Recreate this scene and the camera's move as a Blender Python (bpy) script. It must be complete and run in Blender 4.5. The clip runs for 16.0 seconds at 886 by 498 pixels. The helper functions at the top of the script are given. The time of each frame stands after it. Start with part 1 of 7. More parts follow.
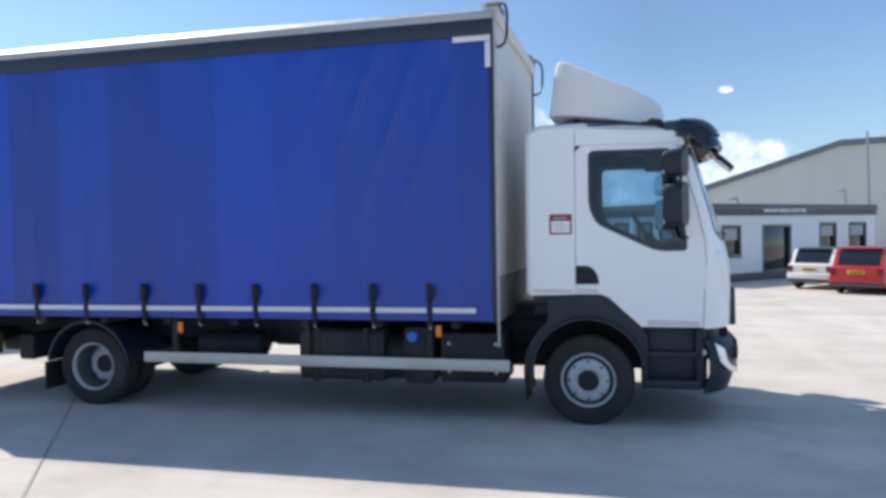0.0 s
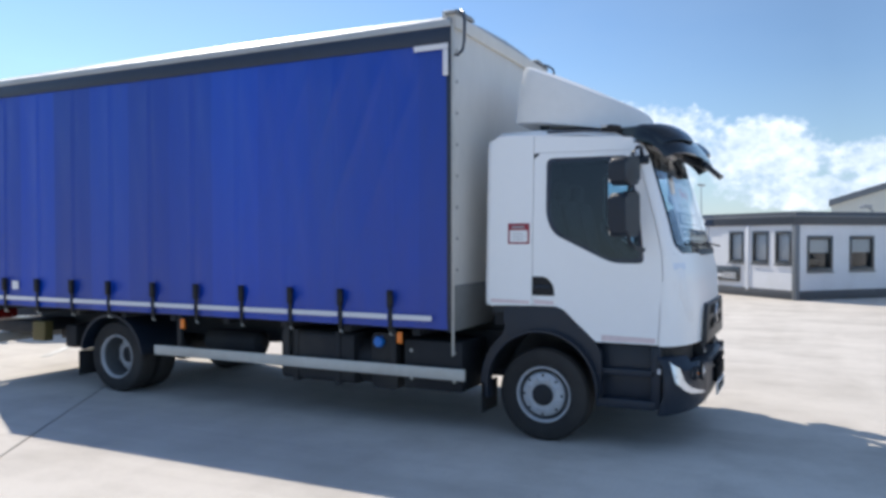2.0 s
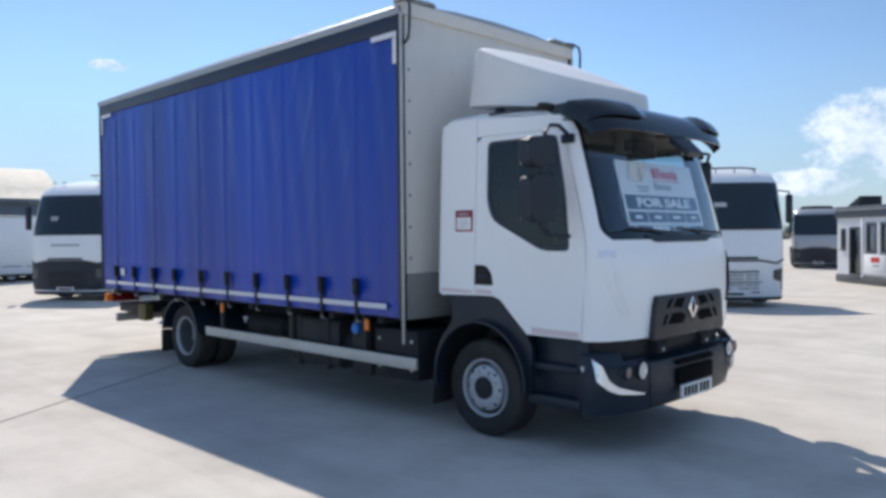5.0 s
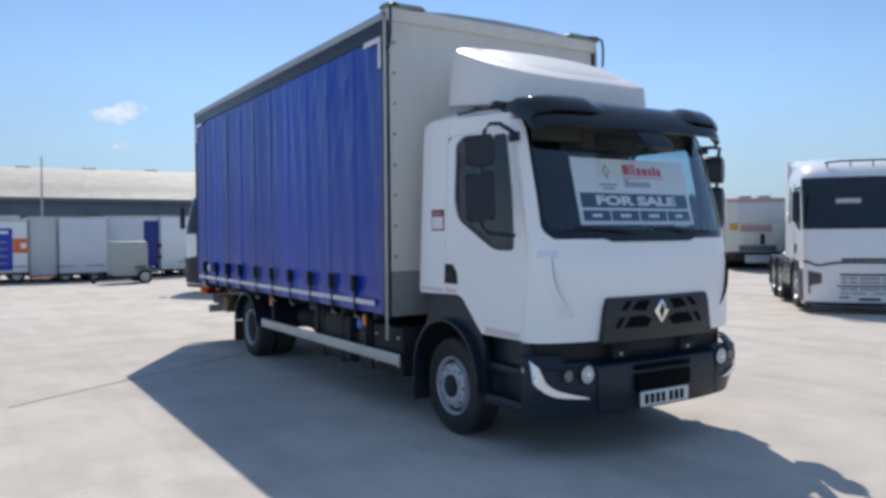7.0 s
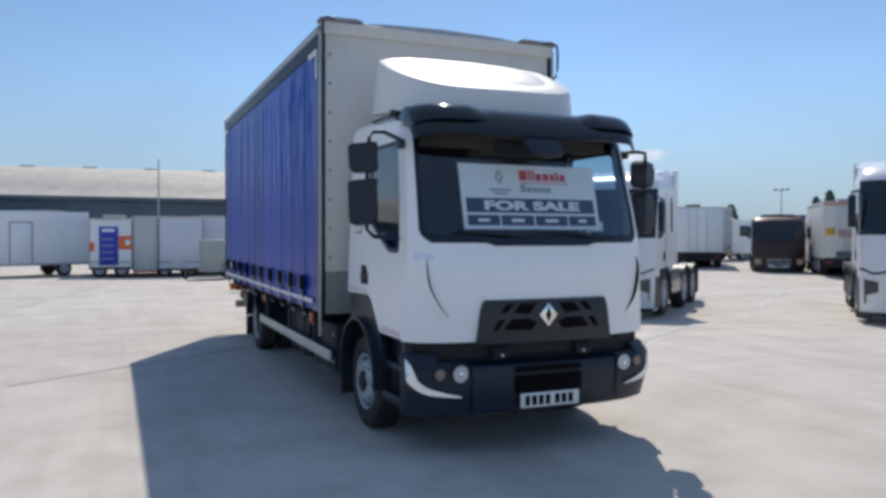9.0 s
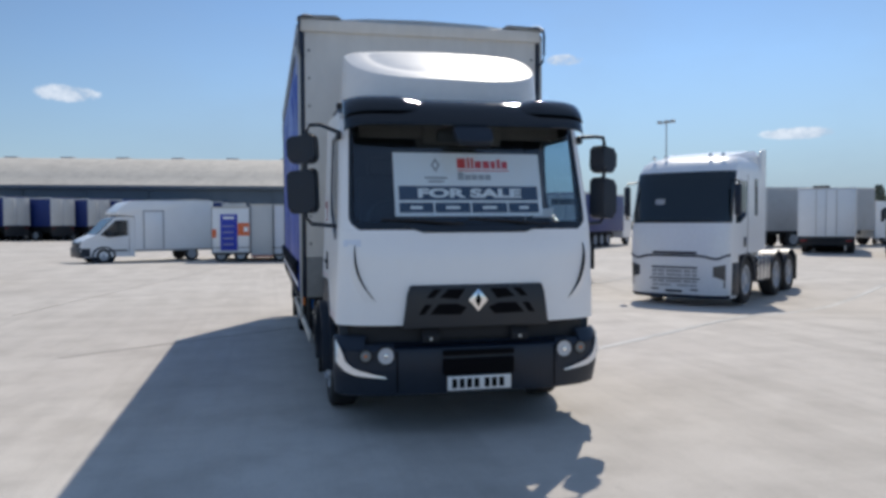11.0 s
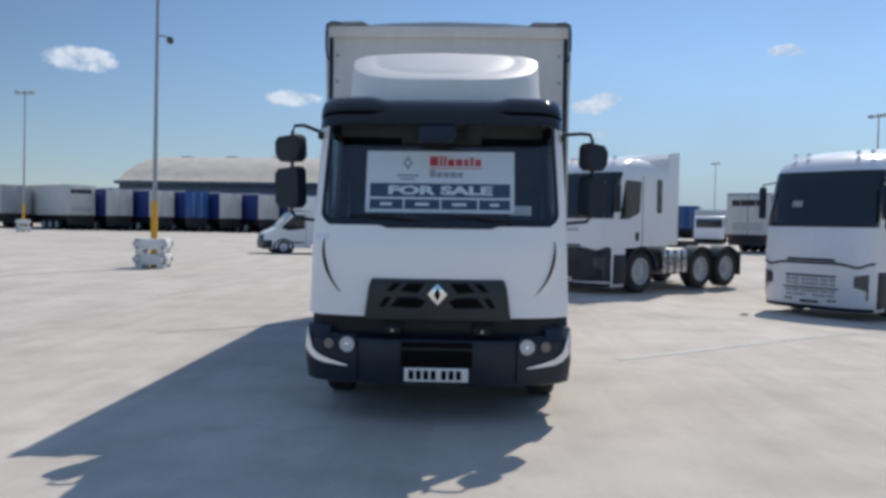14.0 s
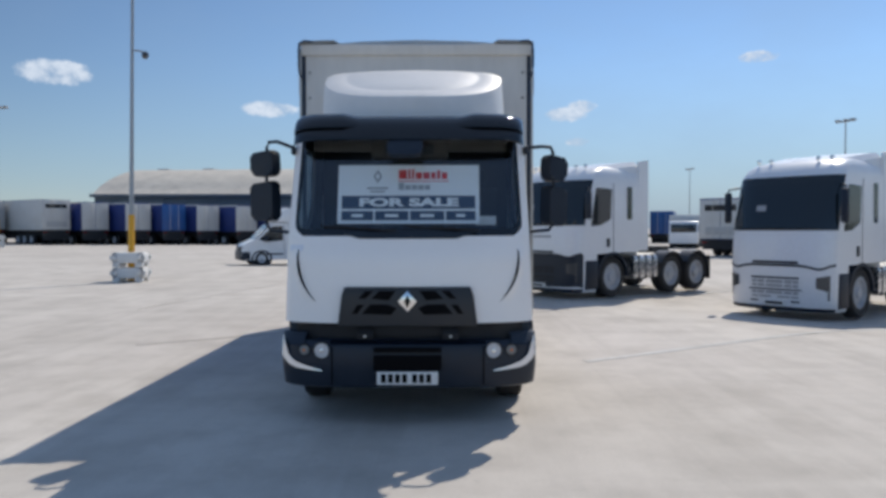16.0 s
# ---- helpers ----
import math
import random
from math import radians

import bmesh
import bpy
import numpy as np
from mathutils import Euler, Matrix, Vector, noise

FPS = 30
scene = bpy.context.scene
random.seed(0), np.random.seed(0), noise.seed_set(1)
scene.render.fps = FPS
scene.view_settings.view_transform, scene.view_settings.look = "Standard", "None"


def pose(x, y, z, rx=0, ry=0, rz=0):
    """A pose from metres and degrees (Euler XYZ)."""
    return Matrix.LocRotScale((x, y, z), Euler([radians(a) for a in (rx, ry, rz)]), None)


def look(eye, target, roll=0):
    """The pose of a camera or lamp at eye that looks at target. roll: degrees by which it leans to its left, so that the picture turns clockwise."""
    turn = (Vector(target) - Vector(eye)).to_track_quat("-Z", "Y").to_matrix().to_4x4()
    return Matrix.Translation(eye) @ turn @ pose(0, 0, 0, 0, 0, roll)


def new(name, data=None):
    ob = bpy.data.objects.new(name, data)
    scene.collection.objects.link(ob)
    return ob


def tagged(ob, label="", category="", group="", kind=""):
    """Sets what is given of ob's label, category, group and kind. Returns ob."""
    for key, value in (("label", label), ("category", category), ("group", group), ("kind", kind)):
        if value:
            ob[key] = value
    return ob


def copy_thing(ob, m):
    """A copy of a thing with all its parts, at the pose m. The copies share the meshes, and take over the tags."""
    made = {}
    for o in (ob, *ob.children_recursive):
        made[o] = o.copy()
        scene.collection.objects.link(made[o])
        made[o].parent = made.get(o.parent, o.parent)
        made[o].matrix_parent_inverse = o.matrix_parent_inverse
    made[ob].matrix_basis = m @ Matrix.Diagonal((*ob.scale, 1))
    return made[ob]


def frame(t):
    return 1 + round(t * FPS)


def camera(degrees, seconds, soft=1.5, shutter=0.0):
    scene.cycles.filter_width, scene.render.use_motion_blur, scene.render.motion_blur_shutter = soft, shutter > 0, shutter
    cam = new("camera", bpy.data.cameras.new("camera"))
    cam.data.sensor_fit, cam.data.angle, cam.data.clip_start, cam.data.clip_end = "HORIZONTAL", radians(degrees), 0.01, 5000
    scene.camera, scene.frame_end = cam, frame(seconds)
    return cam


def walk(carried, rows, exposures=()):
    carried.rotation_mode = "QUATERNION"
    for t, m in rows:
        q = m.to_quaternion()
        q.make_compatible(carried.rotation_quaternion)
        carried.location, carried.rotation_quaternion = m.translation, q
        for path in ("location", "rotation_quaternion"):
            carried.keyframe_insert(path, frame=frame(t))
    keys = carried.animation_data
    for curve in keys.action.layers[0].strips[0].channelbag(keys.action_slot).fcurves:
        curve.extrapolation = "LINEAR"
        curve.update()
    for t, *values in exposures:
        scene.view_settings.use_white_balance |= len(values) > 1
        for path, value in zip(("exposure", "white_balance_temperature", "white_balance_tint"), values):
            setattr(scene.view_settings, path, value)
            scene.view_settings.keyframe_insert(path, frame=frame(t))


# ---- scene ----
EXPOSURES = [(0.0, 0.50, 6000, 10), (4.0, 0.34, 6000, 10), (7.0, 0.13, 6000, 10), (9.5, -0.04, 6000, 10), (14.0, -0.11, 6000, 10), (16.0, -0.12, 6000, 10)]
cam = camera(60.1, 16.0, soft=3.4)
PATH = [
    (0, (-0.872, -7.995, 1.758), (-1.366, -6.058, 1.712), -1.0),
    (0.5, (-0.449, -7.896, 1.805), (-1.019, -5.979, 1.771), -1.1),
    (1, (-0.023, -7.788, 1.829), (-0.692, -5.904, 1.767), -0.7),
    (1.5, (0.353, -7.593, 1.798), (-0.418, -5.749, 1.734), 0.1),
    (2, (0.797, -7.421, 1.773), (-0.076, -5.622, 1.742), -0.1),
    (2.5, (1.192, -7.211, 1.741), (0.217, -5.466, 1.679), -0.4),
    (3, (1.501, -6.934, 1.742), (0.452, -5.234, 1.657), 0.6),
    (3.5, (1.893, -6.692, 1.703), (0.73, -5.066, 1.651), 0.4),
    (4, (2.245, -6.41, 1.688), (0.999, -4.846, 1.636), -0.2),
    (6.5, (3.836, -4.921, 1.693), (2.2, -3.771, 1.67), -0.2),
    (7, (4.095, -4.552, 1.679), (2.4, -3.49, 1.641), -0.5),
    (7.5, (4.375, -4.227, 1.68), (2.649, -3.216, 1.651), -0.9),
    (8, (4.701, -3.855, 1.689), (2.938, -2.912, 1.639), -0.6),
    (8.5, (4.884, -3.484, 1.689), (3.078, -2.626, 1.622), -0.2),
    (9, (5.147, -3.12, 1.688), (3.311, -2.328, 1.654), 0.1),
    (9.5, (5.393, -2.76, 1.69), (3.519, -2.064, 1.651), 0.0),
    (10, (5.527, -2.383, 1.712), (3.626, -1.763, 1.645), 0.3),
    (12.5, (6.16, -0.597, 1.683), (4.171, -0.4, 1.618), -0.7),
    (13, (6.124, -0.273, 1.697), (4.13, -0.153, 1.604), 0.2),
    (13.5, (6.174, 0.039, 1.675), (4.176, 0.026, 1.586), 0.6),
    (14, (6.191, 0.233, 1.688), (4.193, 0.171, 1.611), 0.8),
    (14.5, (6.271, 0.255, 1.664), (4.274, 0.221, 1.563), 1.0),
    (15, (6.413, 0.248, 1.691), (4.415, 0.292, 1.606), 0.7),
    (15.5, (6.479, 0.294, 1.691), (4.48, 0.279, 1.622), 0.6),
    (16, (6.506, 0.334, 1.701), (4.507, 0.325, 1.647), -0.1),
]
walk(cam, [(t, look(eye, target, roll)) for t, eye, target, roll in PATH], exposures=EXPOSURES)

# ---- world and sun ----
TO_SUN = Vector((-2.91, 1.57, 3.6)).normalized()
ELEVATION = math.asin(TO_SUN.z)
ROTATION = math.atan2(TO_SUN.x, TO_SUN.y) % (2 * math.pi)

world = bpy.data.worlds.new("sky")
scene.world = world
world.use_nodes = True
wt = world.node_tree
wt.nodes.clear()


def wnode(kind, **values):
    n = wt.nodes.new(kind)
    for k, v in values.items():
        n.inputs[k].default_value = v
    return n


def wmath(op, a, b=None):
    n = wt.nodes.new("ShaderNodeMath")
    n.operation = op
    for i, v in enumerate((a, b)):
        if v is None:
            continue
        if isinstance(v, (int, float)):
            n.inputs[i].default_value = v
        else:
            wt.links.new(v, n.inputs[i])
    return n.outputs[0]


sky = wt.nodes.new("ShaderNodeTexSky")
sky.sky_type = "NISHITA"
sky.sun_disc = False
sky.sun_elevation, sky.sun_rotation = ELEVATION, ROTATION
sky.air_density, sky.dust_density, sky.ozone_density = 1.0, 0.06, 3.0
coord = wt.nodes.new("ShaderNodeTexCoord")
# clouds: bearing and height of the bank's middle, half-widths, in degrees (bearing from +y towards -x)
CLOUDS = [(-5.0, 5.0, 6.5, 2.0), (3.5, 5.6, 6.5, 3.0), (12.0, 6.4, 9.0, 3.9), (-3.0, 3.0, 12.0, 1.6), (19.0, 3.2, 4.0, 1.2), (81.2, 8.3, 2.0, 0.7), (80.3, 6.3, 1.2, 0.4),
          (103.0, 8.6, 2.4, 0.7), (117.0, 10.3, 3.2, 1.0), (68.0, 11.6, 1.8, 0.5), (80.0, 8.8, 1.3, 0.6), (52.0, 5.8, 3.0, 0.5),
          (-6.0, 9.5, 0.7, 0.3)]
mask = None
for bearing, height, wide, high in CLOUDS:
    b, h = radians(bearing), radians(height)
    mid = Vector((-math.sin(b) * math.cos(h), math.cos(b) * math.cos(h), math.sin(h)))
    across = Vector((-math.cos(b), -math.sin(b), 0))
    up = mid.cross(across)
    if up.z < 0:
        up = -up
    d1 = wt.nodes.new("ShaderNodeVectorMath"); d1.operation = "DOT_PRODUCT"; d1.inputs[1].default_value = across / math.sin(radians(wide))
    d2 = wt.nodes.new("ShaderNodeVectorMath"); d2.operation = "DOT_PRODUCT"; d2.inputs[1].default_value = up / math.sin(radians(high))
    d3 = wt.nodes.new("ShaderNodeVectorMath"); d3.operation = "DOT_PRODUCT"; d3.inputs[1].default_value = mid
    for d in (d1, d2, d3):
        wt.links.new(coord.outputs["Generated"], d.inputs[0])
    r2 = wmath("ADD", wmath("POWER", wmath("ABSOLUTE", d1.outputs["Value"]), 2.0), wmath("POWER", wmath("ABSOLUTE", d2.outputs["Value"]), 2.0))
    m = wmath("MULTIPLY", wmath("MAXIMUM", wmath("SUBTRACT", 1.0, r2), 0.0), wmath("GREATER_THAN", d3.outputs["Value"], 0.5))
    m = wmath("MINIMUM", wmath("MULTIPLY", m, 1.7), 1.12 if wide < 5 else 1.6)
    mask = m if mask is None else wmath("MAXIMUM", mask, m)
puffs = wnode("ShaderNodeTexNoise", Scale=18.0, Detail=9.0, Roughness=0.6)
stretch = wt.nodes.new("ShaderNodeVectorMath"); stretch.operation = "MULTIPLY"; stretch.inputs[1].default_value = (1, 1, 2.2)
plump = wt.nodes.new("ShaderNodeVectorMath"); plump.operation = "MULTIPLY"; plump.inputs[1].default_value = (1, 1, 1.3)
wt.links.new(coord.outputs["Generated"], plump.inputs[0])
wt.links.new(coord.outputs["Generated"], stretch.inputs[0])
wt.links.new(plump.outputs["Vector"], puffs.inputs["Vector"])
curls = wnode("ShaderNodeTexNoise", Scale=62.0, Detail=6.0, Roughness=0.62)
wt.links.new(plump.outputs["Vector"], curls.inputs["Vector"])
billow = wmath("ADD", puffs.outputs["Fac"], wmath("MULTIPLY", wmath("SUBTRACT", curls.outputs["Fac"], 0.5), 0.75))
dense = wmath("ADD", wmath("MULTIPLY", wmath("POWER", mask, 0.5), 0.72), wmath("SUBTRACT", billow, 1.0))
cover = wt.nodes.new("ShaderNodeMapRange")
cover.inputs["From Min"].default_value, cover.inputs["From Max"].default_value = 0.0, 0.27
cover.inputs["To Max"].default_value = 0.88
wt.links.new(dense, cover.inputs["Value"])
tone = wt.nodes.new("ShaderNodeMix"); tone.data_type = "RGBA"
tone.inputs["A"].default_value, tone.inputs["B"].default_value = (3.9, 4.7, 5.7, 1), (7.8, 8.0, 8.2, 1)
wt.links.new(wmath("MULTIPLY", wmath("SUBTRACT", billow, 0.30), 2.4), tone.inputs["Factor"])
veil = wnode("ShaderNodeTexNoise", Scale=2.6, Detail=7.0, Roughness=0.6)
wt.links.new(stretch.outputs["Vector"], veil.inputs["Vector"])
thin = wt.nodes.new("ShaderNodeMapRange")
thin.inputs["From Min"].default_value, thin.inputs["From Max"].default_value, thin.inputs["To Max"].default_value = 0.42, 0.75, 0.30
wt.links.new(veil.outputs["Fac"], thin.inputs["Value"])
hazy = wt.nodes.new("ShaderNodeMix"); hazy.data_type = "RGBA"
hazy.inputs["B"].default_value = (3.0, 3.9, 4.9, 1)
# haze is brightest towards the sun
sunward = wt.nodes.new("ShaderNodeVectorMath"); sunward.operation = "DOT_PRODUCT"
sunward.inputs[1].default_value = Vector((TO_SUN.x, TO_SUN.y, 0)).normalized()
wt.links.new(coord.outputs["Generated"], sunward.inputs[0])
glare = wmath("MINIMUM", wmath("MAXIMUM", wmath("ADD", wmath("MULTIPLY", sunward.outputs["Value"], 1.4), -0.25), 0.4), 1.0)
wt.links.new(wmath("MULTIPLY", thin.outputs["Result"], glare), hazy.inputs["Factor"])
# sky dimmed by a third some 63 degrees off the sun, tuned to the view
off = wmath("ABSOLUTE", wmath("SUBTRACT", sunward.outputs["Value"], 0.45))
deep = wmath("SUBTRACT", 1.0, wmath("MULTIPLY", wmath("MAXIMUM", wmath("SUBTRACT", 1.0, wmath("DIVIDE", off, 0.60)), 0.0), 0.33))
clear = wt.nodes.new("ShaderNodeVectorMath"); clear.operation = "SCALE"
wt.links.new(sky.outputs["Color"], clear.inputs[0])
wt.links.new(deep, clear.inputs["Scale"])
wt.links.new(clear.outputs["Vector"], hazy.inputs["A"])
# pale haze low over the whole horizon; unseen zenith brightened to fill the shade
split = wt.nodes.new("ShaderNodeSeparateXYZ")
wt.links.new(coord.outputs["Generated"], split.inputs[0])
low = wt.nodes.new("ShaderNodeMapRange")
low.inputs["From Min"].default_value, low.inputs["From Max"].default_value = 0.0, 0.20
low.inputs["To Min"].default_value, low.inputs["To Max"].default_value = 0.92, 0.0
wt.links.new(split.outputs["Z"], low.inputs["Value"])
high = wt.nodes.new("ShaderNodeMapRange")
high.interpolation_type = "SMOOTHSTEP"
high.inputs["From Min"].default_value, high.inputs["From Max"].default_value = 0.36, 0.80
high.inputs["To Min"].default_value, high.inputs["To Max"].default_value = 0.0, 0.34
wt.links.new(split.outputs["Z"], high.inputs["Value"])
zenith_fill = wt.nodes.new("ShaderNodeMix"); zenith_fill.data_type = "RGBA"
zenith_fill.inputs["B"].default_value = (3.7, 4.7, 6.3, 1)
wt.links.new(high.outputs["Result"], zenith_fill.inputs["Factor"])
wt.links.new(hazy.outputs["Result"], zenith_fill.inputs["A"])
low_haze = wt.nodes.new("ShaderNodeMix"); low_haze.data_type = "RGBA"
low_haze.inputs["B"].default_value = (2.6, 3.5, 4.4, 1)
wt.links.new(wmath("MULTIPLY", low.outputs["Result"], glare), low_haze.inputs["Factor"])
wt.links.new(zenith_fill.outputs["Result"], low_haze.inputs["A"])
mix = wt.nodes.new("ShaderNodeMix"); mix.data_type = "RGBA"
wt.links.new(cover.outputs["Result"], mix.inputs["Factor"])
wt.links.new(low_haze.outputs["Result"], mix.inputs["A"])
wt.links.new(tone.outputs["Result"], mix.inputs["B"])
back = wnode("ShaderNodeBackground", Strength=0.116)
wt.links.new(mix.outputs["Result"], back.inputs["Color"])
out = wt.nodes.new("ShaderNodeOutputWorld")
wt.links.new(back.outputs["Background"], out.inputs["Surface"])

sun = new("sun", bpy.data.lights.new("sun", "SUN"))
sun.data.energy, sun.data.angle, sun.data.color = 4.05, radians(0.53), (1.0, 0.88, 0.72)
sun.matrix_world = Matrix.Translation((-10, 8, 25)) @ (-TO_SUN).to_track_quat("-Z", "Y").to_matrix().to_4x4()


# ---- materials ----
def mat(name, base, rough=0.5, metal=0.0, vary=0.12, big=0.6, fine=14.0, bump=0.0, bump_scale=60.0, coat=0.0, coat_rough=0.03, dirt=None, dirt_amount=0.0, streak=(1, 1, 1), per_object=0.0, spec=0.5):
    """A painted or raw surface with variation at two scales, optional dirt blotches and relief."""
    m = bpy.data.materials.new(name)
    m.use_nodes = True
    t = m.node_tree
    p = t.nodes["Principled BSDF"]
    p.inputs["Roughness"].default_value, p.inputs["Metallic"].default_value = rough, metal
    p.inputs["Coat Weight"].default_value = coat
    p.inputs["Coat Roughness"].default_value = coat_rough
    p.inputs["Specular IOR Level"].default_value = spec
    tc = t.nodes.new("ShaderNodeTexCoord")
    mp = t.nodes.new("ShaderNodeMapping")
    mp.inputs["Scale"].default_value = streak
    t.links.new(tc.outputs["Object"], mp.inputs["Vector"])

    def noise_tex(scale, detail):
        n = t.nodes.new("ShaderNodeTexNoise")
        n.inputs["Scale"].default_value, n.inputs["Detail"].default_value = scale, detail
        t.links.new(mp.outputs["Vector"], n.inputs["Vector"])
        return n.outputs["Fac"]

    def ranged(value, lo, hi, a=0.0, b=1.0):
        r = t.nodes.new("ShaderNodeMapRange")
        r.inputs["From Min"].default_value, r.inputs["From Max"].default_value = lo, hi
        r.inputs["To Min"].default_value, r.inputs["To Max"].default_value = a, b
        t.links.new(value, r.inputs["Value"])
        return r.outputs["Result"]

    n1, n2 = noise_tex(big, 4.0), noise_tex(fine, 6.0)
    hsv = t.nodes.new("ShaderNodeHueSaturation")
    hsv.inputs["Color"].default_value = (*base, 1)
    add = t.nodes.new("ShaderNodeMath"); add.operation = "ADD"
    t.links.new(ranged(n1, 0.3, 0.7, 1 - vary, 1 + vary * 0.5), add.inputs[0])
    t.links.new(ranged(n2, 0.3, 0.7, -vary * 0.5, vary * 0.5), add.inputs[1])
    value = add.outputs[0]
    if per_object:
        info = t.nodes.new("ShaderNodeObjectInfo")
        more = t.nodes.new("ShaderNodeMath"); more.operation = "ADD"
        t.links.new(value, more.inputs[0])
        t.links.new(ranged(info.outputs["Random"], 0, 1, -per_object, per_object), more.inputs[1])
        value = more.outputs[0]
    t.links.new(value, hsv.inputs["Value"])
    colour = hsv.outputs["Color"]
    if dirt:
        n3 = noise_tex(big * 2.7, 7.0)
        mx = t.nodes.new("ShaderNodeMix"); mx.data_type = "RGBA"
        t.links.new(ranged(n3, 0.48, 0.75, 0.0, dirt_amount), mx.inputs["Factor"])
        t.links.new(colour, mx.inputs["A"])
        mx.inputs["B"].default_value = (*dirt, 1)
        colour = mx.outputs["Result"]
    t.links.new(colour, p.inputs["Base Color"])
    t.links.new(ranged(n2, 0.25, 0.75, max(0.02, rough - (0.02 if coat else 0.08)), min(1, rough + (0.03 if coat else 0.1))), p.inputs["Roughness"])
    if bump:
        bp = t.nodes.new("ShaderNodeBump")
        bp.inputs["Strength"].default_value, bp.inputs["Distance"].default_value = 0.6, bump
        t.links.new(noise_tex(bump_scale, 5.0), bp.inputs["Height"])
        t.links.new(bp.outputs["Normal"], p.inputs["Normal"])
    return m


def glass(name, tint, gloss=0.04, least=0.04, steep=4.0):
    """Thin window glass: clear with a tint, and a mirror's gleam that grows towards grazing."""
    m = bpy.data.materials.new(name)
    m.use_nodes = True
    t = m.node_tree
    t.nodes.clear()
    o = t.nodes.new("ShaderNodeOutputMaterial")
    clear = t.nodes.new("ShaderNodeBsdfTransparent")
    clear.inputs["Color"].default_value = (*tint, 1)
    shine = t.nodes.new("ShaderNodeBsdfGlossy")
    shine.inputs["Roughness"].default_value = gloss
    shine.inputs["Color"].default_value = (0.95, 0.97, 1, 1)
    lw = t.nodes.new("ShaderNodeLayerWeight")
    lw.inputs["Blend"].default_value = 0.5
    pw = t.nodes.new("ShaderNodeMath"); pw.operation = "POWER"; pw.inputs[1].default_value = steep
    t.links.new(lw.outputs["Facing"], pw.inputs[0])
    fr = t.nodes.new("ShaderNodeMapRange")
    fr.inputs["To Min"].default_value, fr.inputs["To Max"].default_value = least, 0.9
    t.links.new(pw.outputs[0], fr.inputs["Value"])
    mx = t.nodes.new("ShaderNodeMixShader")
    t.links.new(fr.outputs["Result"], mx.inputs["Fac"])
    t.links.new(clear.outputs["BSDF"], mx.inputs[1])
    t.links.new(shine.outputs["BSDF"], mx.inputs[2])
    t.links.new(mx.outputs["Shader"], o.inputs["Surface"])
    return m


# duller than the cab paint, to hold down the deflector's sunlit top
GELCOAT = mat("dulled_white_gelcoat", (0.74, 0.735, 0.72), 0.42, vary=0.04, coat=0.12, coat_rough=0.25, dirt=(0.55, 0.54, 0.51), dirt_amount=0.25)
WHITE = mat("white_cab_paint", (0.88, 0.88, 0.88), 0.30, vary=0.012, coat=0.35, coat_rough=0.18)
BODY_WHITE = mat("white_body_panel", (0.66, 0.64, 0.60), 0.5, vary=0.06, dirt=(0.42, 0.39, 0.34), dirt_amount=0.35, streak=(1, 1, 0.35))
KICK = mat("grey_kick_panel", (0.26, 0.26, 0.25), 0.55, vary=0.15, dirt=(0.15, 0.14, 0.13), dirt_amount=0.4)
BLUE = mat("blue_curtain_vinyl", (0.003, 0.045, 0.38), 0.36, vary=0.08, spec=0.62, big=0.5, bump=0.002, bump_scale=160, dirt=(0.012, 0.085, 0.40), dirt_amount=0.2, streak=(1, 1, 0.25))
def welded_strips(m, wide):
    """Neighbouring welded strips of the sheet differ a little in shade."""
    t = m.node_tree
    p = t.nodes["Principled BSDF"]
    src = p.inputs["Base Color"].links[0].from_socket
    tc = t.nodes.new("ShaderNodeTexCoord")
    sep = t.nodes.new("ShaderNodeSeparateXYZ")
    t.links.new(tc.outputs["Object"], sep.inputs[0])
    div = t.nodes.new("ShaderNodeMath"); div.operation = "DIVIDE"; div.inputs[1].default_value = wide
    t.links.new(sep.outputs["X"], div.inputs[0])
    fl = t.nodes.new("ShaderNodeMath"); fl.operation = "FLOOR"
    t.links.new(div.outputs[0], fl.inputs[0])
    wn = t.nodes.new("ShaderNodeTexWhiteNoise"); wn.noise_dimensions = "1D"
    t.links.new(fl.outputs[0], wn.inputs["W"])
    r = t.nodes.new("ShaderNodeMapRange")
    r.inputs["To Min"].default_value, r.inputs["To Max"].default_value = 0.76, 1.20
    t.links.new(wn.outputs["Value"], r.inputs["Value"])
    h = t.nodes.new("ShaderNodeHueSaturation")
    t.links.new(src, h.inputs["Color"])
    t.links.new(r.outputs["Result"], h.inputs["Value"])
    t.links.new(h.outputs["Color"], p.inputs["Base Color"])


welded_strips(BLUE, 0.606)
RAIL = mat("aluminium_cant_rail", (0.40, 0.42, 0.44), 0.42, metal=0.5, vary=0.1, dirt=(0.3, 0.29, 0.27), dirt_amount=0.4)
DARKRAIL = mat("black_curtain_track", (0.018, 0.028, 0.052), 0.42, vary=0.2)
STRIPE = mat("white_reflective_tape", (0.72, 0.72, 0.75), 0.35, vary=0.06, fine=60)
STRAP = mat("black_webbing", (0.012, 0.012, 0.013), 0.7, vary=0.3, bump=0.001)
PLASTIC = mat("dark_grey_plastic", (0.011, 0.019, 0.034), 0.42, vary=0.18, spec=0.40, dirt=(0.026, 0.034, 0.046), dirt_amount=0.20, bump=0.0006, bump_scale=300)
CHASSIS = mat("black_chassis_paint", (0.022, 0.024, 0.029), 0.62, vary=0.3, spec=0.3, dirt=(0.085, 0.078, 0.068), dirt_amount=0.5)
GALV = mat("galvanised_guard", (0.55, 0.54, 0.50), 0.5, metal=0.2, vary=0.12, dirt=(0.35, 0.32, 0.27), dirt_amount=0.4)
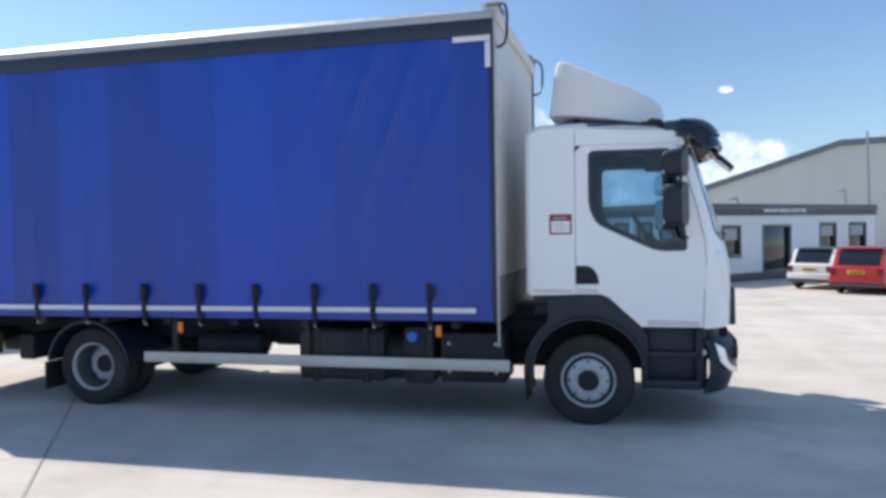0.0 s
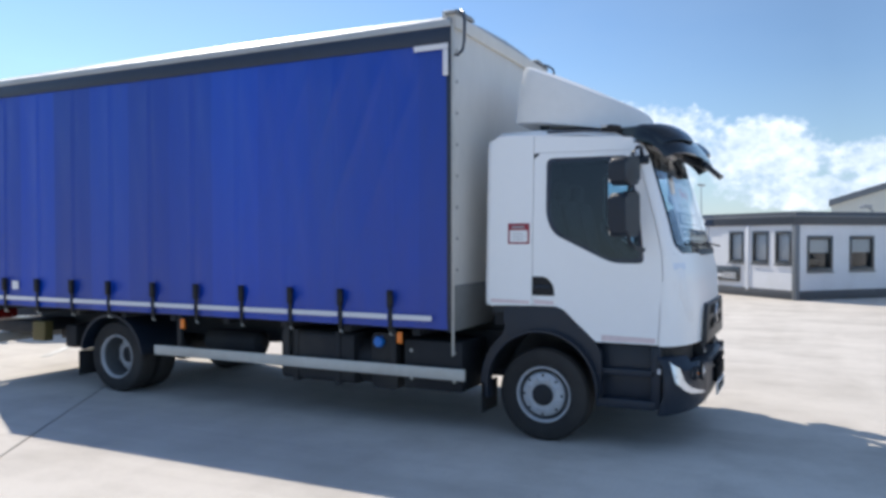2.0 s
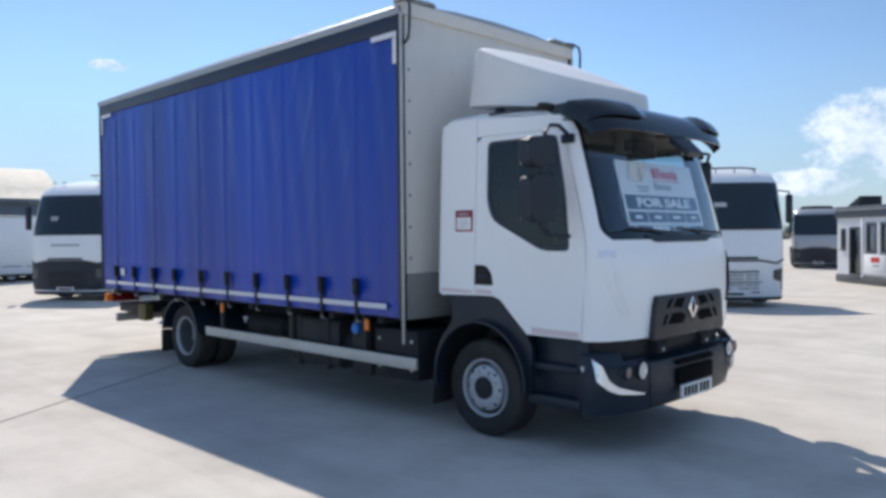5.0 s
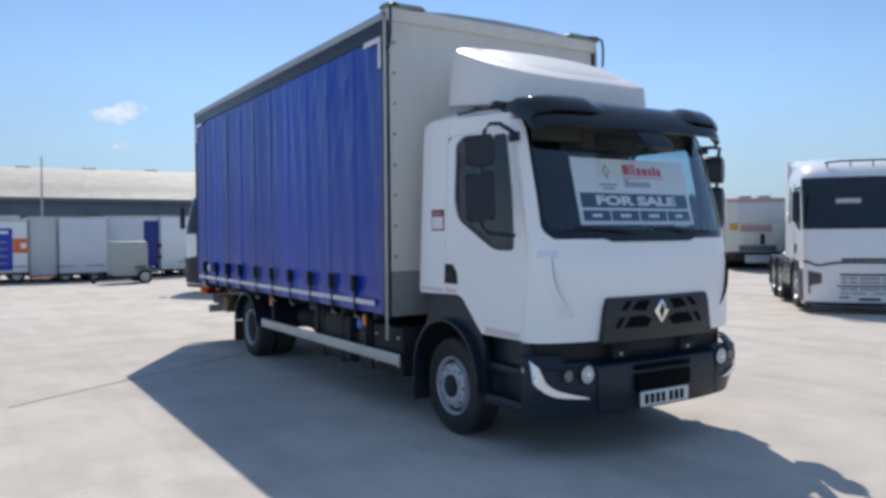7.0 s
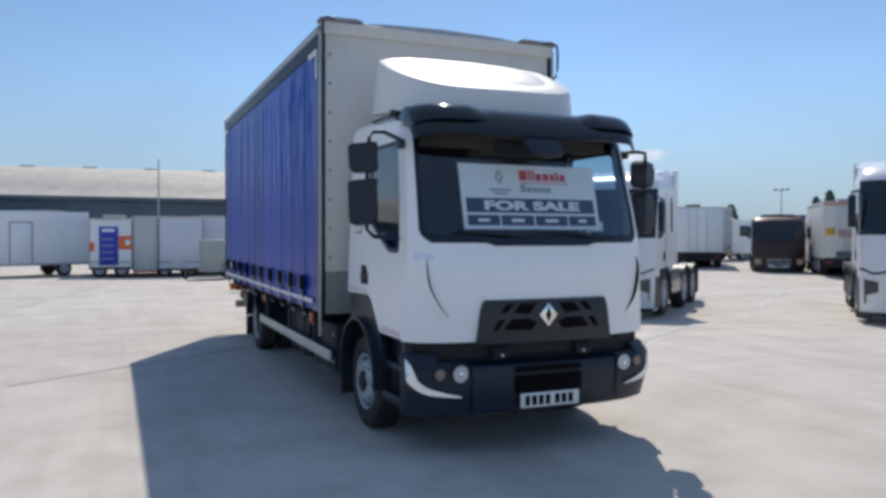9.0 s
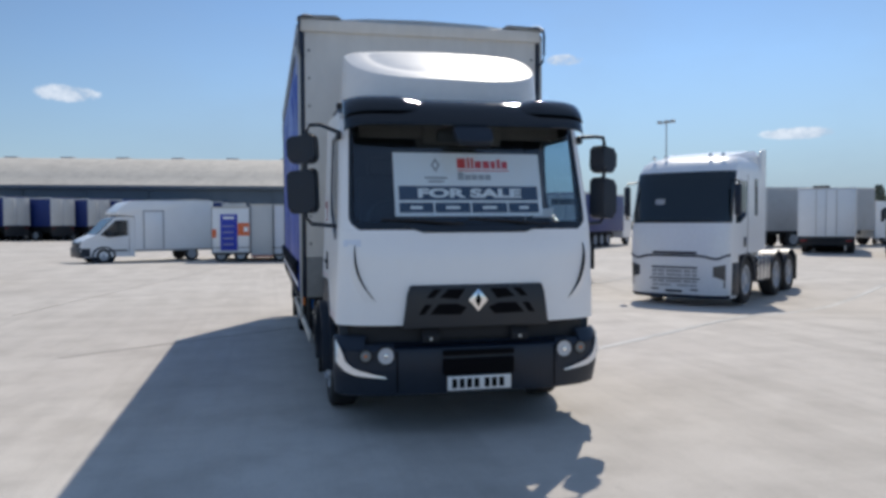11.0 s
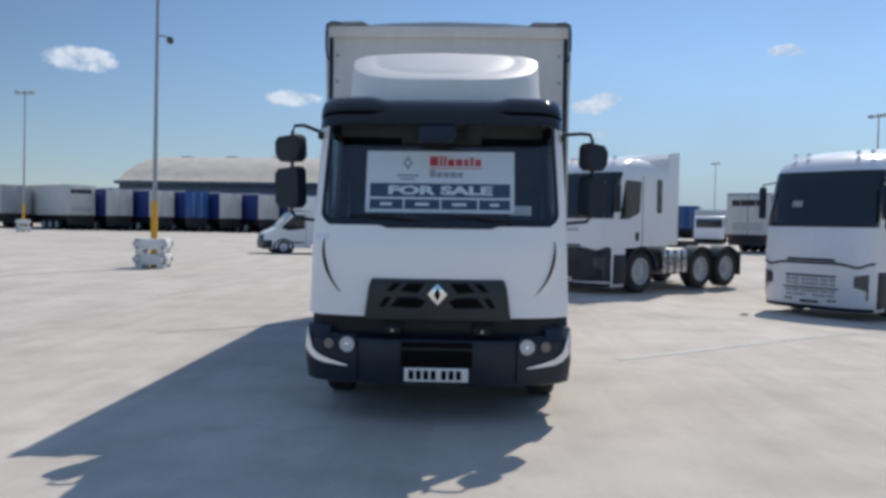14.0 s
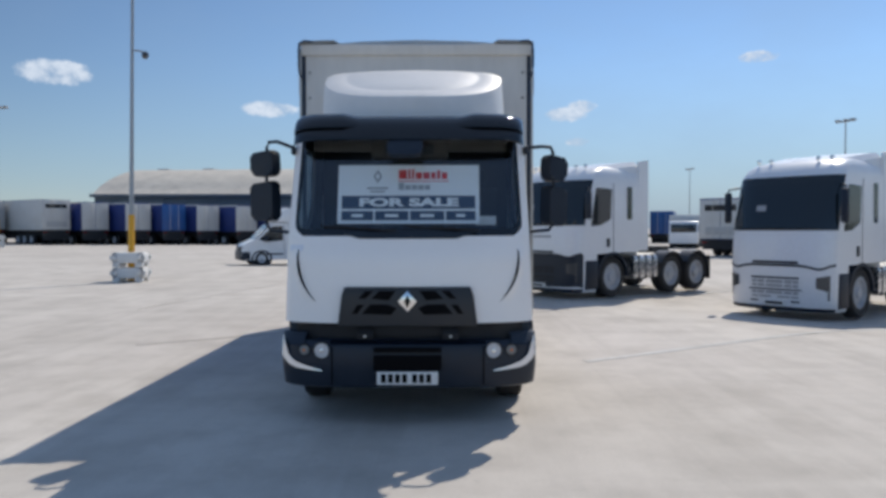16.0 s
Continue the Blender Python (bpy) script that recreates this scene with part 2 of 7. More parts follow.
RUBBER = mat("tyre_rubber", (0.016, 0.016, 0.017), 0.75, vary=0.25, dirt=(0.07, 0.065, 0.06), dirt_amount=0.45, bump=0.002, bump_scale=90)
RIM = mat("grey_steel_rim", (0.46, 0.48, 0.51), 0.45, metal=0.1, vary=0.12, dirt=(0.12, 0.11, 0.10), dirt_amount=0.5)
# shade in the rim's gutter, put in as a darker colour
WELL = mat("rim_well_shade", (0.10, 0.105, 0.11), 0.6, vary=0.2)
CHROME = mat("chrome", (0.8, 0.8, 0.8), 0.12, metal=1.0, vary=0.03)
GLOSSBLACK = mat("smoked_visor", (0.006, 0.007, 0.009), 0.05, vary=0.1, coat=0.35)
INTERIOR = mat("cab_trim", (0.032, 0.037, 0.045), 0.7, vary=0.15)
CURTAIN_CLOTH = mat("cab_headlining", (0.085, 0.080, 0.075), 0.85, vary=0.12)
SEATCLOTH = mat("seat_cloth", (0.03, 0.032, 0.036), 0.9, vary=0.2, bump=0.001)
LAMPGLASS = mat("lamp_lens", (0.55, 0.56, 0.58), 0.12, vary=0.03, coat=0.6)
AMBER = mat("amber_lens", (0.85, 0.22, 0.02), 0.2, vary=0.05)
REDLENS = mat("red_lens", (0.16, 0.008, 0.008), 0.2, vary=0.05)
BLUECAP = mat("blue_cap", (0.02, 0.18, 0.62), 0.4, vary=0.08)
SIGNWHITE = mat("white_sign_board", (0.84, 0.85, 0.86), 0.5, vary=0.02)
SIGNNAVY = mat("navy_print", (0.018, 0.04, 0.085), 0.5, vary=0.03)
SIGNRED = mat("red_print", (0.62, 0.03, 0.03), 0.5, vary=0.03)
SIGNGREY = mat("grey_print", (0.36, 0.37, 0.39), 0.5, vary=0.03)
PLATE = mat("white_number_plate", (0.75, 0.75, 0.73), 0.4, vary=0.03)
# black of printed marks, also the painted shade of slots and openings
PRINT_RECESS = mat("black_print_and_recess", (0.006, 0.006, 0.007), 0.9, vary=0.05, spec=0.08)
DAYLAMP = mat("daytime_lamp_lens", (0.80, 0.81, 0.83), 0.22, metal=0.55, vary=0.06, coat=0.6)
LABELRED = mat("dark_red_print", (0.28, 0.02, 0.035), 0.5, vary=0.05)
GRILLE = mat("grille_plastic", (0.020, 0.024, 0.030), 0.45, vary=0.1)
GLASS = glass("clear_window_glass", (0.42, 0.58, 0.70), 0.03, 0.05, 3.6)
WSGLASS = glass("windscreen_glass", (0.88, 0.93, 0.95), 0.05, 0.08, 2.4)


def concrete():
    m = bpy.data.materials.new("worn_yard_concrete")
    m.use_nodes = True
    t = m.node_tree
    p = t.nodes["Principled BSDF"]
    tc = t.nodes.new("ShaderNodeTexCoord")

    def nz(scale, detail, rough=0.55, stretch=(1, 1, 1), turn=0.0):
        mp = t.nodes.new("ShaderNodeMapping")
        mp.inputs["Scale"].default_value = stretch
        mp.inputs["Rotation"].default_value = (0, 0, turn)
        t.links.new(tc.outputs["Object"], mp.inputs["Vector"])
        n = t.nodes.new("ShaderNodeTexNoise")
        n.inputs["Scale"].default_value, n.inputs["Detail"].default_value, n.inputs["Roughness"].default_value = scale, detail, rough
        t.links.new(mp.outputs["Vector"], n.inputs["Vector"])
        return n.outputs["Fac"]

    def rng(v, lo, hi, a, b):
        r = t.nodes.new("ShaderNodeMapRange")
        r.inputs["From Min"].default_value, r.inputs["From Max"].default_value = lo, hi
        r.inputs["To Min"].default_value, r.inputs["To Max"].default_value = a, b
        t.links.new(v, r.inputs["Value"])
        return r.outputs["Result"]

    def blend(f, a, b):
        x = t.nodes.new("ShaderNodeMix"); x.data_type = "RGBA"
        t.links.new(f, x.inputs["Factor"])
        for key, v in (("A", a), ("B", b)):
            if isinstance(v, tuple):
                x.inputs[key].default_value = (*v, 1)
            else:
                t.links.new(v, x.inputs[key])
        return x.outputs["Result"]

    c = blend(rng(nz(0.16, 5), 0.35, 0.65, 0, 1), (0.52, 0.48, 0.43), (0.61, 0.57, 0.515))
    c = blend(rng(nz(1.1, 8, 0.65), 0.42, 0.72, 0, 0.75), c, (0.38, 0.35, 0.31))
    c = blend(rng(nz(0.5, 6, 0.6, (0.25, 2.2, 1), 0.5), 0.48, 0.70, 0, 0.50), c, (0.38, 0.35, 0.31))
    c = blend(rng(nz(0.45, 6, 0.6, (2.0, 0.2, 1), 0.35), 0.5, 0.72, 0, 0.4), c, (0.67, 0.63, 0.57))
    c = blend(rng(nz(38, 6, 0.7), 0.5, 0.78, 0, 0.35), c, (0.34, 0.32, 0.29))
    c = blend(rng(nz(1.0, 5, 0.6, (0.07, 5.0, 1), 0.62), 0.54, 0.72, 0, 0.20), c, (0.33, 0.305, 0.275))
    c = blend(rng(nz(1.0, 5, 0.6, (0.05, 3.2, 1), -0.42), 0.56, 0.74, 0, 0.20), c, (0.36, 0.33, 0.295))
    c = blend(rng(nz(0.9, 6, 0.7, (0.10, 4.0, 1), 1.25), 0.56, 0.76, 0, 0.18), c, (0.70, 0.66, 0.60))
    c = blend(rng(nz(6.0, 3, 0.5), 0.70, 0.78, 0, 0.45), c, (0.26, 0.24, 0.22))
    t.links.new(c, p.inputs["Base Color"])
    t.links.new(rng(nz(2.0, 6), 0.3, 0.7, 0.72, 0.95), p.inputs["Roughness"])
    p.inputs["Specular IOR Level"].default_value = 0.25
    bp = t.nodes.new("ShaderNodeBump")
    bp.inputs["Strength"].default_value, bp.inputs["Distance"].default_value = 0.5, 0.006
    t.links.new(nz(55, 8, 0.7), bp.inputs["Height"])
    t.links.new(bp.outputs["Normal"], p.inputs["Normal"])
    return m


CONCRETE = concrete()


# ---- mesh helpers ----
def mesh(bm, name, smooth=True):
    bmesh.ops.recalc_face_normals(bm, faces=bm.faces)
    d = bpy.data.meshes.new(name)
    bm.to_mesh(d)
    bm.free()
    if smooth:
        for p in d.polygons:
            p.use_smooth = True
        d.set_sharp_from_angle(angle=radians(32))
    return d


def part(name, bm, material, parent, label=""):
    """One mesh object under a thing or a part."""
    d = mesh(bm, name)
    d.materials.append(material)
    ob = new(name, d)
    ob.parent = parent
    return tagged(ob, label)


def thing(name, label, category, place=None, group="", kind=""):
    e = new(name)
    e.empty_display_size = 0.2
    if place is not None:
        e.matrix_basis = place
    return tagged(e, label, category, group, kind)


def solo(name, bm, material, label, category, kind="", group="", place=None):
    d = mesh(bm, name)
    d.materials.append(material)
    ob = new(name, d)
    if place is not None:
        ob.matrix_basis = place
    return tagged(ob, label, category, group, kind)


def box(x0, x1, y0, y1, z0, z1, bevel=0.0, seg=2, bm=None):
    bm = bm or bmesh.new()
    m = Matrix.Translation(((x0 + x1) / 2, (y0 + y1) / 2, (z0 + z1) / 2)) @ Matrix.Diagonal((abs(x1 - x0), abs(y1 - y0), abs(z1 - z0), 1))
    r = bmesh.ops.create_cube(bm, size=1.0, matrix=m)
    if bevel:
        edges = list({e for v in r["verts"] for e in v.link_edges})
        bmesh.ops.bevel(bm, geom=edges, offset=bevel, segments=seg, affect="EDGES", profile=0.5)
    return bm


def prism(points, axis, a, b, bevel=0.0, bm=None):
    """A polygon pushed along an axis from a to b. Points are the two other axes, in the order x, y, z."""
    bm = bm or bmesh.new()

    def at(p, v):
        return {"x": (v, p[0], p[1]), "y": (p[0], v, p[1]), "z": (p[0], p[1], v)}[axis]

    lo = [bm.verts.new(at(p, a)) for p in points]
    hi = [bm.verts.new(at(p, b)) for p in points]
    n = len(points)
    faces = [bm.faces.new(lo), bm.faces.new(hi)]
    for i in range(n):
        faces.append(bm.faces.new((lo[i], lo[(i + 1) % n], hi[(i + 1) % n], hi[i])))
    if bevel:
        edges = list({e for f in faces for e in f.edges})
        bmesh.ops.bevel(bm, geom=edges, offset=bevel, segments=2, affect="EDGES", profile=0.5)
    return bm


def lathe(profile, centre, axis="y", seg=40, bm=None, caps=(True, True)):
    """A profile of (along the axis, radius) turned round an axis through centre."""
    bm = bm or bmesh.new()
    c = Vector(centre)
    rings = []
    for s, r in profile:
        ring = []
        for i in range(seg):
            a = 2 * math.pi * i / seg
            u, v = r * math.cos(a), r * math.sin(a)
            ring.append(bm.verts.new(c + Vector({"y": (u, s, v), "x": (s, u, v), "z": (u, v, s)}[axis])))
        rings.append(ring)
    for p, q in zip(rings, rings[1:]):
        for i in range(seg):
            bm.faces.new((p[i], p[(i + 1) % seg], q[(i + 1) % seg], q[i]))
    for ring, cap in zip((rings[0], rings[-1]), caps):
        if cap:
            bm.faces.new(ring)
    return bm


def rod(points, r, seg=10, bm=None):
    """A round tube along a line of points."""
    bm = bm or bmesh.new()
    pts = [Vector(p) for p in points]
    rings = []
    for i, p in enumerate(pts):
        d = (pts[min(i + 1, len(pts) - 1)] - pts[max(i - 1, 0)]).normalized()
        u = d.cross(Vector((0.31, 0.17, 0.93))).normalized()
        v = d.cross(u)
        rings.append([bm.verts.new(p + r * (math.cos(2 * math.pi * k / seg) * u + math.sin(2 * math.pi * k / seg) * v)) for k in range(seg)])
    for p, q in zip(rings, rings[1:]):
        for i in range(seg):
            bm.faces.new((p[i], p[(i + 1) % seg], q[(i + 1) % seg], q[i]))
    bm.faces.new(rings[0]), bm.faces.new(rings[-1])
    return bm


def loft(rings, closed=True, caps=True, bm=None):
    bm = bm or bmesh.new()
    vs = [[bm.verts.new(p) for p in ring] for ring in rings]
    n = len(vs[0])
    for p, q in zip(vs, vs[1:]):
        for i in range(n if closed else n - 1):
            bm.faces.new((p[i], p[(i + 1) % n], q[(i + 1) % n], q[i]))
    if caps and closed:
        bm.faces.new(vs[0]), bm.faces.new(vs[-1])
    return bm


def sheet(rows, thick, bm=None):
    """A grid of points given a thickness towards the inside (against the normals)."""
    bm = bm or bmesh.new()
    vs = [[bm.verts.new(p) for p in row] for row in rows]
    for p, q in zip(vs, vs[1:]):
        for i in range(len(p) - 1):
            bm.faces.new((p[i], p[i + 1], q[i + 1], q[i]))
    bm.normal_update()
    if thick:
        bmesh.ops.solidify(bm, geom=bm.faces[:], thickness=thick)
    return bm


def rounded(points, r, seg=4):
    """A polygon with its corners rounded; r is one radius or one for each corner."""
    out_pts = []
    n = len(points)
    for i, p in enumerate(points):
        ri = r[i] if isinstance(r, (list, tuple)) else r
        p = Vector(p)
        if not ri:
            out_pts.append(tuple(p))
            continue
        a, b = (Vector(points[i - 1]) - p), (Vector(points[(i + 1) % n]) - p)
        ra = min(ri, a.length * 0.48, b.length * 0.48)
        s, e = p + a.normalized() * ra, p + b.normalized() * ra
        for k in range(seg + 1):
            t = k / seg
            out_pts.append(tuple((1 - t) ** 2 * s + 2 * t * (1 - t) * p + t * t * e))
    return out_pts


def panel(outline, holes, place, thick):
    """A flat panel with holes: 2D outlines set into space by place(u, v), then given a thickness."""
    bm = bmesh.new()
    for ring in (outline, *holes):
        vs = [bm.verts.new(place(*p)) for p in ring]
        for i in range(len(vs)):
            bm.edges.new((vs[i], vs[(i + 1) % len(vs)]))
    bmesh.ops.triangle_fill(bm, edges=bm.edges[:], use_beauty=True, use_dissolve=False)
    bm.normal_update()
    bmesh.ops.recalc_face_normals(bm, faces=bm.faces)
    if thick:
        a = place(0, 0), place(1, 0), place(0, 1)
        n = (Vector(a[1]) - Vector(a[0])).cross(Vector(a[2]) - Vector(a[0])).normalized() * thick
        r = bmesh.ops.extrude_face_region(bm, geom=bm.faces[:])
        for v in r["geom"]:
            if isinstance(v, bmesh.types.BMVert):
                v.co += n
    return bm


def ring_panel(outline, hole, centre, place, thick):
    """A flat panel round one opening, both seen whole from centre: strips of faces from the opening's edge to the outer edge."""
    c = Vector(centre)

    def reach(loop, a):
        d, best = Vector((math.cos(a), math.sin(a))), 0.0
        for i in range(len(loop)):
            p, q = Vector(loop[i]) - c, Vector(loop[(i + 1) % len(loop)]) - c
            e = q - p
            det = d.x * -e.y + e.x * d.y
            if abs(det) < 1e-9:
                continue
            r = (p.x * -e.y + e.x * p.y) / det
            u = (d.x * p.y - d.y * p.x) / det
            if r > 0 and -1e-6 <= u <= 1 + 1e-6:
                best = max(best, r)
        return c + d * best

    turns = sorted({round(math.atan2(p[1] - c.y, p[0] - c.x), 5) for p in (*outline, *hole)} | {round(-math.pi + 2 * math.pi * k / 48, 5) for k in range(48)})
    bm = bmesh.new()
    loops = [[bm.verts.new(place(*reach(loop, a))) for a in turns] for loop in (hole, outline)]
    n = len(turns)
    for i in range(n):
        bm.faces.new((loops[0][i], loops[0][(i + 1) % n], loops[1][(i + 1) % n], loops[1][i]))
    bm.normal_update()
    if thick:
        a0 = place(0, 0), place(1, 0), place(0, 1)
        shift = (Vector(a0[1]) - Vector(a0[0])).cross(Vector(a0[2]) - Vector(a0[0])).normalized() * thick
        r = bmesh.ops.extrude_face_region(bm, geom=bm.faces[:])
        for v in r["geom"]:
            if isinstance(v, bmesh.types.BMVert):
                v.co += shift
    return bm


def words(text, size, place, material, parent, name="lettering", depth=0.002, bold=0.035):
    """Lettering in the built-in font, as a mesh."""
    c = bpy.data.curves.new(name, "FONT")
    c.body, c.size, c.align_x, c.align_y, c.extrude = text, size, "CENTER", "CENTER", depth
    c.offset = size * bold
    tmp = new(name + "_curve", c)
    bpy.context.view_layer.update()
    d = bpy.data.meshes.new_from_object(tmp.evaluated_get(bpy.context.evaluated_depsgraph_get()))
    bpy.data.objects.remove(tmp)
    bpy.data.curves.remove(c)
    d.materials.clear()
    d.materials.append(material)
    ob = new(name, d)
    ob.parent = parent
    ob.matrix_basis = place
    return ob


# ---- ground ----
def ease(a, b, v):
    u = min(1.0, max(0.0, (v - a) / (b - a)))
    return u * u * (3 - 2 * u)


# dips chosen so far vehicles stand right in the camera's view
HOLLOWS = [(-10.5, 9.0, 6.0, -0.26), (-31.0, -1.0, 9.0, -0.14), (-33.0, -10.0, 7.0, -0.12), (-6.2, 13.2, 6.0, -0.09)]


def ground_z(x, y):
    """The yard's gentle falls: level under the lorry, up towards the far trailers, with shallow hollows shaped to fit
    the camera's view.
    """
    z = -0.06 * ease(8, 21, y) * ease(-26, -13, x) + 0.0125 * min(60.0, max(0.0, -y - 10))
    for cx, cy, r, deep in HOLLOWS:
        d2 = ((x - cx) ** 2 + (y - cy) ** 2) / r ** 2
        if d2 < 1:
            z += deep * (1 - d2) ** 2
    return z


def ground_sheet():
    bm = bmesh.new()
    far = [-2500, -800, -400, -240, -160]
    xs = far + [-110 + 1.25 * k for k in range(113)] + [60, 120, 400, 2500]
    ys = far + [-100, -85] + [-70 + 1.25 * k for k in range(113)] + [90, 130, 400, 2500]
    vs = [[bm.verts.new((x, y, ground_z(x, y))) for x in xs] for y in ys]
    for p, q in zip(vs, vs[1:]):
        for i in range(len(p) - 1):
            bm.faces.new((p[i], p[i + 1], q[i + 1], q[i]))
    return bm


solo("ground", ground_sheet(), CONCRETE, "pale worn concrete lorry yard with stains and tyre marks", "ground", "structure")


# ---- wheels ----
def add_wheel(parent, x, y, side, r, width, dish, rim_r, studs=8, rim=None, name="wheel", hub=None):
    """A lorry wheel: tyre with tread, dished steel rim with holes and nuts. side: -1 faces -y, 1 faces +y. dish: how far the disc stands out (+) or in (-)."""
    rim = rim or RIM
    w = part(name, lathe([(-side * width * 0.5, r * 0.6), (-side * width * 0.5, r * 0.9), (-side * width * 0.36, r), (side * width * 0.36, r), (side * width * 0.46, r * 0.955),
                          (side * width * 0.5, r * 0.86), (side * width * 0.49, rim_r + 0.035), (side * width * 0.43, rim_r)], (x, y, r), seg=44, caps=(True, False)), RUBBER, parent, "black worn lorry tyre on its wheel")
    s = side
    o = s * width * 0.43
    prof = [(o, rim_r), (o + s * 0.015, rim_r - 0.004), (o + s * 0.012, rim_r - 0.016), (o - s * 0.02, rim_r - 0.026)]
    d = s * dish
    part("rim", lathe(prof, (x, y, r), seg=40, caps=(False, False)), rim, w, "grey painted steel rim")
    part("rim_well", lathe([(o - s * 0.019, rim_r - 0.025), (d - s * 0.07, rim_r * 0.84), (d - s * 0.05, rim_r * 0.78)], (x, y, r), seg=40, caps=(False, False)), WELL, w, "rim well with its shade in a darker colour")
    part("disc", lathe([(d - s * 0.051, rim_r * 0.785), (d - s * 0.012, rim_r * 0.76), (d, rim_r * 0.70), (d + s * 0.012, rim_r * 0.5), (d + s * 0.005, rim_r * 0.42)], (x, y, r), seg=40, caps=(False, True)), rim, w)
    part("hub", lathe([(d - s * 0.01, rim_r * 0.40), (d + s * 0.022, rim_r * 0.37), (d + s * 0.032, rim_r * 0.28), (d + s * 0.032, 0.01)], (x, y, r), seg=24), hub or CHASSIS, w)
    for k in range(studs):
        a = 2 * math.pi * (k + 0.5) / studs
        c = (x + rim_r * 0.58 * math.cos(a), y, r + rim_r * 0.58 * math.sin(a))
        part("wheel_nut", lathe([(d - s * 0.005, 0.017), (d + s * 0.03, 0.015), (d + s * 0.034, 0.006)], c, seg=8), rim, w)
        a += math.pi / studs
        c = (x + rim_r * 0.69 * math.cos(a), y, r + rim_r * 0.69 * math.sin(a))
        part("rim_hole", lathe([(d - s * 0.03, 0.013), (d + s * 0.004, 0.012)], c, seg=10), CHASSIS, w)
    return w


# ---- the blue curtain-sided lorry ----
truck = thing("curtain_side_lorry", "white two-axle lorry with blue curtain sides, for sale, parked on concrete", "lorry")

BX0, BX1, BY, BZ0 = -8.74, -2.09, 1.288, 0.95


SEAMS = [random.uniform(-0.006, 0.006) for _ in range(40)]


def curtain(side):
    """Hanging vinyl with upright pleats, slack diagonal creases near the front and a tucked foot."""
    nx, nz = 440, 26
    rows = []
    x0, x1, z0, z1 = BX0 + 0.05, BX1 - 0.02, BZ0, 3.51
    for j in range(nz + 1):
        v = j / nz
        row = []
        for i in range(nx + 1):
            u = i / nx
            x = x0 + (x1 - x0) * u
            z = z0 + (z1 - z0) * v
            k = (x - x0) / 0.303
            facet = SEAMS[int(k)] + (SEAMS[int(k) + 1] - SEAMS[int(k)]) * (k - int(k))
            fr = ((x + 8.14) / 0.606) % 1.0
            facet += (0.010 + 0.3 * SEAMS[int((x + 9.0) / 0.606)]) * (2 * fr - 1 if fr < 0.93 else 1 - 2 * (fr - 0.93) / 0.07)
            pleat = facet + 0.012 * math.sin(2 * math.pi * (x - 0.3) / 0.606 + 0.5 * math.sin(1.7 * x)) * (0.55 + 0.45 * math.sin(2.3 * x + 0.4 * z)) + 0.004 * math.sin(2 * math.pi * (x + 0.10 * z) / 0.27 + 1.3 * math.sin(x)) * max(0.0, min(1.0, (x + 6.5) / 3.0))
            slack = noise.noise((x * 1.3 + 0.25 * z, 3.1, z * 0.35)) * 0.009 + noise.noise((x * 6.0 + 0.9 * z, 7.7, z * 0.45)) * (0.010 + 0.016 * max(0.0, min(1.0, (x + 6.0) / 2.5))) * v
            crease = 0.027 * max(0.0, 1 - abs(((x + 2.15 + 0.42 * (3.4 - z)) % 0.42) - 0.21) / 0.06) * max(0.0, 1 - abs(x + 3.1) / 1.4) * v
            foot = 0.012 * math.sin(2 * math.pi * (x - 0.1) / 0.61) * max(0.0, 1 - v / 0.12)
            fade = min(1.0, 8 * (1 - v) + 0.15) * min(1.0, 14 * u + 0.1) * min(1.0, 14 * (1 - u) + 0.1)
            row.append((x, side * (BY + (pleat + slack + crease) * fade + foot), z))
        rows.append(row)
    return sheet(rows, 0.004)


